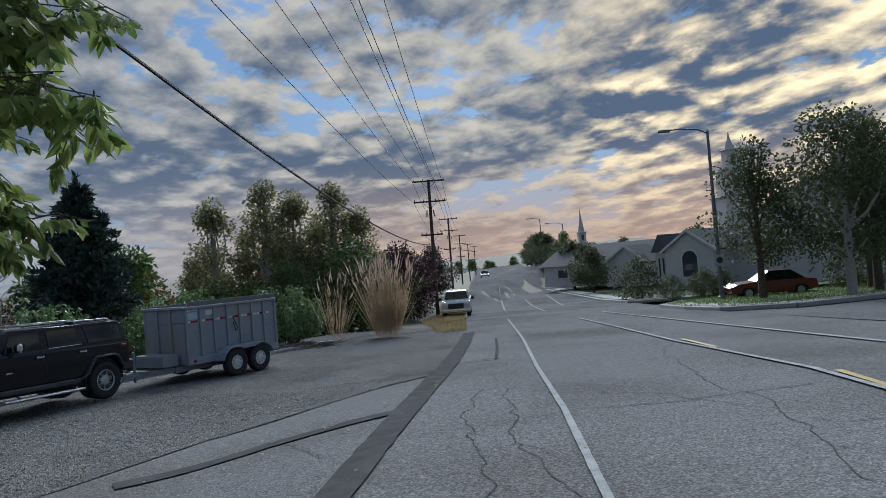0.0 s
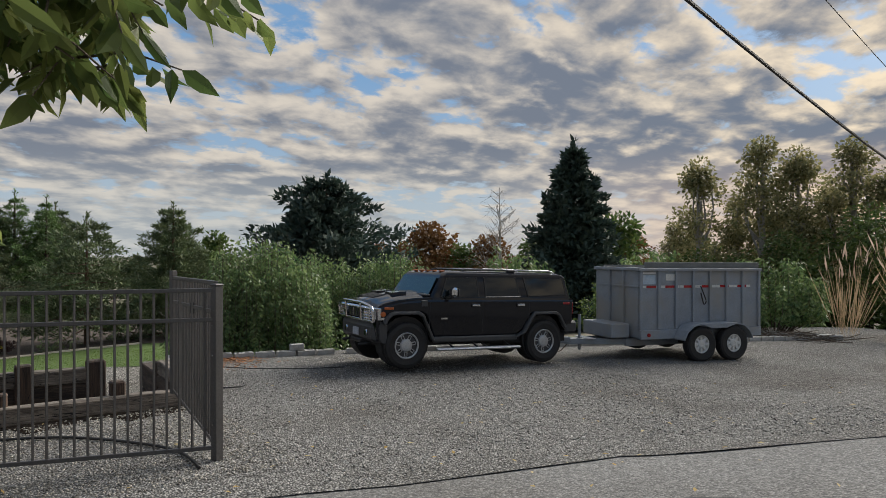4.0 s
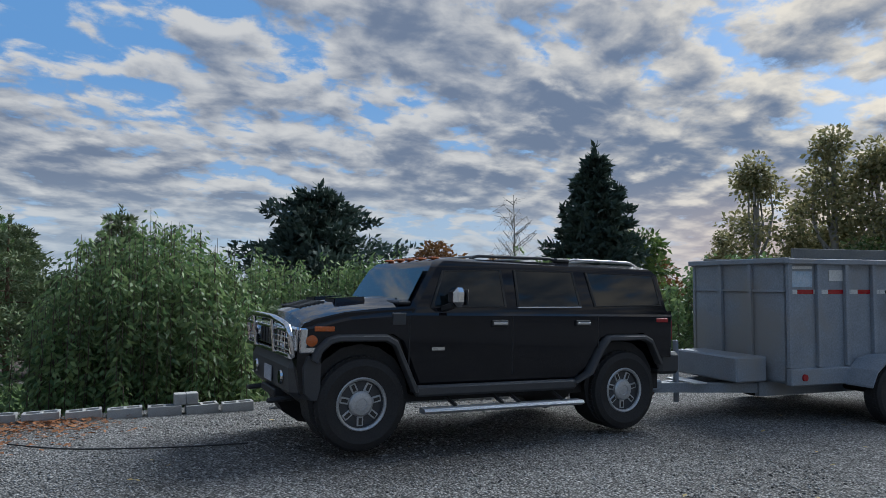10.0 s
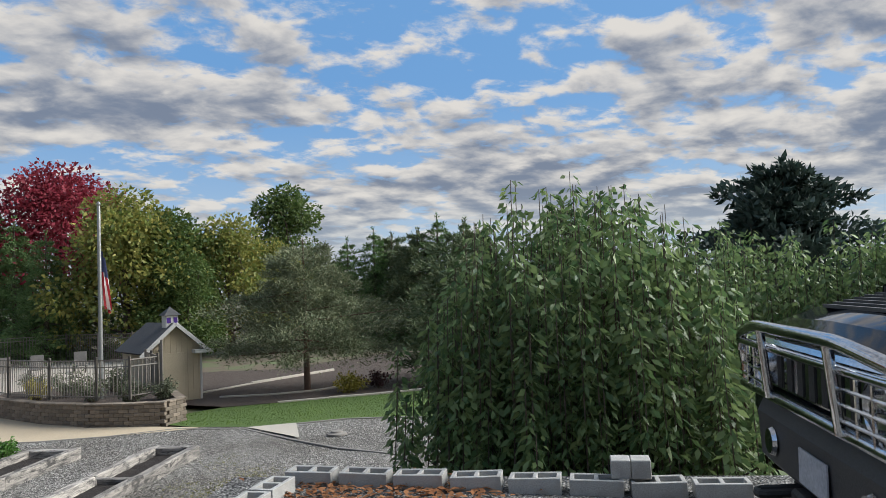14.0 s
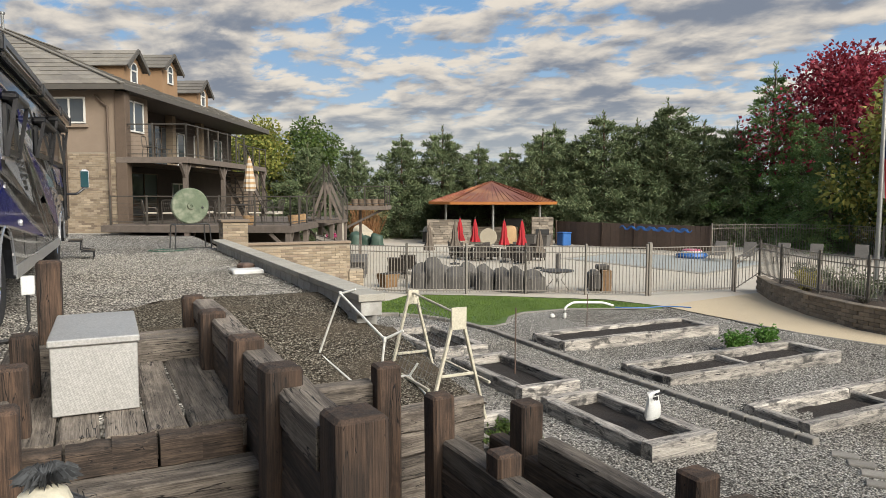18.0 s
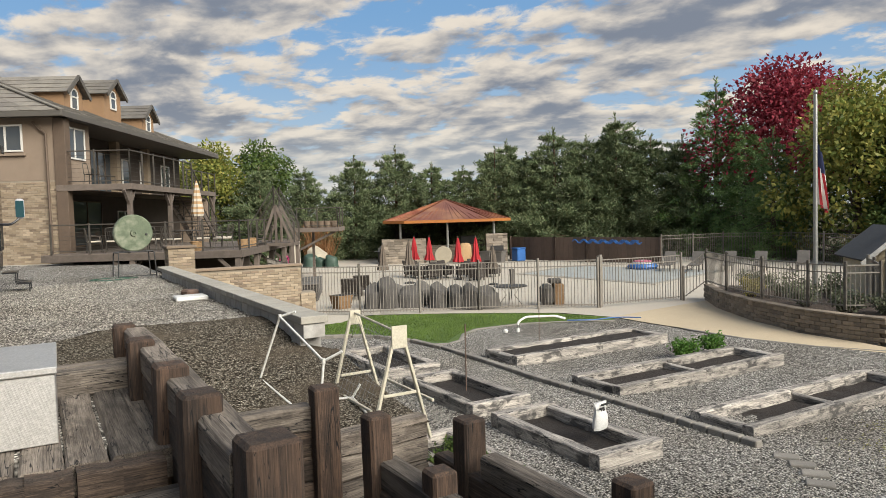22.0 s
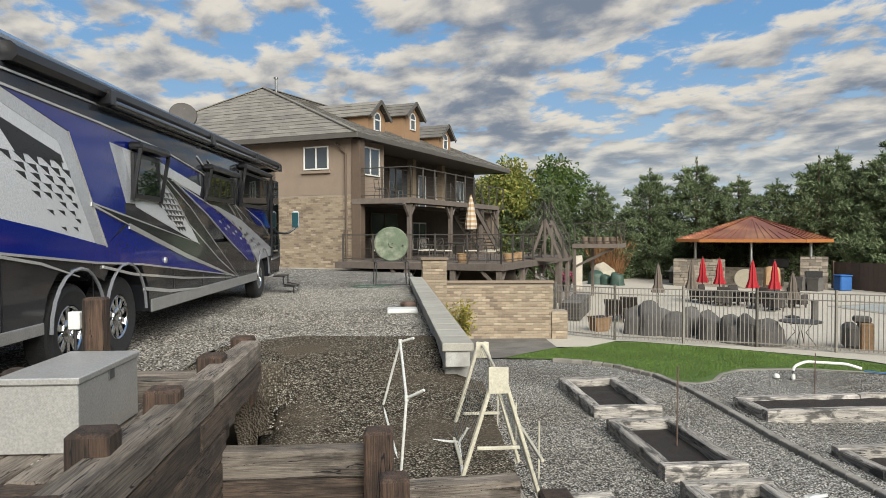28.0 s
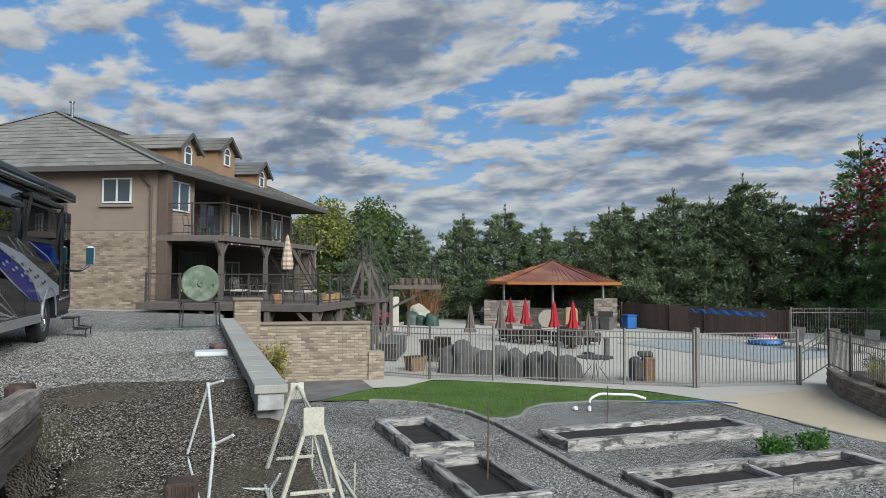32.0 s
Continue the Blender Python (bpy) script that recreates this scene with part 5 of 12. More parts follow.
# ---- lawn, patio, pool and what stands there ----
M_FENCE = mat("taupe_fence_metal", (0.25, 0.23, 0.20), (0.21, 0.19, 0.165), 5, 0.55, metal=0.2, bump=0.05)
M_COPPER = mat("copper_roof", (0.34, 0.13, 0.085), (0.27, 0.10, 0.07), 2, 0.4, metal=0.55, fine=40, bump=0.1, c3=(0.40, 0.19, 0.10), big=0.5)
M_COPPER2 = mat("orange_fascia", (0.48, 0.19, 0.05), (0.40, 0.15, 0.045), 2, 0.45, metal=0.3)
M_STONE = mat("ledge_stone", (0.36, 0.31, 0.25), (0.25, 0.21, 0.17), 3, 0.9, fine=50, bump=0.6, vary=0.35, island=0.3)
M_RED = mat("red_canvas", (0.42, 0.014, 0.022), (0.32, 0.010, 0.018), 5, 0.8, fine=90, bump=0.3)
M_TAUPE = mat("taupe_canvas", (0.15, 0.12, 0.095), (0.11, 0.09, 0.07), 5, 0.85, fine=90, bump=0.3)
M_COVER = mat("grey_furniture_cover", (0.125, 0.115, 0.105), (0.09, 0.083, 0.077), 3, 0.85, fine=80, bump=0.5, vary=0.25)
M_BROWNFENCE = mat("brown_board_fence", (0.10, 0.068, 0.052), (0.08, 0.055, 0.042), 4, 0.8, vary=0.15)
M_WALLSTONE = mat("segmental_wall_block", (0.25, 0.205, 0.155), (0.19, 0.155, 0.118), 5, 0.95, fine=60, bump=0.6, vary=0.28)
M_SHED = mat("cream_shed_siding", (0.60, 0.51, 0.36), (0.53, 0.45, 0.32), 2, 0.75, fine=60, bump=0.15)
M_SHEDROOF = mat("shed_shingle", (0.10, 0.10, 0.10), (0.075, 0.075, 0.078), 8, 0.9, fine=60, island=0.2)
M_POOL = mat("pool_cover", (0.40, 0.42, 0.41), (0.35, 0.37, 0.37), 1, 0.5, bump=0.1)
M_BLUE = mat("blue_plastic", (0.03, 0.14, 0.42), (0.025, 0.11, 0.34), 4, 0.45)
M_WHITEP = mat("white_plastic", (0.72, 0.72, 0.70), (0.62, 0.62, 0.60), 4, 0.45, bump=0.05)
M_WICKER = mat("brown_wicker", (0.30, 0.18, 0.09), (0.20, 0.12, 0.06), 12, 0.8, fine=60, bump=0.6)
M_STEELP = mat("grey_pole", (0.42, 0.43, 0.42), (0.36, 0.37, 0.36), 3, 0.35, metal=0.7)
M_GREEN = mat("dark_green_plastic", (0.03, 0.10, 0.065), (0.025, 0.08, 0.05), 5, 0.5)
M_CLOTHW = mat("pale_tarp", (0.55, 0.50, 0.42), (0.45, 0.40, 0.33), 4, 0.8, bump=0.4)

sheet("patio", gpoly([(6.4, 17.6), (7.4, 17.6), (8.6, 18.6), (9.2, 18.4), (11.2, 17.05), (14.1, 14.7), (15.0, 13.0), (20.3, 13.5), (21.2, 13.9), (24, 11.5), (36, 15), (41, 24), (34, 34), (31, 50), (20, 52), (9, 36), (6.4, 30)]), 0.05, M_CONC, "pale stamped concrete pool terrace", "patio", cell=2.2, height=garden_land)
sheet("walkway", gpoly([(15.0, 13.05), (20.3, 13.55), (19.2, 12.3), (18.0, 10.6), (16.9, 8.0), (16.8, 6.2), (16.55, 4.7), (16.35, 4.4), (15.6, 6.7), (15.25, 8.4), (15.25, 10.4)]), 0.055, M_TAN, "tan concrete walk ramping up to the pool gate", "walkway", cell=0.9, height=garden_land)
sheet("lawn", gpoly([(4.4, 15.9), (5.2, 16.6), (6.2, 17.4), (7.4, 17.65), (8.5, 18.5), (9.2, 18.3), (11.2, 16.98), (14.0, 14.65), (14.95, 13.0), (14.5, 12.6), (13.3, 13.25), (11.9, 13.85), (10.3, 13.95), (9.6, 13.5), (9.1, 12.9), (8.6, 12.7), (8.1, 12.9), (8.05, 13.5), (7.4, 14.6), (6.6, 15.3), (5.6, 15.7)]), 0.045, M_LAWN, "short bright green lawn", "lawn", cell=0.8, height=garden_land)


def right_land(x, y):
    b, a = to_garden(x, y)
    return -3.02 - 0.012 * max(0, b - 17)


sheet("lawn", gpoly([(16.6, 4.7), (16.35, 3.1), (16.65, 1.8), (17.1, 0.5), (17.1, -0.8), (16.8, -2.5), (14, -8), (22, -12), (24.2, -5), (22.75, -1.2), (22.0, 0.3), (21.4, 2.0), (20.75, 3.6), (20.2, 5.2), (19.1, 6.0), (17.2, 6.0)]), 0.05, M_LAWN, "short bright green lawn beyond the gravel", "lawn", cell=0.9, height=right_land)
sheet("mulch_bed", gpoly([(20.1, 5.2), (20.7, 3.6), (21.35, 2.0), (21.95, 0.3), (22.7, -1.2), (24.1, -5), (22, -12), (30, -34), (70, -34), (76, 12), (45, 16), (27, 10), (21.2, 7.6)]), 0.07, M_BARK, "dark bark mulch under the trees", "mulch", cell=1.5, height=right_land)
sheet("walkway", gpoly([(16.2, 3.05), (16.62, 1.8), (14.6, 1.15)]), 0.07, M_CONC, "pale concrete wedge of path", "walkway", cell=0.8, height=garden_land)


def mowing_curb():
    """Pale curbs between the lawn, the mulch and the path behind."""
    ob = thing("lawn_curb", "thin pale concrete curbs along the lawn and mulch", "curb", GARDEN, kind="structure")
    for run in ([(20.75, 3.6), (21.4, 2.0), (22.0, 0.3), (22.75, -1.2), (24.1, -5.0)], [(22.5, 6.3), (22.65, 4.5), (23.4, 2.9), (24.6, 2.0)], [(23.0, 8.0), (26.5, 6.5), (31.0, 4.0)]):
        g = Geo()
        for (b0, a0), (b1, a1) in zip(run, run[1:]):
            g.beam((b0, a0, -3.035), (b1, a1, -3.035 - 0.012 * (b1 - b0)), 0.13, 0.14, 0.012)
        part("curb", g, M_CONC, ob)


mowing_curb()


def fence_run(ob, line, h=1.72, mt=None, gap=0.115, posts_every=2.4):
    """Metal pickets between two rails, with square posts."""
    mt = mt or M_FENCE
    for (b0, a0, z0), (b1, a1, z1) in zip(line, line[1:]):
        w = math.hypot(b1 - b0, a1 - a0)
        n = max(1, round(w / posts_every))
        for i in range(n + 1):
            t = i / n
            b, a, z = b0 + (b1 - b0) * t, a0 + (a1 - a0) * t, z0 + (z1 - z0) * t
            part("post", Geo().box(b - 0.035, a - 0.035, z, b + 0.035, a + 0.035, z + h + 0.07, c=0.006), mt, ob)
        for zz in (h - 0.04, h - 0.24, 0.12):
            part("rail", Geo().beam((b0, a0, z0 + zz), (b1, a1, z1 + zz), 0.03, 0.032), mt, ob)
        k = int(w / gap)
        me = Geo().box(-0.009, -0.009, 0.06, 0.009, 0.009, h - 0.03).data("picket", mt)
        for i in range(1, k):
            t = i / k
            part("picket", me, mt, ob, m=Matrix.Translation((b0 + (b1 - b0) * t, a0 + (a1 - a0) * t, z0 + (z1 - z0) * t)))


def pool_fence():
    ob = thing("pool_fence", "taupe metal picket fence round the pool terrace", "fence", GARDEN, kind="structure")
    z = PATIO_Z + 0.05
    fence_run(ob, [(7.05, 20.3, z), (8.6, 18.75, z), (12.4, 17.0, z), (15.9, 14.75, z)])
    zw = z + 0.6
    fence_run(ob, [(19.5, 14.1, z), (20.2, 13.65, zw), (18.98, 11.85, zw), (17.95, 9.8, zw), (17.4, 8.0, zw), (17.45, 7.0, zw), (18.2, 6.5, zw), (19.4, 7.3, zw), (20.2, 7.9, zw)], 1.22)
    fence_run(ob, [(7.05, 20.3, z), (7.4, 23.0, z), (7.8, 27.0, z)])
    g = thing("pool_gate", "wide taupe metal picket gate", "gate", GARDEN)
    part("gate_frame", Geo().box(15.95, 14.68, z, 16.07, 14.8, z + 1.85, c=0.01), M_FENCE, g)
    fence_run(g, [(16.05, 14.72, z + 0.03), (19.4, 14.12, z + 0.03)], 1.68, posts_every=4)
    back = thing("pool_fence", "taupe metal picket fence behind the pool", "fence", GARDEN, kind="structure")
    fence_run(back, [(31.8, 26.3, z), (36.2, 25.3, z), (38.6, 22.3, z), (36.5, 17.0, z), (32.0, 13.4, z), (26.5, 10.2, z), (23.4, 9.2, z), (20.3, 7.4, zw - 0.25)], 1.75, gap=0.16, posts_every=3)
    brown = thing("board_fence", "dark brown solid board fence behind the pool", "fence", GARDEN, kind="structure")
    pts = [(28.4, 37.2), (29.2, 33.2), (30.0, 31.0), (31.8, 26.4)]
    for (b0, a0), (b1, a1) in zip(pts, pts[1:]):
        n = int(math.hypot(b1 - b0, a1 - a0) / 0.3)
        for i in range(n):
            t0, t1 = (i + 0.02) / n, (i + 0.98) / n
            part("board", Geo().beam((b0 + (b1 - b0) * t0, a0 + (a1 - a0) * t0, z + 0.83), (b0 + (b1 - b0) * t1, a0 + (a1 - a0) * t1, z + 0.83), 0.03, 1.58 + 0.02 * (i % 2)), M_BROWNFENCE, brown)
        for b, a in ((b0, a0), (b1, a1)):
            part("post", Geo().box(b - 0.08, a - 0.08, z, b + 0.08, a + 0.08, z + 1.66, c=0.01), M_BROWNFENCE, brown)


pool_fence()


def planter_wall():
    """Curved wall of split-face blocks that holds the bed at the flagpole."""
    ob = thing("block_wall", "curved retaining wall of tan split face blocks", "wall", kind="structure")
    pts = [(20.4, 13.75), (18.9, 12.0), (17.75, 9.9), (17.1, 8.0), (17.0, 6.8), (17.05, 5.8), (17.75, 5.6), (19.5, 6.7), (20.8, 7.5)]
    me = Geo().box(-0.148, -0.13, 0, 0.148, 0.13, 0.108, c=0.012).data("block", M_WALLSTONE)
    capm = Geo().box(-0.15, -0.15, 0, 0.15, 0.15, 0.06, c=0.012).data("cap_block", M_WALLSTONE)
    for j in range(8):
        off = 0.15 * (j % 2)
        carry = off
        for (b0, a0), (b1, a1) in zip(pts, pts[1:]):
            w = math.hypot(b1 - b0, a1 - a0)
            ang = math.degrees(math.atan2(a1 - a0, b1 - b0))
            s = carry
            while s < w:
                t = s / w
                b, a = b0 + (b1 - b0) * t, a0 + (a1 - a0) * t
                zb = PATIO_Z - 0.32 + 0.111 * j
                if zb + 0.11 > garden_z(b, a) - 0.1:
                    part("block", me, M_WALLSTONE, ob, m=GARDEN @ pose(b, a, zb, 0, 0, ang + random.uniform(-2, 2)))
                    if j == 7:
                        part("cap_block", capm, M_WALLSTONE, ob, m=GARDEN @ pose(b, a, zb + 0.111, 0, 0, ang + random.uniform(-2, 2)))
                s += 0.3
            carry = s - w
    inner = gpoly([(20.4, 13.6), (19.0, 11.9), (17.9, 9.8), (17.25, 8.0), (17.15, 6.8), (17.25, 6.0), (17.75, 5.8), (19.5, 6.9), (20.9, 7.7), (22, 9.5), (22.3, 12.2), (21.4, 13.6)])
    sheet("planting_bed", inner, PATIO_Z + 0.5, M_BARK, "raised bed of bark and low plants behind the wall", "planting bed", cell=0.8, height=lambda x, y: 0.0)


planter_wall()


def flagpole():
    ob = thing("flagpole", "tall grey metal flagpole with a hanging striped flag", "flagpole", GARDEN @ pose(19.05, 8.8, PATIO_Z + 0.45))
    part("pole", Geo().tube([(0, 0, 0), (0, 0, 3.2), (0, 0, 6.25)], 0.075, 12, 0.05), M_STEELP, ob, smooth=40)
    part("ball", Geo().lathe([(0.01, 6.24), (0.06, 6.28), (0.06, 6.34), (0.01, 6.4)], n=12), M_STEELP, ob, smooth=60)
    part("rope", Geo().tube([(0.09, 0, 1.0), (0.1, 0, 6.1)], 0.006, 4), M_WHITEP, ob)
    # the hanging cloth: folds down from one corner
    red, white, blue = Geo(), Geo(), Geo()
    rows, cols = 26, 13
    def at(u, v):
        # u along the fly (folded), v down
        x = 0.1 + 0.62 * u + 0.05 * math.sin(9 * u + 3 * v)
        y = 0.10 * math.sin(14 * u + 1.5 * v) * (0.4 + 0.6 * v)
        return (x * (0.45 + 0.55 * v), y, 4.9 - 1.85 * v - 0.45 * u * (1 - 0.3 * v))
    for j in range(rows):
        for i in range(cols):
            u0, u1, v0, v1 = i / cols, (i + 1) / cols, j / rows, (j + 1) / rows
            g = blue if v0 < 0.36 and u0 < 0.8 else (red if i % 2 == 0 else white)
            g.add([at(u0, v0), at(u1, v0), at(u1, v1), at(u0, v1)], [(0, 1, 2, 3)])
    part("flag_stripe", red, mat("flag_red", (0.40, 0.02, 0.03), None, 4, 0.8), ob)
    part("flag_stripe", white, mat("flag_white", (0.65, 0.63, 0.60), None, 4, 0.8), ob)
    part("flag_canton", blue, mat("flag_blue", (0.02, 0.03, 0.10), None, 4, 0.8), ob)


flagpole()


def shed():
    ob = thing("garden_shed", "cream garden shed with dark roof and small cupola", "shed", GARDEN @ pose(21.75, 7.65, -3.02, 0, 0, -45))
    w, d, h = 2.0, 2.5, 1.9
    part("wall", Geo().box(-w / 2, 0, 0, w / 2, d, h), M_SHED, ob)
    part("gable", Geo().prism([(-w / 2, h), (w / 2, h), (0, h + 0.85)], 0, d, axis="y"), M_SHED, ob)
    for i in range(10):
        x = -w / 2 + w * (i + 0.5) / 10
        part("batten", Geo().box(x - 0.012, -0.012, 0.05, x + 0.012, 0.0, h + 0.83 * (1 - abs(x) / (w / 2)) - 0.05), M_SHED, ob)
    for s in (-1, 1):
        part("roof", Geo().beam((s * (w / 4 + 0.1), -0.25, h + 0.40), (s * (w / 4 + 0.1), d + 0.25, h + 0.40), 1.56, 0.07, up=(s * 0.64, 0, 0.77)), M_SHEDROOF, ob)
        part("bargeboard", Geo().beam((s * (w / 2 + 0.24), -0.27, h - 0.2), (0, -0.27, h + 0.9), 0.04, 0.13), M_WHITE, ob, "white trim board")
    part("eave_return", Geo().box(w / 2 - 0.35, -0.3, h - 0.22, w / 2 + 0.34, 0.0, h - 0.08, c=0.01), M_WHITE, ob)
    part("corner_board", Geo().box(w / 2 - 0.06, -0.02, 0, w / 2 + 0.02, 0.06, h), M_WHITE, ob)
    cu = part("cupola", Geo().box(-0.22, 0.1, h + 0.66, 0.22, 0.54, h + 1.2, c=0.01), M_WHITE, ob, "white cupola with small windows")
    part("cupola_roof", Geo().add([(-0.3, 0.02, h + 1.2), (0.3, 0.02, h + 1.2), (0.3, 0.62, h + 1.2), (-0.3, 0.62, h + 1.2), (0, 0.32, h + 1.52)], [(0, 1, 4), (1, 2, 4), (2, 3, 4), (3, 0, 4), (3, 2, 1, 0)]), M_SHEDROOF, cu)
    for x in (-0.12, 0.12):
        part("pane", Geo().box(x - 0.07, 0.088, h + 0.92, x + 0.07, 0.097, h + 1.12), mat("violet_window", (0.12, 0.06, 0.35), None, 3, 0.2), cu)
    part("door", Geo().box(-0.55, -0.03, 0.05, 0.35, -0.013, 1.75, c=0.004), M_SHED, ob)


shed()


def pavilion():
    ob = thing("pool_pavilion", "open pavilion with a copper red standing seam hip roof", "pavilion", GARDEN @ pose(25.5, 41.4, PATIO_Z + 0.05, 0, 0, -29))
    R, cut, ze, zt = 4.5, 0.66, 2.98, 4.5
    pts = []
    k = R * cut
    for x, y in ((-k, -R), (k, -R), (R, -k), (R, k), (k, R), (-k, R), (-R, k), (-R, -k)):
        pts.append((x, y))
    for i in range(8):
        p, q = pts[i], pts[(i + 1) % 8]
        g = Geo()
        g.add([(p[0], p[1], ze), (q[0], q[1], ze), (0, 0, zt), (p[0], p[1], ze - 0.06), (q[0], q[1], ze - 0.06), (0, 0, zt - 0.15)], [(0, 1, 2), (3, 5, 4), (0, 3, 4, 1)])
        part("roof_panel", g, M_COPPER, ob)
    s = Geo()
    for i in range(8):
        p, q = Vector((*pts[i], ze)), Vector((*pts[(i + 1) % 8], ze))
        n = 14 if i % 2 == 0 else 5
        for j in range(n + 1):
            e = p.lerp(q, j / n)
            mid = (p + q) / 2
            t = abs(j / n - 0.5) * 2
            top = e.lerp(Vector((0, 0, zt)), 1 - t if 0 < j < n else 1.0)
            if j in (0, n):
                s.beam(e + Vector((0, 0, 0.02)), top + Vector((0, 0, 0.02)), 0.07, 0.05)
            else:
                s.beam(e + Vector((0, 0, 0.015)), mid.lerp(Vector((0, 0, zt)), 0.0) .lerp(Vector((0, 0, zt)), 1 - t) + (e - mid) * t + Vector((0, 0, 0.015)), 0.035, 0.04)
    part("seam", s, M_COPPER, ob)
    for i in range(8):
        p, q = pts[i], pts[(i + 1) % 8]
        part("fascia", Geo().beam((p[0], p[1], ze - 0.07), (q[0], q[1], ze - 0.07), 0.06, 0.2, 0.01), M_COPPER2, ob, "orange metal fascia")
    part("ceiling", Geo().prism([(x * 0.97, y * 0.97) for x, y in pts], ze - 0.12, ze - 0.08), M_TRIM, ob)
    for x, y in ((-3.3, -3.1), (0, -3.7), (3.3, -3.1), (3.3, 3.1), (-3.3, 3.1)):
        part("post", Geo().tube([(x, y, 0), (x, y, ze - 0.1)], 0.09, 10), M_STEELP, ob, smooth=40)
    def ledge(x0, y0, x1, y1, h, seed, label):
        r = random.Random(seed)
        wall = part("stone_wall", Geo().box(x0 + 0.02, y0 + 0.03, 0, x1 - 0.02, y1 - 0.03, h - 0.03), M_STONE, ob, label)
        z = 0
        while z < h:
            hh = min(h - z, r.uniform(0.12, 0.24))
            x = x0
            while x < x1 - 0.01:
                ww = min(x1 - x, r.uniform(0.25, 0.7))
                part("stone", Geo().box(x, y0 - r.uniform(0.0, 0.05), z, x + ww - 0.012, y1 + r.uniform(0, 0.05), z + hh - 0.012, c=0.012), M_STONE, wall)
                x += ww
            z += hh

    ledge(-4.6, -3.6, -1.5, -3.1, 1.75, 1, "stacked ledge stone wall")
    ledge(2.7, -3.6, 4.2, -3.1, 1.95, 2, "stacked ledge stone fireplace")
    ledge(-1.6, -1.4, 1.9, -0.7, 1.15, 3, "stacked ledge stone bar")
    # wall colour holds the shade under the pavilion roof
    part("back_wall", Geo().box(-4.0, 3.0, 0, 4.0, 3.3, 2.9), M_DARK, ob, "back wall coloured dark for the shade under the roof")
    part("grill", Geo().box(1.0, -1.2, 1.16, 2.2, -0.6, 1.75, c=0.03), M_BLACK, ob)
    part("fireplace_mouth", Geo().box(3.0, -3.68, 0.3, 3.9, -3.66, 1.1), M_BLACK, ob)


pavilion()


def umbrella_closed(x, y, h, material, label, base=0.0):
    ob = thing("patio_umbrella", label, "umbrella", GARDEN @ pose(x, y, PATIO_Z + 0.05 + base), group="closed patio umbrellas")
    part("pole", Geo().tube([(0, 0, 0), (0, 0, h)], 0.025, 8), M_RAIL, ob)
    g, n = Geo(), 16
    rings = []
    for z, r in ((0.42, 0.30), (0.47, 0.27), (0.6, 0.17), (0.72, 0.16), (0.9, 0.085), (0.985, 0.035)):
        rings.append([((r * (1.0 if i % 2 else 0.72)) * math.cos(2 * math.pi * i / n), (r * (1.0 if i % 2 else 0.72)) * math.sin(2 * math.pi * i / n), z * h) for i in range(n)])
    part("canopy", g.loft(rings), material, ob, smooth=50)
    part("finial", Geo().lathe([(0.02, h * 0.98), (0.03, h * 1.0), (0.005, h * 1.03)], n=8), M_RAIL, ob)
    part("base", Geo().lathe([(0.26, 0), (0.26, 0.05), (0.05, 0.1)], n=14), M_BLACK, ob, smooth=40)


for b, a in ((17.14, 30.76), (17.46, 29.62), (17.77, 27.11), (18.47, 26.52)):
    umbrella_closed(b, a, 2.2, M_RED, "closed bright red patio umbrella")
for b, a, h in ((12.85, 25.8, 2.12), (15.0, 27.3, 2.16), (17.6, 23.7, 1.85)):
    umbrella_closed(b, a, h, M_TAUPE, "closed dark taupe patio umbrella")


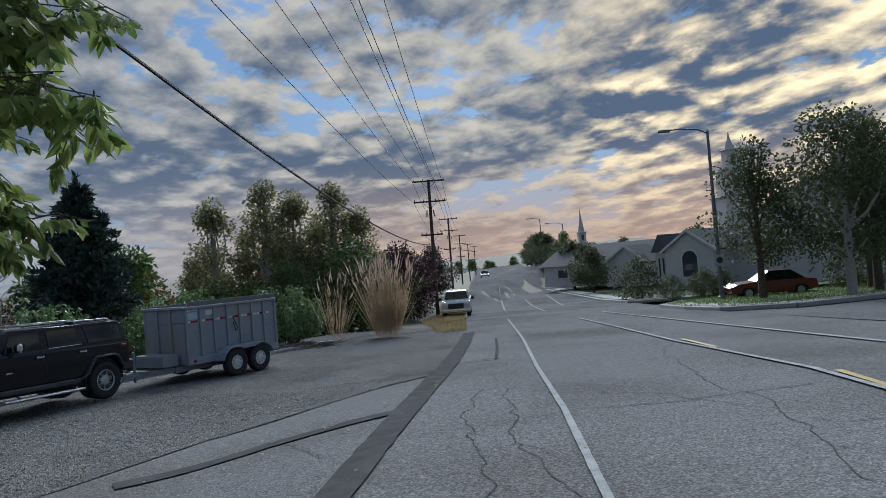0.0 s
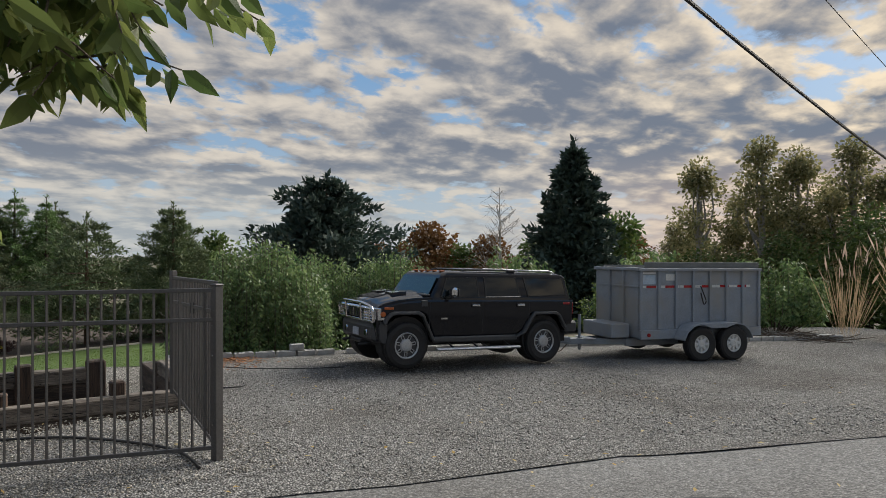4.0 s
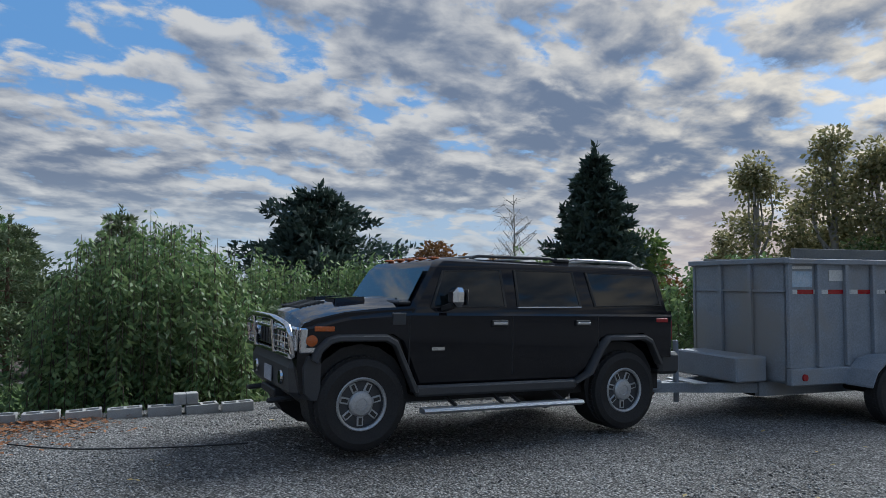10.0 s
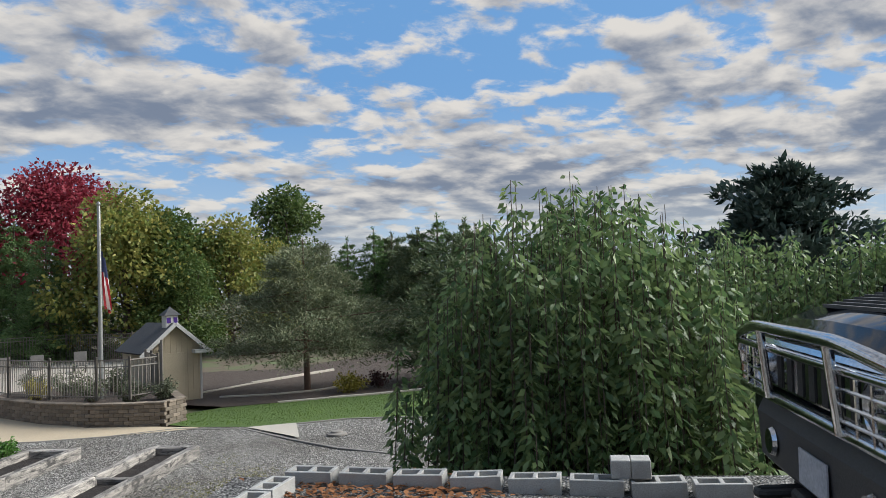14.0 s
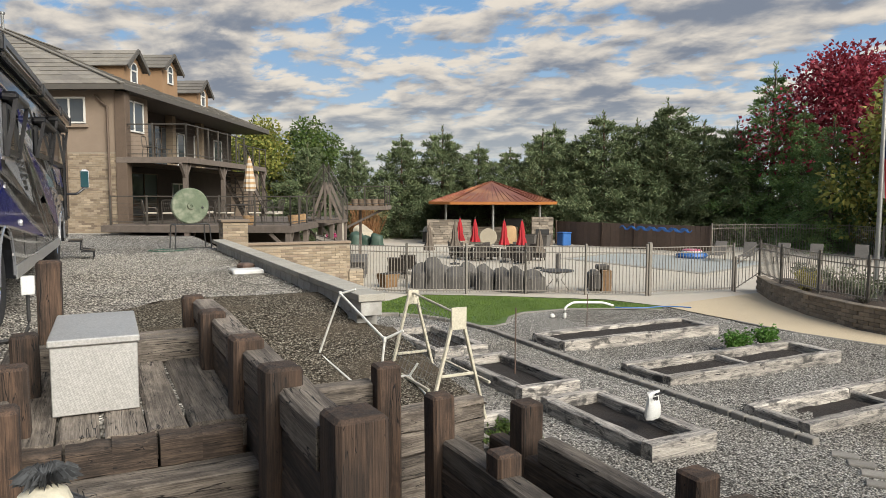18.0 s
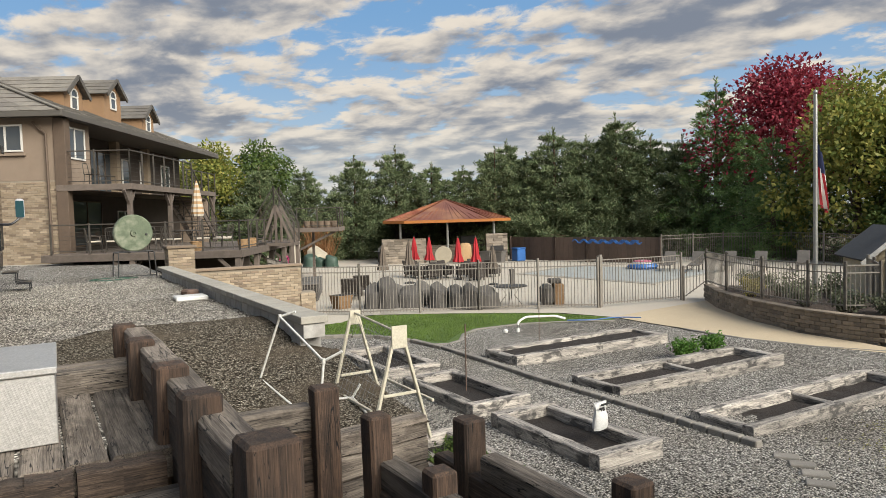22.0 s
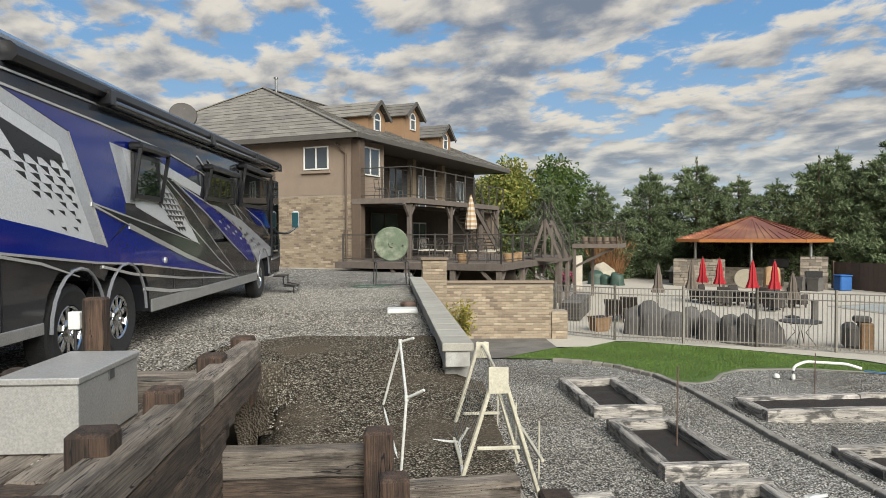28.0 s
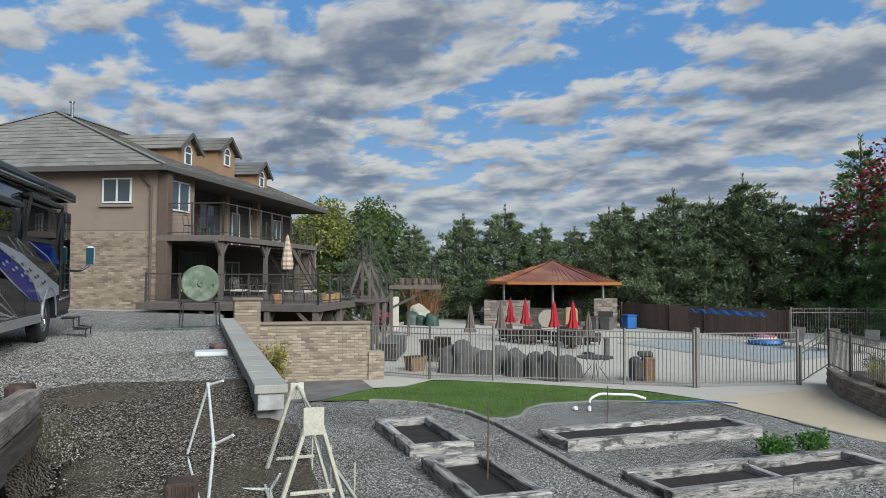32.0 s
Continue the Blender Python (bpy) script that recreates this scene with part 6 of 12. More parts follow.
def covered_furniture():
    r = random.Random(4)
    spots = [(9.8, 20.15, 0.75, 0.75, 0.72), (10.2, 19.85, 0.8, 0.8, 0.9), (10.95, 19.45, 0.95, 0.7, 0.62), (11.6, 19.75, 0.7, 0.75, 0.72), (11.75, 18.6, 0.8, 0.75, 0.72), (12.15, 17.95, 0.75, 0.7, 0.66), (12.5, 17.5, 0.8, 0.8, 0.72), (13.0, 17.4, 0.85, 0.8, 0.62), (12.55, 18.6, 0.9, 0.85, 0.6), (10.9, 20.9, 1.1, 1.0, 0.6)]
    for b, a, w, d, h in spots:
        g = Geo()
        n = 12
        rings = []
        for z, s in ((0, 1.08), (0.25, 0.98), (0.55, 0.95), (0.86, 0.9), (0.97, 0.74), (1.0, 0.4)):
            ring = []
            for i in range(n):
                t = 2 * math.pi * i / n
                cx, cy = math.cos(t), math.sin(t)
                k = 1 / max(abs(cx), abs(cy)) ** 0.95
                ring.append((cx * k * w / 2 * s * r.uniform(0.93, 1.05), cy * k * d / 2 * s * r.uniform(0.93, 1.05), z * h * (1.0 + (0.3 * cy * max(-0.5, min(1, cy * 2)) * (1 if cy > 0 else -1) if z > 0.5 else 0)) * r.uniform(0.97, 1.03)))
            rings.append(ring)
        g.loft(rings)
        solid("covered_chair", g, M_COVER, "patio chair under a grey fabric cover", "covered chair", GARDEN @ pose(b, a, PATIO_Z + 0.055, 0, 0, r.uniform(-30, 30)), smooth=45, group="covered patio furniture")
    ob = thing("patio_table", "round dark metal patio table", "table", GARDEN @ pose(13.9, 17.2, PATIO_Z + 0.05))
    part("tabletop", Geo().lathe([(0.6, 0.71), (0.62, 0.73), (0.6, 0.75), (0.01, 0.75)], n=24), M_RAIL, ob, smooth=30)
    for i in range(4):
        t = math.pi / 4 + i * math.pi / 2
        part("leg", Geo().tube([(0.45 * math.cos(t), 0.45 * math.sin(t), 0), (0.15 * math.cos(t), 0.15 * math.sin(t), 0.4), (0.35 * math.cos(t), 0.35 * math.sin(t), 0.71)], 0.015, 6), M_RAIL, ob)
    ob = thing("wicker_bin", "brown wicker cabinet with a grey covered side", "cabinet", GARDEN @ pose(15.2, 16.3, PATIO_Z + 0.05, 0, 0, -25))
    part("body", Geo().box(-0.05, -0.3, 0, 0.3, 0.3, 0.8, c=0.03), M_WICKER, ob)
    part("cover", Geo().box(-0.5, -0.35, 0, -0.05, 0.35, 0.78, c=0.14), M_COVER, ob, "grey fabric cover")
    part("top", Geo().box(-0.2, -0.2, 0.8, 0.25, 0.2, 0.98, c=0.04), M_COVER, ob)
    for b, a in ((29.5, 21.8), (30.6, 20.6), (31.5, 19.4), (33.0, 18.0), (28.7, 23.0)):
        ob = thing("lounge_chair", "grey sling pool lounge chair", "lounge chair", GARDEN @ pose(b, a, PATIO_Z + 0.05, 0, 0, 120), group="pool lounge chairs")
        part("seat", Geo().box(-0.3, -0.2, 0.35, 0.3, 1.1, 0.39, c=0.01), M_COVER, ob)
        part("backrest", Geo().beam((0, -0.2, 0.38), (0, -0.6, 1.0), 0.6, 0.04, 0.01), M_COVER, ob)
        for x in (-0.27, 0.27):
            for y in (-0.15, 1.05):
                part("leg", Geo().box(x - 0.02, y - 0.02, 0, x + 0.02, y + 0.02, 0.35), M_RAIL, ob)
    ob = thing("water_bin", "blue plastic storage bin", "bin", GARDEN @ pose(27.9, 35.6, PATIO_Z + 0.05))
    part("body", Geo().box(-0.36, -0.36, 0, 0.36, 0.36, 0.84, c=0.05), M_BLUE, ob)
    part("lid", Geo().box(-0.39, -0.39, 0.84, 0.39, 0.39, 0.92, c=0.03), M_BLUE, ob)
    ob = thing("pool", "rectangular swimming pool with a pale cover", "pool", GARDEN, kind="structure")
    part("coping", Geo().prism([(21.6, 27.5), (22.8, 18.5), (30.5, 20.5), (27.6, 29.3)], PATIO_Z + 0.04, PATIO_Z + 0.075), M_CAP, ob)
    part("pool_water", Geo().prism([(22.0, 27.1), (23.2, 19.0), (29.9, 20.8), (27.3, 28.8)], PATIO_Z + 0.05, PATIO_Z + 0.082), M_POOL, ob, "still pale pool cover")
    g = Geo()
    for k in range(3):
        g.tube([(29.6 + 0.1 * k + 0.6 * t + 0.05 * k, 31.9 - 1.75 * t * 3, PATIO_Z + 1.42 + 0.12 * math.sin(40 * t + k * 2)) for t in [i / 40 for i in range(41)]], 0.035, 6)
    solid("pool_hose", g, M_BLUE, "blue pool hose looped over the fence", "hose", GARDEN, smooth=50)
    toy = thing("toy_boat", "flat blue inflatable with a pink and white top", "toy", GARDEN @ pose(28.4, 24.6, PATIO_Z + 0.085, 0, 0, 30))
    part("hull", Geo().lathe([(0.75, 0.0), (0.85, 0.12), (0.78, 0.26), (0.6, 0.3)], n=20), M_BLUE, toy, smooth=50)
    part("top", Geo().lathe([(0.6, 0.3), (0.45, 0.44), (0.05, 0.48)], n=20), M_WHITEP, toy, smooth=50)
    part("stripe", Geo().lathe([(0.5, 0.38), (0.53, 0.42), (0.4, 0.47)], n=20), mat("pink_vinyl", (0.5, 0.12, 0.2), (0.42, 0.1, 0.17), 3, 0.5), toy, smooth=50)


covered_furniture()

M_DARKWICKER = mat("dark_wicker", (0.052, 0.042, 0.036), (0.034, 0.028, 0.025), 12, 0.75, fine=70, bump=0.6)
M_GREENCOVER = mat("green_cover", (0.045, 0.085, 0.062), (0.032, 0.062, 0.046), 4, 0.6, fine=50, bump=0.5)
M_PINK = mat("pink_petals", (0.62, 0.07, 0.24), (0.48, 0.04, 0.16), 8, 0.6)


def draped(w, d, h, seed, lean=0.0, n=14):
    """A cloth cover pulled over something with soft corners and folds."""
    r = random.Random(seed)
    fold = [r.uniform(0.92, 1.07) for _ in range(n)]
    rings = []
    for z, k in ((0, 1.08), (0.22, 0.99), (0.55, 0.95), (0.85, 0.9), (0.96, 0.72), (1.0, 0.35)):
        ring = []
        for i in range(n):
            t = 2 * math.pi * i / n
            c, q = math.cos(t), math.sin(t)
            m = 1 / max(abs(c), abs(q)) ** 0.8 * (1 + (fold[i] - 1) * (1.6 - z))
            ring.append((c * m * w / 2 * k, q * m * d / 2 * k, h * z * (1 + lean * q * z)))
        rings.append(ring)
    return Geo().loft(rings)


M_TANCREAM = mat("cream_laminate", (0.40, 0.36, 0.28), (0.34, 0.30, 0.23), 3, 0.7)


def terrace_things():
    """Loose things on the pool terrace."""
    Z = PATIO_Z + 0.055
    G = lambda b, a, r=0: GARDEN @ pose(b, a, Z, 0, 0, r)

    def wicker_chair(b, a, rot):
        c = thing("wicker_chair", "dark brown wicker armchair on the pool terrace", "chair", G(b, a, rot), group="wicker chairs under the umbrellas")
        part("seat", Geo().box(-0.3, -0.28, 0.16, 0.3, 0.28, 0.42, c=0.03), M_DARKWICKER, c)
        part("backrest", Geo().beam((0, 0.27, 0.38), (0, 0.37, 0.92), 0.6, 0.07, 0.02), M_DARKWICKER, c)
        for k in (-1, 1):
            part("armrest", Geo().box(k * 0.31 - 0.05, -0.28, 0.16, k * 0.31 + 0.05, 0.3, 0.62, c=0.025), M_DARKWICKER, c)
            for y in (-0.24, 0.24):
                part("leg", Geo().box(k * 0.27 - 0.025, y - 0.025, 0, k * 0.27 + 0.025, y + 0.025, 0.17), M_DARKWICKER, c)

    for b, a, rot in ((16.75, 29.3, 40), (17.0, 28.2, 150), (17.9, 28.6, 20), (18.5, 27.8, 170), (19.5, 28.3, -20), (19.95, 27.2, 120), (16.6, 30.3, 70), (18.1, 25.9, 200)):
        wicker_chair(b, a, rot)
    for b, a in ((17.5, 29.0), (18.9, 27.0)):
        t = thing("wicker_table", "low dark wicker table under the umbrellas", "table", G(b, a, 25), group="wicker tables")
        part("tabletop", Geo().box(-0.5, -0.35, 0.62, 0.5, 0.35, 0.67, c=0.012), M_DARKWICKER, t)
        for x in (-0.44, 0.44):
            for y in (-0.29, 0.29):
                part("leg", Geo().box(x - 0.03, y - 0.03, 0, x + 0.03, y + 0.03, 0.62), M_DARKWICKER, t)
    # planter basket and boxes along the house side
    p = thing("basket_planter", "square tan wicker planter basket", "planter", G(8.75, 20.85, 12))
    part("basket", Geo().loft([[(x * k, y * k, z) for x, y in ((-1, -1), (1, -1), (1, 1), (-1, 1))] for k, z in ((0.24, 0), (0.3, 0.42), (0.31, 0.5))]), M_WICKER, p)
    for z in (0.1, 0.2, 0.3, 0.4, 0.48):
        k = 0.245 + 0.062 * z / 0.48 + 0.012
        part("band", Geo().loft([[(x * k, y * k, z + q) for x, y in ((-1, -1), (1, -1), (1, 1), (-1, 1))] for q in (-0.014, 0.014)]), M_WICKER, p)
    part("soil", Geo().box(-0.29, -0.29, 0.49, 0.29, 0.29, 0.503), M_SOIL, p)
    for b, a in ((8.65, 24.1), (9.15, 25.3), (9.65, 26.5)):
        c = thing("storage_crate", "grey slatted storage crate on the terrace", "crate", G(b, a, -22), group="slatted crates")
        part("body", Geo().box(-0.38, -0.5, 0.02, 0.38, 0.5, 0.68, c=0.02), M_DARKWICKER, c)
        part("lid", Geo().box(-0.41, -0.53, 0.68, 0.41, 0.53, 0.73, c=0.012), M_COVER, c)
        for k in range(5):
            part("slat", Geo().box(-0.395, -0.5, 0.06 + 0.125 * k, 0.395, 0.5, 0.15 + 0.125 * k), M_COVER, c)
    for b, a, rot in ((10.2, 23.3, 150), (11.1, 24.3, 155)):
        c = thing("chaise_lounge", "dark wicker chaise lounge with its back raised", "lounge chair", G(b, a, rot), group="dark chaise lounges")
        part("seat", Geo().box(-0.34, -1.0, 0.24, 0.34, 0.35, 0.34, c=0.02), M_DARKWICKER, c)
        part("backrest", Geo().beam((0, 0.3, 0.32), (0, 0.8, 0.92), 0.68, 0.07, 0.02), M_DARKWICKER, c)
        part("cushion", Geo().box(-0.31, -0.96, 0.34, 0.31, 0.32, 0.42, c=0.03), M_TAUPE, c)
        for k in (-1, 1):
            part("armrest", Geo().box(k * 0.36 - 0.03, -0.1, 0.2, k * 0.36 + 0.03, 0.4, 0.55, c=0.02), M_DARKWICKER, c)
            for y in (-0.92, 0.28):
                part("leg", Geo().box(k * 0.3 - 0.03, y - 0.03, 0, k * 0.3 + 0.03, y + 0.03, 0.25), M_DARKWICKER, c)
    # green tubs, pale heap and dry grass beyond the far deck
    for k, (b, a, w, h) in enumerate(((15.2, 42.3, 0.95, 0.85), (15.75, 41.9, 0.8, 0.62), (16.25, 41.2, 0.95, 0.78))):
        solid("covered_tub", draped(w, w * 0.9, h, 20 + k, 0.1), M_GREENCOVER, "round tub under a dark green cover", "covered tub", G(b, a, 31 * k), smooth=50, group="green covered tubs")
    solid("covered_mound", draped(1.5, 1.1, 1.1, 31, 0.25, 18), M_TANCREAM, "pale tarp pulled over a heap beside the tubs", "tarp", G(16.4, 44.2, 30), smooth=50)
    x, y = from_garden(17.3, 46.3)
    rust = leaf_mat("orange_dry_grass", (0.20, 0.10, 0.045), (0.32, 0.18, 0.09), 0.3, 0.8, 0.3)
    plume_grass(x, y, 1.6, 700, 2.3, 71, "tall clump of dry orange grass below the far deck", rust, rust)
    # flat panel in place of a white column, toned down to cream
    pn = thing("column_panel", "tall cream panel standing in for a white column below the deck", "screen", G(12.8, 38.2, 40))
    part("board", Geo().box(-0.45, -0.03, 0, 0.45, 0.03, 2.05, c=0.008), M_CLOTHW, pn)
    part("edge_strip", Geo().box(-0.47, -0.04, 0, -0.43, 0.04, 2.07), M_CLOTHW, pn)
    fl = thing("pink_flowers", "pink flowers in a tall dark pot", "flowers", G(11.9, 37.4))
    part("pot", Geo().lathe([(0.2, 0), (0.28, 0.45), (0.3, 0.45), (0.3, 0.5), (0.25, 0.5)], n=16), M_BLACK, fl, smooth=40)
    rr = random.Random(8)
    g = Geo()
    for _ in range(70):
        t, q, z = rr.uniform(0, 6.28), rr.uniform(0.05, 0.42), rr.uniform(0.5, 1.15)
        g.lathe([(0.05, 0), (0.06, 0.03), (0.01, 0.05)], pose(q * math.cos(t), q * math.sin(t), z, rr.uniform(-60, 60), rr.uniform(-60, 60)), 6)
    part("blossom", g, M_PINK, fl)
    # grill, bollard, pots and round disc by the pavilion
    gr = thing("gas_grill", "dark gas grill with a grey hood on a cart", "grill", G(20.6, 41.6, 20))
    part("cart", Geo().box(-0.6, -0.3, 0.08, 0.6, 0.3, 0.85, c=0.02), M_BLACK, gr)
    part("shelf", Geo().box(-0.95, -0.28, 0.86, 0.95, 0.28, 0.9, c=0.008), M_STEELP, gr)
    part("hood", Geo().lathe([(0.3, -0.55), (0.31, -0.5), (0.31, 0.5), (0.3, 0.55)], pose(0, 0, 0.92), 20, "x"), M_STEELP, gr, smooth=40)
    solid("bollard", Geo().lathe([(0.11, 0), (0.11, 0.8), (0.125, 0.82), (0.125, 0.88), (0.02, 0.92)], n=16), M_COVER, "short grey bollard beside the pool", "bollard", G(17.17, 21.6), smooth=35)
    for b, a in ((25.45, 35.9), (26.1, 35.4)):
        p = thing("flower_pot", "square grey planter by the fireplace", "planter", G(b, a, 30), group="pavilion pots")
        part("pot", Geo().loft([[(x * k, y * k, z) for x, y in ((-1, -1), (1, -1), (1, 1), (-1, 1))] for k, z in ((0.3, 0), (0.36, 0.72), (0.39, 0.72), (0.39, 0.8))]), M_COVER, p)
        part("soil", Geo().box(-0.35, -0.35, 0.79, 0.35, 0.35, 0.806), M_SOIL, p)
    solid("round_tabletop", Geo().lathe([(0.01, -0.03), (0.58, -0.03), (0.6, 0.0), (0.58, 0.03), (0.01, 0.03)], pose(0, 0, 0.6, 8), 32, "y"), M_TANCREAM, "cream round tabletop standing on edge under the roof", "tabletop", G(23.0, 37.6, -29), smooth=30)
    # draped shape added in place of folded tan canvas on the bar
    solid("tan_cloth_heap", draped(1.0, 0.8, 1.35, 44, 0.0), M_TANCLOTH, "tan cloth cover over a tall heap under the roof", "cloth cover", G(24.6, 37.4, -20), smooth=50)


# ---- vehicles ----
M_CARBLACK = mat("black_car_paint", (0.006, 0.007, 0.011), (0.008, 0.009, 0.014), 1, 0.1, bump=0.0, coat=0.45, spec=0.12)
M_TRIMGREY = mat("grey_plastic_trim", (0.055, 0.057, 0.062), (0.045, 0.047, 0.05), 6, 0.6, fine=120, bump=0.1)
M_CHROME = mat("chrome", (0.75, 0.76, 0.78), (0.68, 0.69, 0.71), 3, 0.12, metal=1.0, bump=0.0)
M_ALLOY = mat("machined_alloy", (0.72, 0.72, 0.72), (0.60, 0.60, 0.60), 5, 0.35, metal=0.8, bump=0.0)
M_TYRE = mat("tyre_rubber", (0.016, 0.016, 0.017), (0.024, 0.023, 0.023), 9, 0.75, fine=60, bump=0.4)
M_CARGLASS = glass_mat("car_glass", (0.006, 0.009, 0.010), 0.02)
M_SCREEN = glass_mat("windscreen_glass", (0.02, 0.055, 0.065), 0.03)
M_AMBER = mat("amber_lens", (0.50, 0.12, 0.02), (0.42, 0.10, 0.02), 5, 0.25, bump=0.0)
M_REDLENS = mat("red_lens", (0.40, 0.012, 0.02), (0.32, 0.01, 0.015), 5, 0.2, bump=0.0)
M_TRAILBOARD = mat("weathered_side_board", (0.20, 0.205, 0.20), (0.15, 0.155, 0.15), 4, 0.9, fine=60, bump=0.4)
M_PRIMER = mat("grey_painted_steel", (0.30, 0.335, 0.38), (0.245, 0.27, 0.305), 2.5, 0.55, fine=50, bump=0.15, c3=(0.24, 0.235, 0.225), big=0.9)
M_PLATE = mat("number_plate", (0.50, 0.52, 0.56), (0.42, 0.44, 0.5), 9, 0.5, bump=0)


def wheel_parts(parent, x, y, z, r, w, rim, side, spokes=7, rimr=0.56, name="wheel"):
    """A wheel on its axle along x; side: the way its face looks."""
    wh = thing(name, "", "")
    wh.parent = parent
    wh.matrix_local = pose(x, y, z)
    h = w / 2
    part("tyre", Geo().lathe([(r * rimr, -h * 0.8), (r * 0.86, -h), (r * 0.97, -h * 0.82), (r, -h * 0.5), (r, h * 0.5), (r * 0.97, h * 0.82), (r * 0.86, h), (r * rimr, h * 0.8), (r * rimr, -h * 0.8)], n=36, axis="x"), M_TYRE, wh, "black tyre", smooth=28)
    tr = Geo()
    for i in range(40):
        a = 2 * math.pi * i / 40
        for s in (-1, 1):
            m = Matrix.Rotation(a + (0.06 if s > 0 else 0), 4, "X") @ pose(0, 0, 0)
            tr.box(s * h * 0.2 - h * 0.42, -r * 0.05, r * 0.985, s * h * 0.2 + h * 0.42, r * 0.05, r * 1.012, m)
    part("tread", tr, M_TYRE, wh)
    s = side
    rg = Geo().lathe([(r * rimr, -h * 0.7 * s), (r * rimr, h * 0.72 * s), (r * rimr * 0.95, h * 0.8 * s), (r * rimr * 0.88, h * 0.7 * s), (r * rimr * 0.86, h * 0.2 * s), (0.01, h * 0.15 * s)], n=28, axis="x")
    part("rim", rg, rim, wh, "pale metal rim", smooth=30)
    for i in range(spokes):
        a = 2 * math.pi * i / spokes
        m = Matrix.Rotation(a, 4, "X")
        x0, x1 = sorted((h * 0.2 * s, h * 0.62 * s))
        part("spoke", Geo().box(x0, -r * 0.075, r * 0.16, x1, r * 0.075, r * rimr * 0.92, c=0.006), rim, wh, m=m)
    part("hub_cap", Geo().lathe([(r * 0.24, h * 0.2 * s), (r * 0.24, h * 0.68 * s), (r * 0.2, h * 0.76 * s), (r * 0.1, h * 0.78 * s), (r * 0.09, h * 0.7 * s), (0.005, h * 0.7 * s)], n=20, axis="x"), rim, wh, smooth=30)
    return wh


def bent(pts, r, n=8):
    """A tube with its corners rounded."""
    out = []
    P = [Vector(p) for p in pts]
    for i, p in enumerate(P):
        if 0 < i < len(P) - 1:
            a, b = P[i - 1], P[i + 1]
            k = min(0.09, (a - p).length * 0.4, (b - p).length * 0.4)
            q0, q1 = p + (a - p).normalized() * k, p + (b - p).normalized() * k
            out += [q0, (q0 + q1 + 2 * p) / 4, q1]
        else:
            out.append(p)
    return Geo().tube(out, r, n)


def suv_wheel(parent, x, y, z, side):
    """An off-road wheel: blocky tyre, flat alloy disc with seven slots and a round cap."""
    wh = thing("wheel", "", "")
    wh.parent = parent
    wh.matrix_local = pose(x, y, z)
    r, h, s = 0.44, 0.155, side
    part("tyre", Geo().lathe([(0.245, -h * 0.8), (0.36, -h), (0.42, -h * 0.86), (r, -h * 0.55), (r, h * 0.55), (0.42, h * 0.86), (0.36, h), (0.245, h * 0.8), (0.245, -h * 0.8)], n=40, axis="x"), M_TYRE, wh, "black tyre", smooth=28)
    tr = Geo()
    for i in range(44):
        a = 2 * math.pi * i / 44
        for q in (-1, 1):
            tr.box(q * h * 0.22 - h * 0.4, -0.02, r * 0.985, q * h * 0.22 + h * 0.4, 0.02, r * 1.012, Matrix.Rotation(a + (0.07 if q > 0 else 0), 4, "X"))
    part("tread", tr, M_TYRE, wh)
    rim = part("rim", Geo().lathe([(0.25, -h * 0.7 * s), (0.25, h * 0.75 * s), (0.238, h * 0.82 * s), (0.222, h * 0.72 * s), (0.212, h * 0.5 * s), (0.15, h * 0.52 * s), (0.09, h * 0.5 * s), (0.005, h * 0.48 * s)], n=36, axis="x"), M_TRIMGREY, wh, "dark grey alloy rim with bright slots", smooth=30)
    part("rim_lip", Geo().lathe([(0.252, h * 0.4 * s), (0.252, h * 0.8 * s), (0.240, h * 0.88 * s), (0.222, h * 0.8 * s), (0.216, h * 0.4 * s)], n=36, axis="x"), M_ALLOYG, rim, "bright rim lip", smooth=30)
    for i in range(7):
        m = Matrix.Rotation(2 * math.pi * (i + 0.5) / 7, 4, "X")
        a, b = sorted((h * 0.48 * s, h * 0.58 * s))
        part("slot_trim", Geo().box(a, -0.032, 0.115, b, 0.032, 0.208, c=0.006), M_ALLOYG, rim, m=m)
        a, b = sorted((h * 0.575 * s, h * 0.595 * s))
        part("slot", Geo().box(a, -0.016, 0.132, b, 0.016, 0.194), M_BLACK, rim, m=m)
    part("hub_cap", Geo().lathe([(0.118, h * 0.46 * s), (0.118, h * 0.66 * s), (0.1, h * 0.76 * s), (0.055, h * 0.8 * s), (0.05, h * 0.75 * s), (0.03, h * 0.75 * s), (0.004, h * 0.77 * s)], n=24, axis="x"), M_ALLOYG, wh, smooth=30)


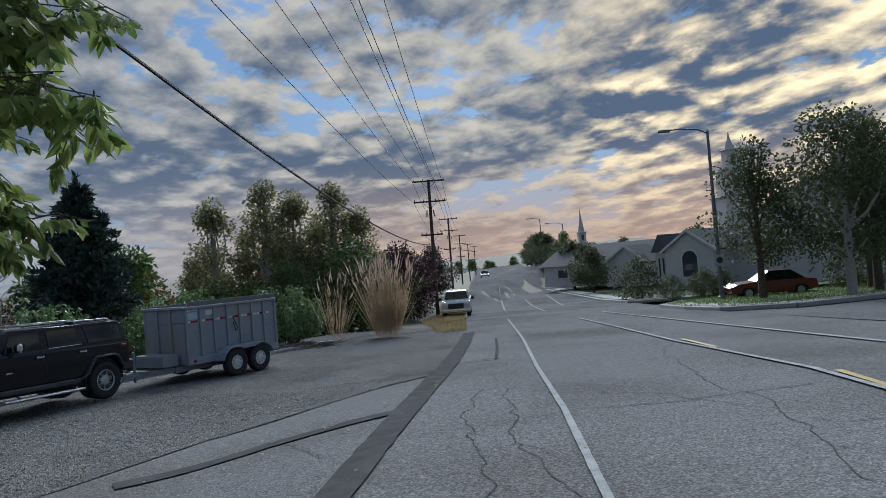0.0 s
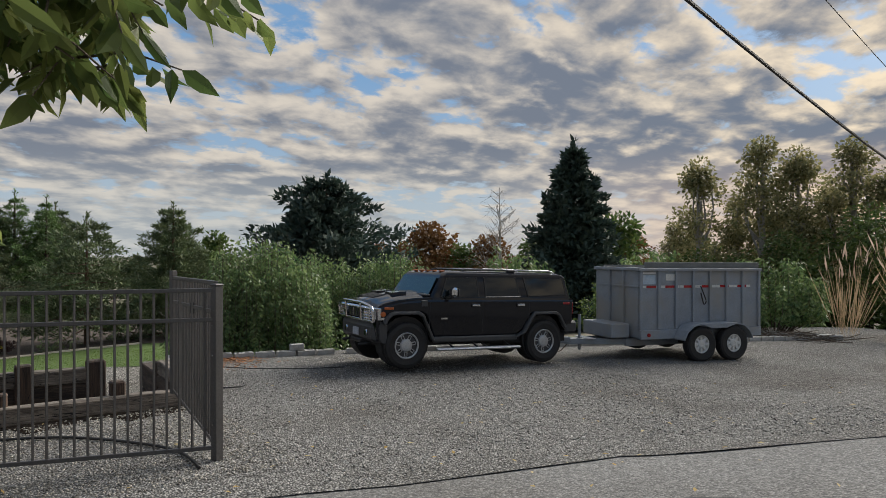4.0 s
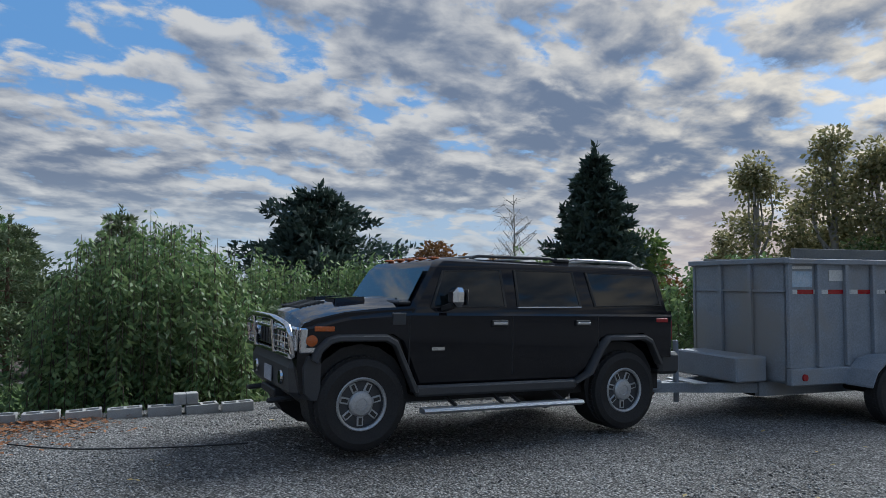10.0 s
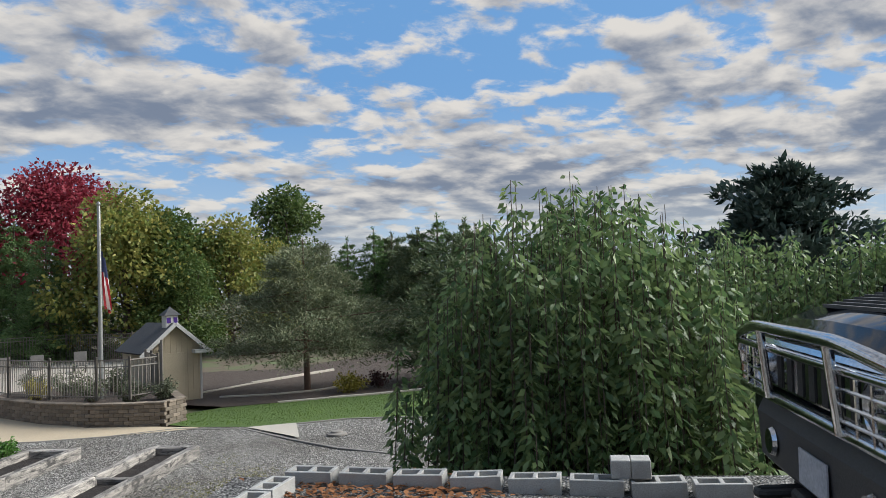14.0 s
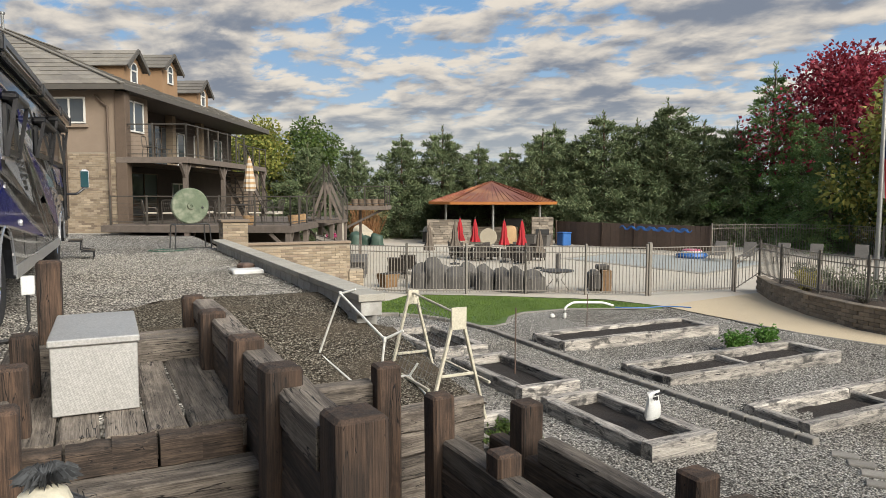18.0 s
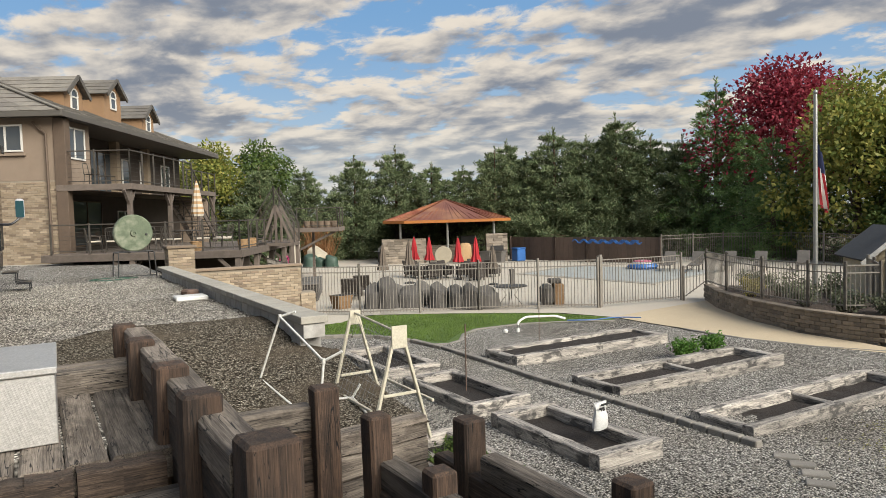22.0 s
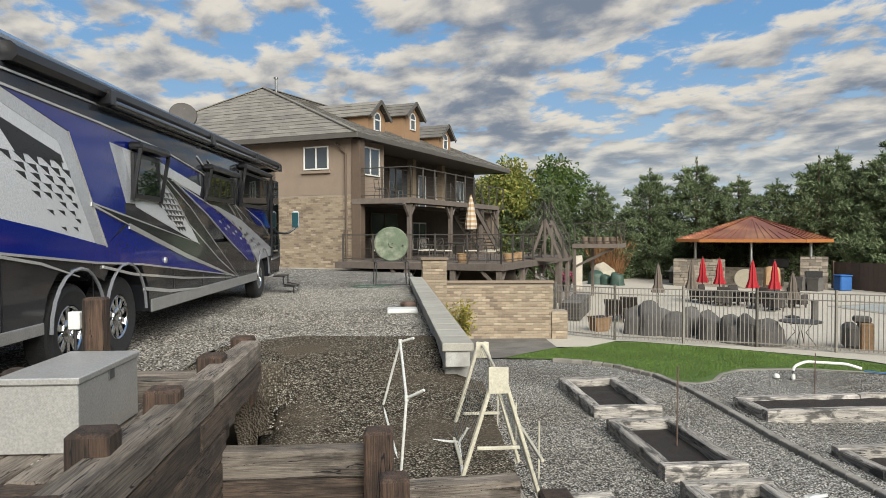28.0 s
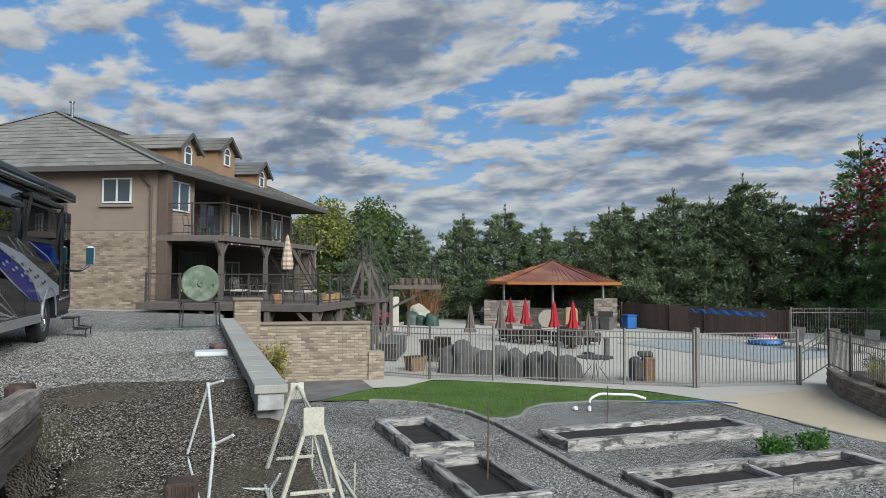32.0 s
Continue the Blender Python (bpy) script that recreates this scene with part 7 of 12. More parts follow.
def big_suv():
    ob = thing("black_suv", "large boxy black off-road vehicle with chrome brush guard", "car", pose(-10.06, 18.24, -1.005, 1.9, 0, 153.5))
    W = 1.0
    # lower body with angular wheel openings
    prof = [(2.2, 0.78), (2.16, 0.55), (2.06, 0.55), (2.02, 0.86), (1.92, 1.0), (1.84, 1.03), (1.34, 1.03), (1.24, 0.97), (1.05, 0.5), (-0.9, 0.5), (-1.08, 0.7), (-1.26, 0.98), (-1.34, 1.02), (-1.84, 1.02), (-1.94, 0.95), (-2.1, 0.66), (-2.26, 0.66), (-2.3, 0.8), (-2.3, 1.34), (1.1, 1.34), (1.75, 1.29), (2.14, 1.2), (2.2, 1.12)]
    part("body", Geo().prism(prof, -W + 0.03, W - 0.03, axis="x"), M_CARBLACK, ob, "glossy black body")
    skin = [(1.02, 0.6), (-0.86, 0.6), (-1.02, 0.72), (-1.22, 1.04), (-1.34, 1.1), (-1.86, 1.1), (-2.0, 1.0), (-2.12, 0.8), (-2.28, 0.8), (-2.29, 1.3), (1.12, 1.3), (1.74, 1.255), (2.15, 1.16), (2.16, 0.98), (2.06, 0.98), (1.96, 1.06), (1.86, 1.11), (1.32, 1.11), (1.2, 1.04)]
    for s in (-1, 1):
        mid = [(y * 0.995, z) for y, z in skin]
        side = Geo()
        for ring0, ring1, x0, x1 in ((skin, mid, W - 0.032, W), ([(y, z) for y, z in mid], [(y * 0.985, 0.95 + (z - 0.95) * 0.93) for y, z in mid], W, W + 0.022)):
            side.loft([[(s * x0, y, z) for y, z in ring0], [(s * x1, y, z) for y, z in ring1]], caps=x1 > W)
        part("side_panel", side, M_CARBLACK, ob)
    part("floor_pan", Geo().box(-0.85, -2.2, 0.42, 0.85, 2.05, 0.6), M_TYRE, ob)
    hood = Geo().loft([[(x, y, z) for x, z in ((-0.985, zz - 0.1), (-0.94, zz - 0.035), (-0.8, zz), (-0.62, zz + 0.012), (-0.52, zz + 0.045), (0.0, zz + 0.055), (0.52, zz + 0.045), (0.62, zz + 0.012), (0.8, zz), (0.94, zz - 0.035), (0.985, zz - 0.1))] for y, zz in ((1.08, 1.395), (1.4, 1.375), (1.75, 1.335), (2.02, 1.275), (2.15, 1.225), (2.2, 1.14))])
    h = part("hood", hood, M_CARBLACK, ob, "glossy black hood", smooth=28)
    for x in (-0.36, 0.36):
        part("vent_scoop", Geo().loft([[(x - 0.19, 1.72, 1.36), (x + 0.19, 1.72, 1.36), (x + 0.17, 1.72, 1.425), (x - 0.17, 1.72, 1.425)], [(x - 0.2, 1.42, 1.40), (x + 0.2, 1.42, 1.40), (x + 0.18, 1.42, 1.445), (x - 0.18, 1.42, 1.445)]]), M_CARBLACK, h)
        part("scoop_mouth", Geo().box(x - 0.15, 1.721, 1.375, x + 0.15, 1.726, 1.415), M_TYRE, h)
    for i in range(6):
        part("louvre", Geo().beam((-0.4, 1.8 + 0.045 * i, 1.382 - 0.0105 * i), (0.4, 1.8 + 0.045 * i, 1.382 - 0.0105 * i), 0.026, 0.016), M_TRIMGREY, h)
    for x in (-0.74, 0.74):
        part("cowl_vent", Geo().box(x - 0.17, 1.06, 1.375, x + 0.17, 1.2, 1.415, c=0.015), M_TRIMGREY, ob)
    # cabin with upright glass and rounded roof edges
    def ring(z, yf, yr, w, k=0.05):
        return [(-w, yf - k, z), (-w + k, yf, z), (w - k, yf, z), (w, yf - k, z), (w, yr + k, z), (w - k, yr, z), (-w + k, yr, z), (-w, yr + k, z)]
    part("cabin", Geo().loft([ring(1.28, 1.1, -2.27, 0.985), ring(1.36, 1.08, -2.26, 0.975), ring(1.76, 0.84, -2.17, 0.905), ring(1.825, 0.78, -2.12, 0.87, 0.08), ring(1.86, 0.66, -2.02, 0.79, 0.1), ring(1.87, 0.5, -1.8, 0.6, 0.1)]), M_CARBLACK, ob, "glossy black cabin", smooth=24)
    part("windscreen", Geo().add([(-0.86, 1.075, 1.395), (0.86, 1.075, 1.395), (0.80, 0.865, 1.745), (-0.80, 0.865, 1.745)], [(0, 1, 2, 3)], pose(0, 0.012, 0.006)), M_SCREEN, ob, "slightly tinted windscreen")
    part("windscreen_surround", Geo().beam((-0.87, 1.09, 1.378), (0.87, 1.09, 1.378), 0.03, 0.03), M_BLACK, ob)
    for s in (-1, 1):
        wx = lambda z: s * (0.979 - (z - 1.36) * 0.172)
        for pts2, wide in (([(0.86, 1.36), (0.02, 1.37), (0.06, 1.745), (0.72, 1.72)], 0.022), ([(-0.15, 1.375), (-0.95, 1.385), (-0.87, 1.755), (-0.13, 1.75)], 0.022), ([(-1.17, 1.385), (-2.12, 1.41), (-2.05, 1.75), (-1.08, 1.755)], 0.012)):
            pts = [(wx(z), y, z) for y, z in pts2]
            fr = Geo().loft([[(p[0] + s * o, p[1] + (q[0] - p[1]) * k, p[2] + (q[1] - p[2]) * k) for p, q in zip(pts, [(sum(a[0] for a in pts2) / 4, sum(a[1] for a in pts2) / 4)] * 4)] for o, k in ((-0.02, -0.05), (0.006, -0.05), (0.006, wide), (-0.004, wide))], caps=False)
            win = part("window", fr, M_BLACK, ob, "thin black window seal")
            part("pane", Geo().add([(p[0] + s * 0.001, p[1], p[2]) for p in pts], [(0, 1, 2, 3)]), M_CARGLASS, win)
        part("window_trim", Geo().tube([(wx(1.355) + s * 0.006, -0.13, 1.362), (wx(1.37) + s * 0.006, -0.96, 1.372)], 0.008, 6), M_CHROME, ob)
        for y in (1.12, -0.05, -1.17):
            part("door_seam", Geo().box(s * (W + 0.021) - 0.003, y - 0.006, 0.68, s * (W + 0.021) + 0.003, y + 0.006, 1.27), M_TYRE, ob)
        for y in (0.11, -0.95):
            x0, x1 = sorted((s * (W + 0.018), s * (W + 0.045)))
            hd = part("door_handle", Geo().box(x0, y - 0.1, 1.165, x1, y + 0.1, 1.235, c=0.01), M_BLACK, ob, "black door handle with chrome grip")
            x0, x1 = sorted((s * (W + 0.044), s * (W + 0.052)))
            part("grip", Geo().box(x0, y - 0.085, 1.185, x1, y + 0.085, 1.215, c=0.003), M_CHROME, hd)
        m = part("mirror", Geo().box(s * 1.17 - 0.1, 0.62, 1.37, s * 1.17 + 0.1, 0.76, 1.555, c=0.045), M_CHROME, ob, "chrome door mirror")
        part("mirror_back", Geo().box(s * 1.17 - 0.085, 0.605, 1.385, s * 1.17 + 0.085, 0.622, 1.54, c=0.008), M_BLACK, m)
        part("mirror_arm", Geo().beam((s * 0.97, 0.74, 1.34), (s * 1.12, 0.7, 1.38), 0.07, 0.06, 0.01), M_BLACK, m)
        # flares
        for pts in ([(2.06, 0.86), (2.02, 0.97), (1.93, 1.05), (1.84, 1.075), (1.36, 1.075), (1.26, 1.02), (1.03, 0.54)], [(-0.82, 0.56), (-1.03, 0.66), (-1.2, 0.94), (-1.3, 1.045), (-1.82, 1.05), (-1.93, 1.0), (-2.08, 0.74)]):
            yc, zc = (pts[0][0] + pts[-1][0]) / 2, 0.5
            rings = []
            for y0, z0 in pts:
                d = Vector((y0 - yc, z0 - zc)).normalized()
                rings.append([(s * (W + x), y0 + d.x * k, z0 + d.y * k) for x, k in ((-0.015, -0.045), (0.055, -0.05), (0.078, -0.034), (0.074, 0.0), (0.045, 0.022), (-0.015, 0.03))])
            part("wheel_flare", Geo().loft(rings), M_TRIMDARK, ob, "dark grey wheel arch flare", smooth=40)
        part("rocker", Geo().beam((s * (W + 0.012), 1.05, 0.545), (s * (W + 0.012), -0.86, 0.545), 0.09, 0.11, 0.025), M_TRIMDARK, ob)
        st = part("side_step", Geo().loft([[(s * (1.09 + dx), y, 0.365 + dz) for dx, dz in ((-0.06, -0.025), (0.05, -0.025), (0.075, 0.0), (0.05, 0.025), (-0.06, 0.025))] for y in (1.0, 0.92, -0.8, -0.88)]), M_ALLOYG, ob, "chrome side step", smooth=40)
        for y in (0.62, 0.08, -0.12, -0.66):
            part("step_bracket", Geo().beam((s * 0.9, y + 0.08, 0.5), (s * 1.07, y, 0.392), 0.03, 0.03), M_BLACK, st)
        part("side_marker", Geo().box(min(s * 1.0, s * 1.028), 1.87, 1.125, max(s * 1.0, s * 1.028), 2.06, 1.17, c=0.006), M_AMBER, ob, "amber side marker")
        part("rear_marker", Geo().box(min(s * 1.0, s * 1.028), -2.2, 1.21, max(s * 1.0, s * 1.028), -2.02, 1.26, c=0.006), M_REDLENS, ob)
        part("emblem", Geo().box(min(s * 1.018, s * 1.03), 0.74, 0.935, max(s * 1.018, s * 1.03), 0.88, 0.965), M_CHROME, ob, "small chrome badge")
        part("fender_vent", Geo().box(min(s * 0.99, s * 1.026), 1.16, 1.18, max(s * 0.99, s * 1.026), 1.3, 1.3, c=0.008), M_TRIMGREY, ob)
        for y in (1.58, -1.56):
            suv_wheel(ob, s * 0.88, y, 0.445, s)
            part("wheel_well", Geo().lathe([(0.5, -0.2), (0.5, 0.1), (0.01, 0.1)], pose(s * 0.72, y, 0.5), 16, "x"), M_TYRE, ob)
        part("headlight", Geo().lathe([(0.115, 0), (0.115, 0.03), (0.1, 0.035), (0.09, 0.02), (0.05, 0.012), (0.01, 0.012)], pose(s * 0.66, 2.225, 1.03), 20, "y"), M_CHROME, ob, "round headlight behind the guard", smooth=40)
        part("lamp_surround", Geo().box(min(s * 0.96, s * 1.014), 1.97, 0.925, max(s * 0.96, s * 1.014), 2.19, 1.155, c=0.012), M_CHROME, ob, "chrome lamp surround wrapping the corner")
        part("turn_lamp", Geo().lathe([(0.055, 0), (0.05, 0.012), (0.01, 0.018)], pose(s * 1.016, 2.08, 1.04, 0, 0, 0 if s > 0 else 180), 16, "x"), M_AMBER, ob, "amber turn lamp", smooth=50)
        part("roof_rail", bent([(s * 0.7, 0.3, 1.86), (s * 0.7, 0.22, 1.9), (s * 0.7, -0.75, 1.91), (s * 0.7, -0.85, 1.87)], 0.017), M_TRIMGREY, ob, "dark roof rail", smooth=40)
        part("roof_rail", bent([(s * 0.7, -0.95, 1.87), (s * 0.7, -1.03, 1.908), (s * 0.7, -1.9, 1.905), (s * 0.7, -2.0, 1.85)], 0.017), M_ALLOYG, ob, "grey roof rail", smooth=40)
        part("rail_foot", Geo().box(s * 0.7 - 0.05, -0.98, 1.86, s * 0.7 + 0.05, -0.78, 1.92, c=0.02), M_BLACK, ob)
    # front
    gr = part("grille", Geo().box(-0.97, 2.17, 0.93, 0.97, 2.225, 1.16, c=0.02), M_CHROME, ob, "chrome slotted grille")
    for i in range(7):
        part("slot", Geo().box(-0.42 + 0.14 * i - 0.032, 2.226, 0.95, -0.42 + 0.14 * i + 0.032, 2.231, 1.14), M_BLACK, gr)
    part("front_bumper", Geo().loft([[(-0.99, y0, z0), (0.99, y0, z0), (0.99, y1, z0), (0.8, y2, z0), (-0.8, y2, z0), (-0.99, y1, z0)] for z0, y0, y1, y2 in ((0.5, 1.98, 2.06, 2.16), (0.56, 1.98, 2.12, 2.22), (0.78, 1.98, 2.14, 2.235), (0.9, 1.98, 2.1, 2.18))]), M_TRIMDARK, ob, "dark front bumper")
    part("number_plate", Geo().box(-0.16, 2.236, 0.58, 0.16, 2.243, 0.73), M_PLATE, ob)
    part("winch_bar", Geo().box(-0.3, 2.12, 0.44, 0.3, 2.24, 0.52, c=0.015), M_BLACK, ob)
    for s in (-1, 1):
        part("tow_hook", bent([(s * 0.45, 2.1, 0.46), (s * 0.45, 2.33, 0.44), (s * 0.52, 2.33, 0.44), (s * 0.52, 2.1, 0.46)], 0.022), M_BLACK, ob)
        part("fog_lamp", Geo().lathe([(0.07, 0), (0.06, 0.02), (0.01, 0.02)], pose(s * 0.55, 2.236, 0.67), 14, "y"), M_CHROME, ob)
    bg = part("brush_guard", bent([(-0.9, 2.2, 0.9), (-0.95, 2.235, 0.9), (-0.95, 2.275, 1.17), (-0.5, 2.315, 1.235), (0.5, 2.315, 1.235), (0.95, 2.275, 1.17), (0.95, 2.235, 0.9), (0.9, 2.2, 0.9)], 0.028, 10), M_CHROME, ob, "chrome tubular brush guard", smooth=40)
    for a, b, r in (((-0.95, 2.255, 0.9), (0.95, 2.255, 0.9), 0.026), ((-0.95, 2.280, 1.13), (0.95, 2.280, 1.13), 0.018), ((-0.42, 2.280, 0.9), (-0.42, 2.315, 1.23), 0.02), ((0.42, 2.280, 0.9), (0.42, 2.315, 1.23), 0.02)):
        part("bar", Geo().tube([a, b], r, 10), M_CHROME, bg, smooth=40)
    for s in (-1, 1):
        for k in range(3):
            z = 0.955 + 0.055 * k
            part("bar", Geo().tube([(s * 0.42, 2.280, z), (s * 0.94, 2.265, z)], 0.008, 6), M_CHROME, bg)
        for k in range(3):
            x = s * (0.55 + 0.13 * k)
            part("bar", Geo().tube([(x, 2.270, 0.9), (x, 2.275, 1.13)], 0.008, 6), M_CHROME, bg)
    # roof, rear
    for x in (-0.62, -0.3, 0.0, 0.3, 0.62):
        part("roof_marker", Geo().box(x - 0.05, 0.64, 1.85, x + 0.05, 0.74, 1.876, c=0.01), M_AMBER, ob, "amber roof marker lamp")
    for y in (0.1, -0.6, -1.5):
        part("roof_crossbar", Geo().beam((-0.7, y, 1.91), (0.7, y, 1.91), 0.06, 0.02, 0.006), M_ALLOYG, ob)
    part("rear_bumper", Geo().box(-1.0, -2.42, 0.6, 1.0, -2.1, 0.86, c=0.04), M_TRIMDARK, ob, "dark grey rear bumper")
    sp = thing("spare_wheel", "", "")
    sp.parent = ob
    sp.matrix_local = pose(0.1, -2.42, 1.15, 0, 0, 90)
    part("tyre", Geo().lathe([(0.2, -0.13), (0.42, -0.14), (0.44, -0.07), (0.44, 0.07), (0.42, 0.14), (0.2, 0.13)], n=28, axis="x"), M_TYRE, sp, smooth=40)
    for s in (-1, 1):
        part("tail_lamp", Geo().box(s * 0.9 - 0.06, -2.33, 1.0, s * 0.9 + 0.06, -2.29, 1.25, c=0.008), M_REDLENS, ob)
    part("wiper", Geo().tube([(0.6, 1.11, 1.405), (0.1, 1.075, 1.425)], 0.012, 5), M_BLACK, ob)
    part("wiper", Geo().tube([(-0.05, 1.11, 1.405), (-0.55, 1.075, 1.425)], 0.012, 5), M_BLACK, ob)


M_ALLOYG = mat("grey_alloy", (0.56, 0.57, 0.58), (0.48, 0.49, 0.50), 5, 0.42, metal=0.55, bump=0.0)
M_TRIMDARK = mat("dark_plastic_trim", (0.040, 0.042, 0.046), (0.052, 0.054, 0.058), 6, 0.5, fine=120, bump=0.1)
big_suv()


def dump_trailer():
    ob = thing("dump_trailer", "grey steel tandem axle dump trailer with ribbed sides", "trailer", pose(-6.83, 23.08, -1.19, 0.6, 0, 145.6))
    W, y0, y1, zb, zt = 0.85, -1.53, 1.79, 0.5, 2.06
    for s in (-1, 1):
        a, b = sorted((s * W, s * (W - 0.03)))
        side = part("side_wall", Geo().box(a, y0, zb, b, y1, zt), M_PRIMER, ob)
        for i in range(8):
            y = y0 + 0.03 + (y1 - y0 - 0.06) * i / 7
            p, q = sorted((s * W, s * (W + 0.055)))
            part("rib", Geo().box(p, y - 0.032, zb + 0.2, q, y + 0.032, zt - 0.06, c=0.006), M_PRIMER, side)
        p, q = sorted((s * (W - 0.04), s * (W + 0.075)))
        part("top_rail", Geo().box(p, y0 - 0.02, zt - 0.07, q, y1 + 0.02, zt, c=0.01), M_PRIMER, ob)
        part("top_board", Geo().box(s * (W - 0.03) - 0.025, y0, zt + 0.002, s * (W - 0.03) + 0.025, y1 - 0.15, zt + (0.13 if s < 0 else 0.05), c=0.006), M_TRAILBOARD, ob, "weathered grey side board")
        part("skirt_rail", Geo().box(p, y0, zb - 0.02, q, y1, zb + 0.19, c=0.012), M_PRIMER, ob)
        for i in range(6):
            y = y1 - 0.27 - 0.5 * i
            xx = sorted((s * (W + 0.002), s * (W + 0.006)))
            for m, ya, yb in ((M_REDLENS, -0.17, 0.09), (M_WHITEP, 0.09, 0.2), (M_WHITEP, -0.29, -0.17)):
                part("reflector", Geo().box(xx[0], y + ya, 1.615, xx[1], y + yb, 1.67), m, side, "red and white reflective tape")
        xx = sorted((s * (W + 0.002), s * (W + 0.008)))
        part("sticker", Geo().box(xx[0], y1 - 0.42, 1.7, xx[1], y1 - 0.08, 1.9), mat("blue_white_sticker", (0.30, 0.45, 0.60), (0.6, 0.65, 0.7), 7, 0.5), side)
        part("sticker", Geo().box(xx[0], y1 - 0.95, 1.78, xx[1], y1 - 0.7, 1.92), M_WHITEP, side)
        part("sticker_bar", Geo().box(xx[0], y1 - 0.42, 1.93, xx[1], y1 - 0.06, 1.965), M_WHITEP, side)
        # fender over both wheels
        pts = [(0.93, 0.5), (0.84, 0.68), (0.68, 0.8), (0.5, 0.84), (-0.5, 0.84), (-0.68, 0.8), (-0.84, 0.68), (-0.93, 0.5)]
        fe = part("fender", Geo().loft([[(s * 0.89, y, z), (s * 1.31, y, z), (s * 1.31, y, z - 0.025), (s * 0.89, y, z - 0.025)] for y, z in pts]), M_PRIMER, ob, "grey steel tandem fender")
        part("fender_skirt", Geo().prism([(0.5, 0.83), (-0.5, 0.83), (-0.2, 0.74), (0.2, 0.74)], min(s * 1.295, s * 1.315), max(s * 1.295, s * 1.315), axis="x"), M_PRIMER, fe)
        for y in (0.44, -0.44):
            wheel_parts(ob, s * 1.17, y, 0.38, 0.385, 0.23, M_WHITEP, s, 8, 0.52)
        part("side_lamp", Geo().lathe([(0.045, 0), (0.04, 0.02), (0.01, 0.02)], pose(s * (W + 0.075), y1 - 0.2, zb + 0.08, 0, 0, 0 if s > 0 else 180), 12, "x"), M_REDLENS, ob)
    fr = part("front_wall", Geo().box(-W, y1 - 0.03, zb, W, y1, zt), M_PRIMER, ob)
    for x in (-0.28, 0.28):
        part("rib", Geo().box(x - 0.03, y1, zb + 0.1, x + 0.03, y1 + 0.05, zt - 0.05, c=0.006), M_PRIMER, fr)
    part("rail", Geo().box(-W - 0.07, y1 - 0.04, zt - 0.06, W + 0.07, y1 + 0.07, zt + 0.01, c=0.01), M_PRIMER, fr)
    part("rail", Geo().box(-W, y1, zt - 0.42, W, y1 + 0.03, zt - 0.39), M_PRIMER, fr)
    part("tailgate", Geo().box(-W, y0, zb, W, y0 + 0.03, zt), M_PRIMER, ob)
    part("bed_floor", Geo().box(-W, y0, zb, W, y1, zb + 0.03), M_PRIMER, ob)
    for x in (-0.45, 0.45):
        part("frame_rail", Geo().box(x - 0.04, y0, 0.3, x + 0.04, y1 + 0.1, 0.48), M_PRIMER, ob)
        part("tongue", Geo().beam((x, y1, 0.4), (0, y1 + 1.35, 0.4), 0.07, 0.12), M_PRIMER, ob)
    part("tool_box", Geo().box(-0.6, y1 + 0.07, 0.5, 0.6, y1 + 0.55, 0.82, c=0.02), M_PRIMER, ob, "grey steel tongue box")
    part("tongue_plate", Geo().box(-0.3, y1 + 0.75, 0.46, 0.3, y1 + 0.95, 0.48, c=0.005), M_WHITEP, ob)
    part("coupler", Geo().box(-0.06, y1 + 1.25, 0.36, 0.06, y1 + 1.55, 0.5, c=0.02), M_PRIMER, ob)
    part("jack", Geo().tube([(0, y1 + 1.0, 0.2), (0, y1 + 1.0, 1.0)], 0.035, 10), M_PRIMER, ob)
    part("chain", bent([(0.1, y1 + 1.2, 0.38), (0.14, y1 + 1.45, 0.12), (0.1, y1 + 1.75, 0.4)], 0.012, 6), M_RUST, ob)
    for y in (0.44, -0.44):
        part("axle", Geo().tube([(-1.1, y, 0.38), (1.1, y, 0.38)], 0.05, 8), M_BLACK, ob)
    part("strap", bent([(-W - 0.07, 0.2, 1.66), (-W - 0.09, 0.05, 1.3), (-W - 0.08, 0.12, 1.22), (-W - 0.08, 0.2, 1.5)], 0.014, 6), M_BLACK, ob, "hanging black strap")


dump_trailer()

# ---- motor coach ----
COACH = GARDEN @ pose(-2.2, 3.3, -1.0, 0, 0, -2.08)
M_CSILVER = mat("silver_coach_paint", (0.50, 0.51, 0.54), (0.46, 0.47, 0.50), 1, 0.18, bump=0.0, coat=0.8)
# one pearl paint twice: darker for the lit rear, lighter for the dim side
M_CWHITE = mat("pearl_coach_paint", (0.46, 0.455, 0.445), (0.43, 0.425, 0.415), 1, 0.18, bump=0.0, coat=1.0)
M_CPANEL = mat("pearl_coach_paint_lifted", (0.70, 0.71, 0.74), (0.66, 0.67, 0.70), 1, 0.2, bump=0.0, coat=0.6)
M_CBLUE = mat("blue_coach_paint", (0.005, 0.016, 0.20), (0.006, 0.019, 0.23), 1, 0.12, bump=0.0, coat=0.4, spec=0.3)
M_CDARK = mat("charcoal_coach_paint", (0.022, 0.024, 0.03), (0.028, 0.03, 0.036), 1, 0.15, bump=0.0, coat=0.4, spec=0.3)
M_CLOW = mat("graphite_coach_paint", (0.020, 0.021, 0.025), (0.025, 0.026, 0.03), 1, 0.2, bump=0.0, coat=0.35, spec=0.3)
M_CBLACK = mat("black_coach_trim", (0.012, 0.012, 0.014), (0.016, 0.016, 0.018), 2, 0.3, bump=0.0)
M_CGREY = mat("grey_coach_paint", (0.21, 0.215, 0.23), (0.19, 0.195, 0.21), 1, 0.18, bump=0.0, coat=1.0)


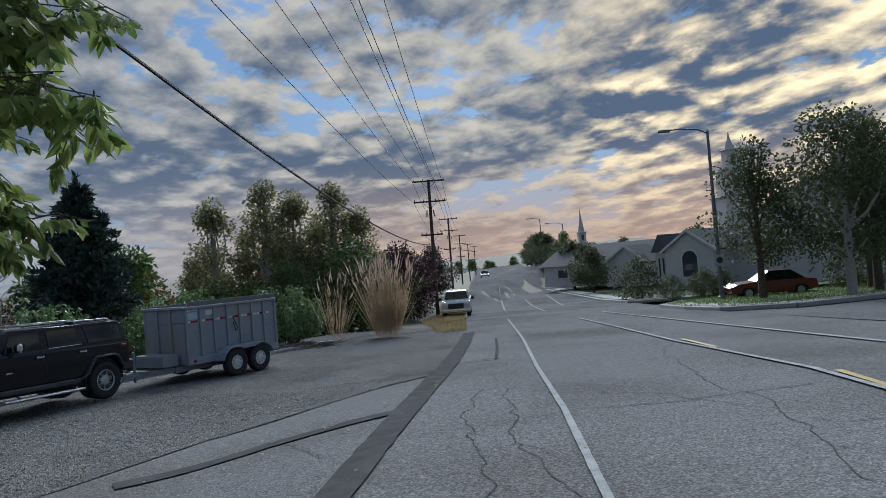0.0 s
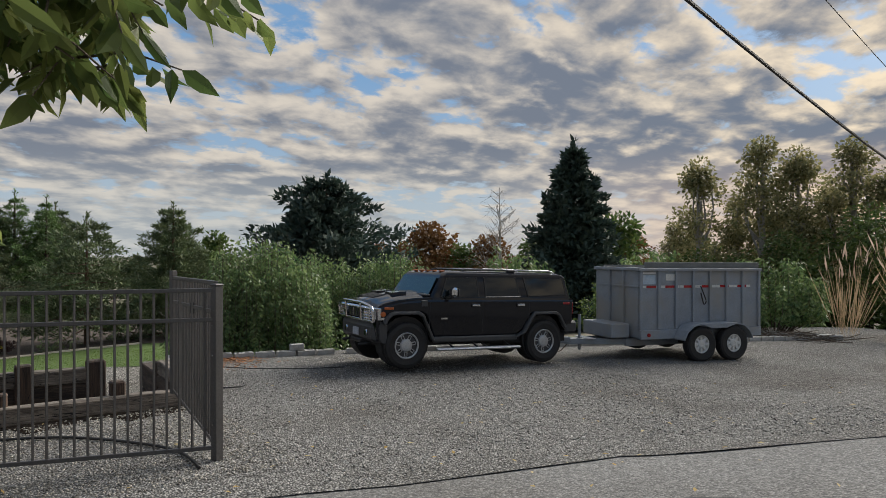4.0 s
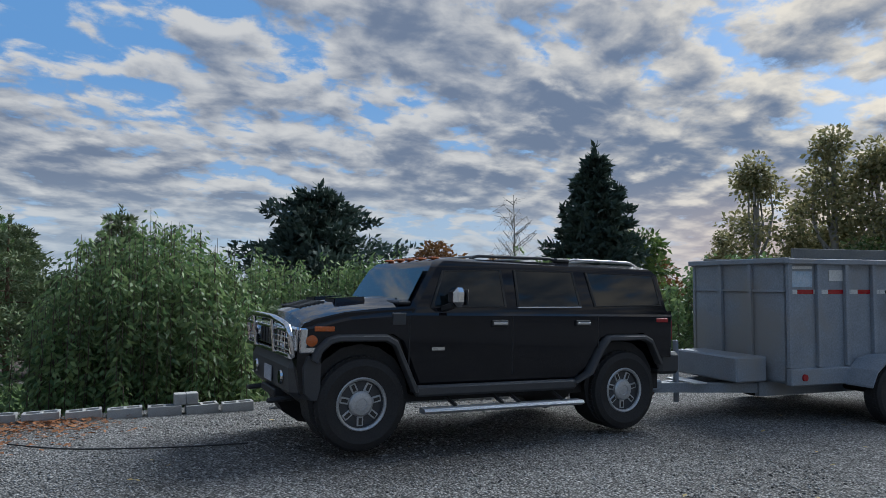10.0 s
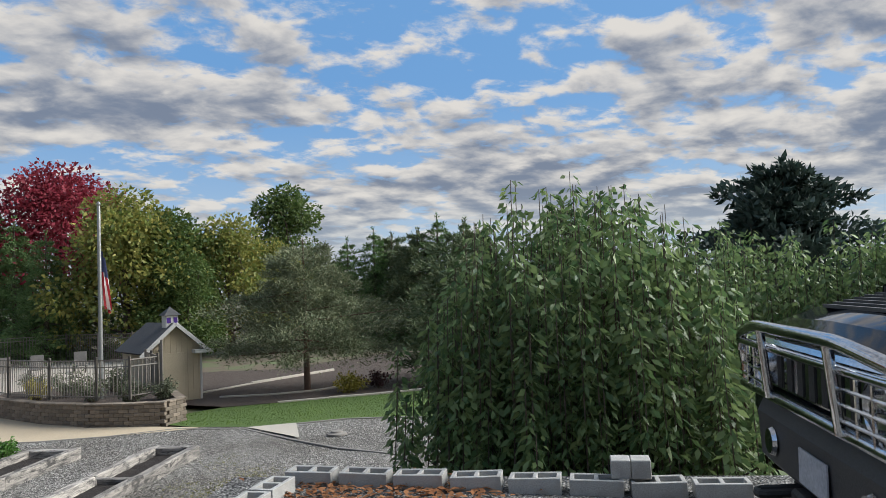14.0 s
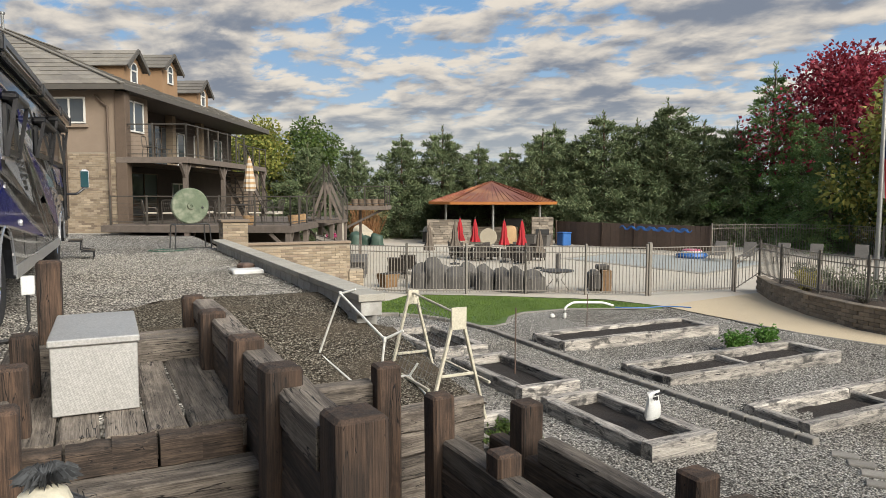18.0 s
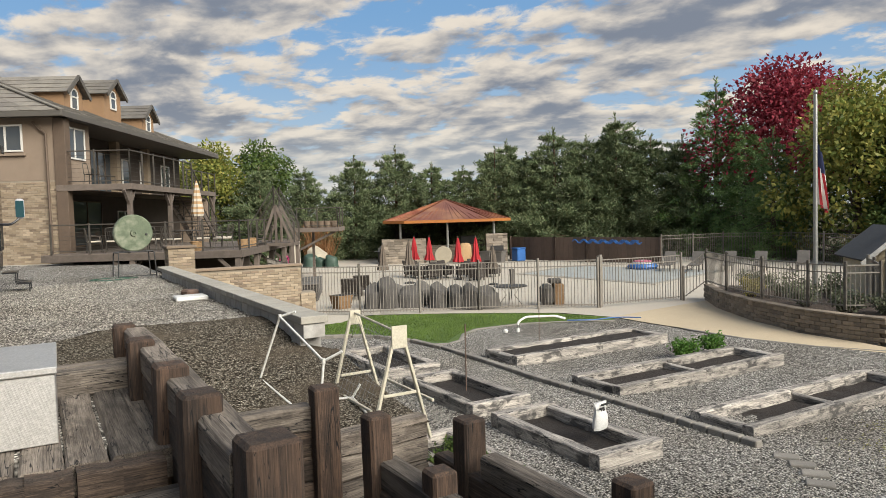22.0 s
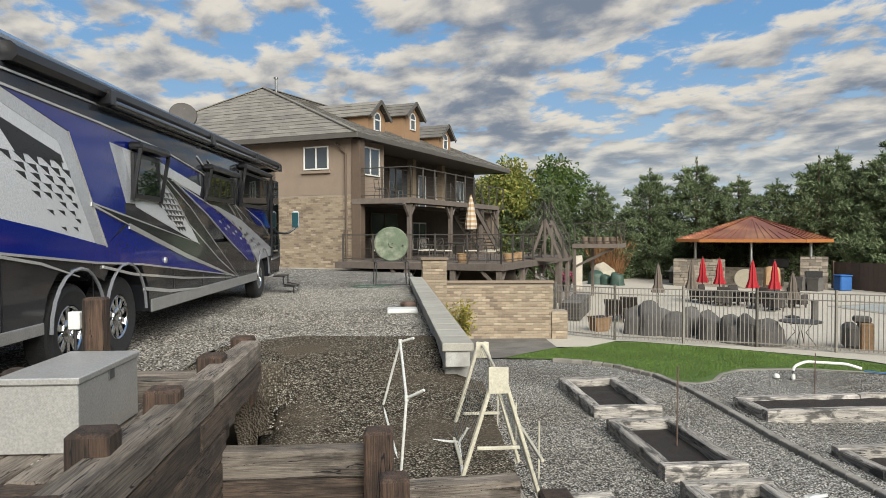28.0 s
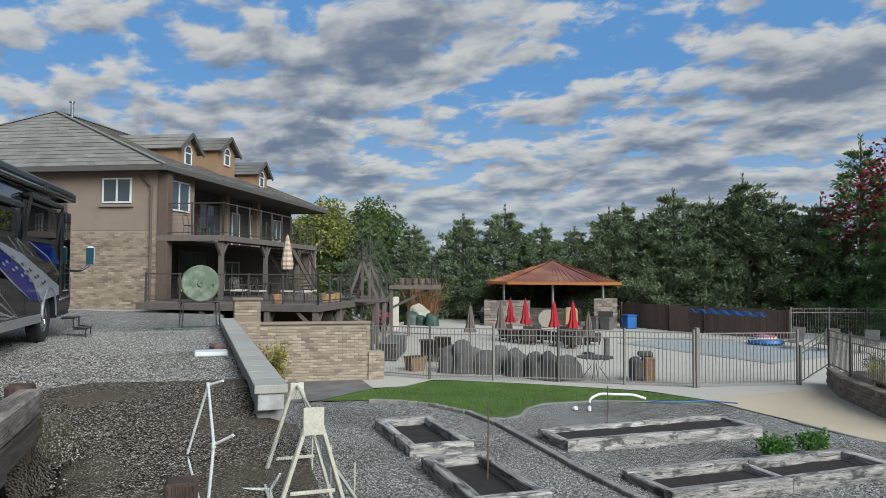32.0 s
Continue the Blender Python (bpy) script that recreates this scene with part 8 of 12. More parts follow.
def motor_coach():
    ob = thing("motor_coach", "large blue and silver motor coach with checkered graphics", "motorhome", COACH)
    W, L = 2.55, 13.4
    # body: rounded section lofted from rear to front; the garden side is the plane x = 0
    def ring(y, x0, x1, z0, z1, r):
        return [(x0 + r * 0.4, y, z0), (x1 - r * 0.4, y, z0), (x1, y, z0 + r * 0.6), (x1, y, z1 - r), (x1 - r * 0.35, y, z1 - r * 0.3), (x1 - r, y, z1), (x0 + r, y, z1), (x0 + r * 0.35, y, z1 - r * 0.3), (x0, y, z1 - r), (x0, y, z0 + r * 0.6)]
    part("upper_body", Geo().loft([ring(-0.12, -W + 0.12, -0.12, 1.45, 3.4, 0.25), ring(0.06, -W, 0, 1.45, 3.5, 0.25), ring(L - 0.5, -W, 0, 1.45, 3.62, 0.25), ring(L - 0.12, -W + 0.06, -0.06, 1.45, 3.55, 0.3), ring(L + 0.12, -W + 0.25, -0.25, 1.45, 3.2, 0.35)]), M_CDARK, ob, "charcoal upper body", smooth=35)
    low = [(-0.14, 0.62), (0.9, 0.62), (1.05, 1.0), (1.25, 1.2), (1.72, 1.24), (2.36, 1.05), (2.5, 1.2), (3.0, 1.26), (3.5, 1.2), (3.75, 0.9), (3.82, 0.52), (10.6, 0.5), (10.75, 0.9), (11.05, 1.16), (11.55, 1.16), (11.85, 0.9), (12.0, 0.5), (13.3, 0.55), (13.5, 0.8), (13.5, 1.45), (-0.14, 1.45)]
    part("lower_body", Geo().prism(low, -W, 0, axis="x"), M_CLOW, ob, "charcoal lower body")
    for x in (-W + 0.3, -0.36):
        for y in (1.72, 3.01, 11.3):
            s = 1 if x > -1 else -1
            wheel_parts(ob, x + s * 0.14, y, 0.53, 0.53, 0.3, M_CHROME, s, 10, 0.56)
    def plate(pts, material, k, label="", name="paint_panel"):
        return part(name, Geo().prism(pts, 0.0005, 0.0022 * k + 0.001, axis="x"), material, ob, label)
    # coats of paint, one over another
    plate([(0.06, 1.79), (2.14, 1.5), (1.36, 2.66), (0.1, 2.97)], M_CPANEL, 1, "pearl panel, lightened to offset the dim light on this side")
    plate([(2.14, 1.49), (2.42, 1.45), (1.5, 2.73), (0.12, 2.99), (0.1, 2.86), (1.3, 2.6)], M_CSILVER, 2, "silver border")
    plate([(0.2, 2.98), (2.3, 2.93), (4.3, 2.86), (2.98, 2.0), (3.05, 1.78), (2.4, 1.47), (1.52, 2.74)], M_CBLUE, 1, "deep blue panel")
    plate([(-0.02, 1.79), (0.93, 1.68), (2.4, 1.47), (3.1, 1.74), (5.6, 1.22), (8.6, 0.74), (6.0, 0.98), (3.47, 1.2), (2.1, 1.28), (0.3, 1.44), (-0.02, 1.47)], M_CBLUE, 3, "deep blue band")
    plate([(4.3, 2.86), (6.2, 2.66), (5.2, 2.5), (4.6, 2.55), (4.2, 2.74)], M_CBLUE, 1, "deep blue panel")
    plate([(2.54, 2.75), (2.9, 2.73), (3.35, 2.02), (3.02, 2.02)], M_CSILVER, 4, "silver border")
    plate([(2.9, 2.73), (4.2, 2.68), (6.25, 2.44), (6.16, 2.28), (4.76, 2.46), (4.05, 2.52), (4.6, 2.28), (5.3, 1.95), (6.1, 1.43), (3.35, 1.98)], M_CPANEL, 4, "pearl panel, lightened to offset the dim light on this side")
    plate([(2.02, 1.97), (3.0, 1.84), (6.1, 1.43), (5.4, 1.9), (4.7, 2.25), (4.05, 2.52), (4.5, 2.46), (5.6, 2.05), (7.0, 1.45), (8.8, 0.68), (8.4, 0.74), (5.4, 1.26), (3.1, 1.73)], M_CDARK, 5, "charcoal sweep")
    plate([(4.76, 2.44), (6.0, 2.28), (7.3, 2.04), (8.8, 1.72), (9.8, 1.35), (10.42, 0.94), (9.6, 1.02), (8.2, 1.42), (6.6, 1.94)], M_CBLUE, 6, "deep blue sweep")
    plate([(6.3, 2.16), (7.2, 2.14), (9.0, 1.92), (11.0, 1.5), (12.95, 1.08), (10.6, 0.96), (9.9, 1.32), (8.9, 1.7), (7.4, 2.02)], M_CSILVER, 5, "silver sweep")
    plate([(9.4, 2.2), (11.3, 2.2), (12.2, 1.75), (10.6, 1.82)], M_CBLUE, 5, "deep blue panel")
    plate([(12.3, 0.9), (13.35, 0.95), (13.35, 1.6), (12.4, 1.4)], M_CSILVER, 5, "silver nose panel")
    def pin(line, w=0.022, k=9, material=None):
        g = []
        for side in (1, -1):
            run = []
            for i, p in enumerate(line):
                a, b = line[max(i - 1, 0)], line[min(i + 1, len(line) - 1)]
                d = Vector((b[0] - a[0], b[1] - a[1]))
                n = Vector((-d.y, d.x)).normalized() * (w / 2 if i < len(line) - 1 else w / 5) * side
                run.append((p[0] + n.x, p[1] + n.y))
            g += run if side > 0 else run[::-1]
        plate(g, material or M_CWHITE, k, name="pinstripe")
    for line, w in (([(0.06, 3.13), (2.1, 3.15), (6.0, 3.18), (11.2, 3.23)], 0.022), ([(0.12, 2.99), (2.3, 2.94), (4.4, 2.86), (6.3, 2.68), (8.2, 2.3), (9.8, 1.9)], 0.024), ([(2.02, 1.98), (3.0, 1.85), (6.1, 1.44)], 0.022), ([(3.1, 1.72), (5.4, 1.25), (8.4, 0.73)], 0.07), ([(2.02, 1.96), (3.1, 1.73)], 0.03), ([(4.13, 2.48), (4.9, 2.15), (5.54, 1.77), (7.34, 1.11), (8.76, 0.69)], 0.026), ([(4.3, 2.5), (5.6, 2.06), (7.0, 1.46), (8.8, 0.7)], 0.02), ([(4.76, 2.45), (6.6, 1.95), (8.2, 1.43), (9.6, 1.03)], 0.028), ([(4.76, 2.45), (7.3, 2.05), (8.9, 1.7), (9.9, 1.33), (10.4, 0.94)], 0.028), ([(0.02, 1.46), (2.1, 1.28), (3.47, 1.2), (6.0, 0.97), (8.7, 0.72)], 0.026), ([(0.02, 1.44), (0.9, 1.32), (1.7, 1.14)], 0.03), ([(2.3, 1.22), (3.2, 1.08), (5.2, 0.9), (8.2, 0.72)], 0.035), ([(3.55, 0.86), (4.6, 0.74), (6.2, 0.66)], 0.05), ([(2.42, 1.46), (1.5, 2.73)], 0.02), ([(6.0, 2.95), (7.0, 2.6), (8.6, 2.0)], 0.03), ([(6.6, 2.95), (7.6, 2.55), (9.2, 1.9)], 0.02), ([(9.3, 2.2), (11.0, 1.9), (12.2, 1.5)], 0.03), ([(0.06, 3.13), (0.06, 1.47)], 0.014)):
        pin(line, w)
    # checkered flags that break up downwards
    plate([(0.1, 2.72), (1.34, 2.46), (1.4, 2.38), (0.5, 2.40)], M_CBLACK, 3, name="flag_check")
    for j in range(9):
        y0, y1, z = 0.22 + 0.14 * j, 1.42 + 0.055 * j, 2.40 - 0.088 * j
        t = 1 - 0.055 * j
        n = max(2, int((y1 - y0) / 0.21))
        for i in range(n):
            if j in (5, 7) and i == 0:
                continue
            y = y0 + (y1 - y0) * (i + 0.5 * (j % 2)) / n
            plate([(y, z), (y + 0.17 * t, z - 0.005), (y + 0.21 * t, z - 0.085 * t)], M_CBLACK, 3, name="flag_check")
    for j in range(7):
        y0, y1, z = 3.7 + 0.2 * j, 4.75 + 0.16 * j, 2.24 - 0.085 * j
        for i in range(6 if j < 5 else 3):
            y = y0 + (y1 - y0) * (i + 0.5 * (j % 2)) / 6
            if y < 6.4 - 1.9 * max(0.0, z - 1.6) and z > 1.44 + 0.19 * (6.1 - y):
                plate([(y, z), (y + 0.16, z - 0.005), (y + 0.2, z - 0.08)], M_CBLACK, 6, name="flag_check")
    for j in range(4):
        for i in range(14):
            y, z = 7.1 + 0.3 * i + 0.1 * j, 2.06 - 0.045 * i - 0.012 * i * i / 14 - 0.09 * j
            if (i + j) % 2 == 0 and z > 1.1:
                plate([(y, z), (y + 0.15, z - 0.02), (y + 0.2, z - 0.07), (y + 0.06, z - 0.05)], M_CBLACK if j < 2 else M_CWHITE, 8, name="flag_check")
    # windows that stand open under small awnings
    for y0, y1, z0, z1 in ((3.16, 4.1, 2.08, 2.7), (6.4, 8.25, 2.22, 2.72), (8.9, 11.5, 2.2, 2.98), (12.15, 13.0, 1.0, 3.02)):
        w = part("window", Geo().box(0.005, y0, z0, 0.07, y1, z1, c=0.012), M_CBLACK, ob, "black framed dark window")
        part("pane", Geo().box(0.071, y0 + 0.07, z0 + 0.07, 0.076, y1 - 0.07, z1 - 0.07), M_CARGLASS, w)
        if y0 > 12:
            continue
        a = part("window_awning", Geo().box(0.0, y0 - 0.08, z1 + 0.03, 0.2, y1 + 0.08, z1 + 0.13, c=0.03), M_CBLACK, ob, "rolled black window awning")
        for y in (y0 - 0.05, y1 + 0.05):
            part("arm", Geo().beam((0.05, y, z0 - 0.02), (0.17, y, z1 + 0.05), 0.025, 0.05), M_CBLACK, a)
    aw = part("roof_awning", Geo().loft([[(x, y, z + 0.0125 * y) for x, z in ((-0.02, 3.2), (0.1, 3.2), (0.15, 3.25), (0.15, 3.33), (0.09, 3.38), (-0.02, 3.38))] for y in (0.3, 6.5, L - 0.5)]), M_CBLACK, ob, "long black awning housing along the roof", smooth=40)
    part("awning_roll", Geo().tube([(0.12, 2.3, 3.19), (0.12, 6.3, 3.24)], 0.055, 10), M_CDARK, aw, smooth=40)
    part("awning_roll", Geo().tube([(0.12, 6.6, 3.24), (0.12, L - 0.6, 3.32)], 0.055, 10), M_CDARK, aw, smooth=40)
    for y in (2.25, 6.45, 10.0, 12.8):
        part("bracket", Geo().box(-0.02, y - 0.08, 3.12 + 0.0125 * y, 0.19, y + 0.08, 3.3 + 0.0125 * y, c=0.01), M_CBLACK, aw)
    part("roof_cap", Geo().box(-W + 0.3, 0.3, 3.5, -0.3, L - 0.6, 3.66, c=0.06), M_CGREY, ob)
    dish = part("satellite_dish", Geo().lathe([(0.24, -0.03), (0.26, 0.0), (0.24, 0.03), (0.01, 0.03)], pose(-0.6, 7.2, 3.86, 72, 0, 25), 20), M_COVER, ob, "grey roof dish", smooth=40)
    part("dish_mast", Geo().tube([(-0.6, 7.3, 3.6), (-0.6, 7.25, 4.0)], 0.04, 8), M_CGREY, dish)
    part("mirror", Geo().box(0.3, L + 0.3, 1.75, 0.5, L + 0.45, 2.25, c=0.05), M_CSILVER, ob, "tall side mirror")
    part("mirror_arm", bent([(-0.1, L, 1.62), (0.2, L + 0.25, 1.6), (0.4, L + 0.38, 1.78)], 0.03), M_CBLACK, ob)
    part("mirror_glass", Geo().box(0.31, L + 0.293, 1.79, 0.49, L + 0.298, 2.2), M_SCREEN, ob)
    # rear cap wraps round the corner
    def wrap(z0, z1, o=0.0):
        pts = []
        for y, i in ((0.05, 0.0), (-0.06, 0.012), (-0.13, 0.05), (-0.18, 0.12), (-0.2, 0.25)):
            pts.append((0.004 - i + o, y - o))
        for y, i in ((-0.2, 0.25), (-0.18, 0.12), (-0.13, 0.05), (-0.06, 0.012), (0.05, 0.0)):
            pts.append((-W + i - 0.004 - o, y - o))
        return Geo().prism(pts, z0, z1)
    part("rear_cap", wrap(1.4, 3.12), M_CWHITE, ob, "pearl white rear cap", smooth=30)
    part("rear_cap_top", wrap(3.12, 3.36), M_CDARK, ob, "charcoal roof cap", smooth=30)
    part("rear_band", wrap(1.5, 1.79, 0.004), M_CBLUE, ob, "deep blue band round the corner", smooth=30)
    part("rear_panel", Geo().box(-W + 0.35, -0.216, 1.42, -0.34, -0.206, 3.1), M_CWHITE, ob)
    part("rear_flash", Geo().prism([(-0.36, 2.84), (-1.1, 2.75), (-1.3, 2.5), (-0.9, 2.6)], -0.224, -0.217, axis="y"), M_CBLUE, ob, "blue flash")
    part("rear_flash", Geo().prism([(-0.42, 2.2), (-1.2, 2.24), (-1.5, 2.0), (-1.0, 2.08)], -0.224, -0.217, axis="y"), M_CBLUE, ob, "blue flash")
    part("rear_low", wrap(0.62, 1.4, 0.006), M_CLOW, ob, "graphite lower rear", smooth=30)
    for s in (0, 1):
        x = -0.42 if s == 0 else -W + 0.42
        fr = part("tail_lamp_frame", Geo().prism([(x - 0.33, 1.07), (x + 0.2, 1.2), (x + 0.26, 1.3), (x + 0.29, 1.85), (x + 0.25, 1.93), (x + 0.18, 1.94), (x - 0.33, 1.76)], -0.25, -0.165, axis="y"), M_REDLENS, ob, "red framed tail lamp cluster")
        part("tail_lamp_tray", Geo().prism([(x - 0.33, 1.13), (x + 0.17, 1.25), (x + 0.21, 1.33), (x + 0.235, 1.82), (x + 0.17, 1.88), (x - 0.33, 1.71)], -0.258, -0.245, axis="y"), M_CGREY, fr)
        for k, z in enumerate((1.3, 1.49, 1.74)):
            part("tail_lamp", Geo().lathe([(0.06, 0), (0.055, -0.03), (0.03, -0.045), (0.005, -0.05)], pose(x + 0.07, -0.256, z), 14, "y"), M_REDLENS, fr, smooth=50)
    for k in range(4):
        part("vent_slot", wrap(2.7 + 0.085 * k, 2.74 + 0.085 * k, 0.005), M_CBLACK, ob)
    part("rear_marker", Geo().lathe([(0.055, 0), (0.05, -0.015), (0.01, -0.02)], pose(-0.2, -0.21, 0.74), 14, "y"), M_REDLENS, ob)
    part("rear_bumper", Geo().box(-W + 0.1, -0.5, 0.42, -0.1, -0.1, 0.6, c=0.04), M_CDARK, ob)
    part("mud_flap", Geo().box(-0.9, -0.55, 0.22, -0.15, -0.52, 0.42, c=0.01), M_CSILVER, ob, "pale rear mud flap")
    part("exhaust", Geo().tube([(-0.85, -0.62, 0.5), (-0.85, -0.1, 0.5)], 0.075, 12), M_CHROME, ob)
    # lower bays
    for y in (4.8, 6.3, 7.8, 9.3):
        part("bay_seam", Geo().box(0.001, y - 0.008, 0.54, 0.006, y + 0.008, 1.3), M_CBLACK, ob)
    for y in (0.25, 2.05):
        part("bay_seam", Geo().box(0.001, y - 0.006, 0.66, 0.006, y + 0.006, 1.35), M_CBLACK, ob)
    part("rocker_strip", Geo().box(-0.01, 3.85, 0.5, 0.014, 10.55, 0.68, c=0.006), M_ALLOY, ob, "polished metal lower trim")
    part("rocker_strip", Geo().box(-0.01, 0.0, 0.6, 0.014, 0.95, 0.72, c=0.006), M_ALLOY, ob)
    for yc in (1.72, 3.01, 11.3):
        g = Geo().tube([(0.01, yc + 0.63 * math.cos(math.pi * i / 12), 0.58 + 0.65 * math.sin(math.pi * i / 12)) for i in range(13)], 0.022, 6)
        part("wheel_arch", g, M_CGREY, ob, smooth=50)
    part("locker_handle", Geo().lathe([(0.05, 0), (0.04, 0.03), (0.01, 0.03)], pose(0.004, 4.4, 1.22), 12, "x"), M_CWHITE, ob)
    # entry step
    st = thing("entry_step", "", "")
    st.parent = ob
    st.matrix_local = pose(0, 12.6, 0)
    for k, (x, z) in enumerate(((0.05, 0.46), (0.32, 0.2))):
        part("tread", Geo().box(x, -0.35, z, x + 0.3, 0.35, z + 0.035, c=0.006), M_CBLACK, st)
        for y in (-0.33, 0.33):
            part("support", Geo().beam((x + 0.27, y, z + 0.01), (x + 0.27, y, z - 0.2 + 0.03 * k), 0.025, 0.03), M_CBLACK, st)
    for y in (-0.33, 0.33):
        part("support", Geo().beam((0.3, y, 0.27), (0.62, y, 0.21), 0.025, 0.03), M_CBLACK, st)


motor_coach()


def pickup(x, y, yaw):
    ob = thing("pickup_truck", "white pickup truck parked at the roadside", "pickup truck", pose(x, y, land(x, y) + 0.02, 0, 0, yaw))
    M_W = mat("white_car_paint", (0.62, 0.63, 0.65), (0.58, 0.59, 0.61), 2, 0.2, bump=0, coat=0.8)
    part("body", Geo().prism([(2.9, 0.5), (2.95, 1.0), (2.75, 1.18), (1.35, 1.25), (-2.8, 1.25), (-2.85, 0.55), (-1.9, 0.5), (-1.75, 0.85), (-1.1, 0.85), (-0.95, 0.45), (1.4, 0.45), (1.55, 0.85), (2.2, 0.85), (2.35, 0.5)], -1.0, 1.0, axis="x"), M_W, ob)
    part("cab", Geo().loft([[(-0.95, 1.4, 1.2), (0.95, 1.4, 1.2), (0.95, -0.9, 1.2), (-0.95, -0.9, 1.2)], [(-0.78, 0.65, 1.82), (0.78, 0.65, 1.82), (0.78, -0.75, 1.82), (-0.78, -0.75, 1.82)], [(-0.7, 0.5, 1.88), (0.7, 0.5, 1.88), (0.7, -0.6, 1.88), (-0.7, -0.6, 1.88)]]), M_W, ob)
    part("windscreen", Geo().add([(-0.86, 1.3, 1.28), (0.86, 1.3, 1.28), (0.74, 0.72, 1.79), (-0.74, 0.72, 1.79)], [(0, 1, 2, 3)], pose(0, 0.02, 0.01)), M_CARGLASS, ob)
    for s in (-1, 1):
        part("window", Geo().add([(s * 0.945, 1.1, 1.28), (s * 0.945, -0.8, 1.28), (s * 0.80, -0.68, 1.77), (s * 0.80, 0.62, 1.77)], [(0, 1, 2, 3)], pose(s * 0.012, 0, 0)), M_CARGLASS, ob)
        part("headlight", Geo().box(s * 0.8 - 0.15, 2.9, 0.92, s * 0.8 + 0.15, 2.975, 1.12, c=0.02), M_CHROME, ob)
        part("mirror", Geo().box(s * 1.16 - 0.1, 1.05, 1.2, s * 1.16 + 0.1, 1.15, 1.42, c=0.03), M_BLACK, ob)
        for yy in (1.88, -1.42):
            wheel_parts(ob, s * 0.86, yy, 0.4, 0.4, 0.27, M_ALLOY, s, 6, 0.55)
    part("grille", Geo().box(-0.55, 2.92, 0.72, 0.55, 2.985, 1.08, c=0.03), M_BLACK, ob)
    part("front_bumper", Geo().box(-1.0, 2.85, 0.45, 1.0, 3.08, 0.68, c=0.05), M_CHROME, ob)


pickup(2.35, 53.2, 174)


def sedan(x, y, yaw, colour, label, z=None):
    ob = thing("parked_car", label, "car", pose(x, y, (land(x, y) if z is None else z) + 0.02, 0, 0, yaw), group="cars by the road")
    m = mat("car_paint", colour, None, 2, 0.2, bump=0, coat=0.8)
    part("body", Geo().prism([(2.2, 0.3), (2.25, 0.6), (1.9, 0.78), (0.9, 0.88), (-1.5, 0.92), (-2.1, 0.85), (-2.2, 0.4), (-1.7, 0.28), (-1.6, 0.6), (-1.05, 0.6), (-0.95, 0.25), (0.95, 0.25), (1.05, 0.6), (1.6, 0.6), (1.7, 0.28)], -0.88, 0.88, axis="x"), m, ob)
    part("cabin", Geo().loft([[(-0.82, 0.95, 0.86), (0.82, 0.95, 0.86), (0.82, -1.6, 0.9), (-0.82, -1.6, 0.9)], [(-0.64, 0.2, 1.38), (0.64, 0.2, 1.38), (0.64, -0.95, 1.38), (-0.64, -0.95, 1.38)]]), M_CARGLASS, ob)
    part("roof", Geo().box(-0.62, -0.95, 1.375, 0.62, 0.2, 1.41, c=0.015), m, ob)
    for s in (-1, 1):
        for yy in (1.32, -1.32):
            wheel_parts(ob, s * 0.78, yy, 0.32, 0.32, 0.2, M_ALLOY, s, 5, 0.6)
        part("headlight", Geo().box(s * 0.62 - 0.14, 2.14, 0.56, s * 0.62 + 0.14, 2.23, 0.68, c=0.015), M_CHROME, ob)


sedan(18.6, 39.2, 78, (0.20, 0.008, 0.012), "red car parked across the road")
sedan(31.5, 187, -8, (0.05, 0.05, 0.055), "dark car on the road")
sedan(15.2, 150, 172, (0.5, 0.5, 0.5), "pale car parked far along the road")

# ---- road side ----
M_POLE = mat("utility_pole_wood", (0.10, 0.07, 0.052), (0.07, 0.05, 0.04), 5, 0.9, fine=40, bump=0.5)
M_CABLE = mat("black_cable", (0.012, 0.012, 0.014), (0.016, 0.016, 0.018), 5, 0.6, bump=0)
M_LAMP = mat("grey_lamp_steel", (0.17, 0.19, 0.22), (0.14, 0.16, 0.18), 3, 0.5, metal=0.4)
M_CHURCH = mat("grey_stucco", (0.60, 0.58, 0.56), (0.54, 0.52, 0.50), 2, 0.85, fine=70)
M_SIGN = mat("white_sign", (0.55, 0.56, 0.57), None, 3, 0.5)


def strip(name, line, w, material, label, off=0.015, height=land):
    """A flat painted or tarred line over the ground."""
    g, cols = Geo(), 5 if w > 0.2 else 2
    pts = []
    for (x0, y0), (x1, y1) in zip(line, line[1:]):
        n = max(1, int(math.hypot(x1 - x0, y1 - y0) / 0.3))
        pts += [(x0 + (x1 - x0) * i / n, y0 + (y1 - y0) * i / n) for i in range(n)]
    pts.append(line[-1])
    for i, (x, y) in enumerate(pts):
        a, b = pts[max(0, i - 1)], pts[min(len(pts) - 1, i + 1)]
        d = Vector((b[0] - a[0], b[1] - a[1])).normalized()
        k = w / 2 * (0.92 + 0.16 * random.random())
        for j in range(cols):
            s = 2 * j / (cols - 1) - 1
            px, py = x - s * d.y * k, y + s * d.x * k
            g.v.append((px, py, height(px, py) + off))
    g.f = [(cols * i + j, cols * i + j + 1, cols * (i + 1) + j + 1, cols * (i + 1) + j) for i in range(len(pts) - 1) for j in range(cols - 1)]
    ob = solid(name, g, material, label, "road marking", kind="structure")
    for q in ob.data.polygons:
        if q.normal.z < 0:
            q.flip()
    return ob


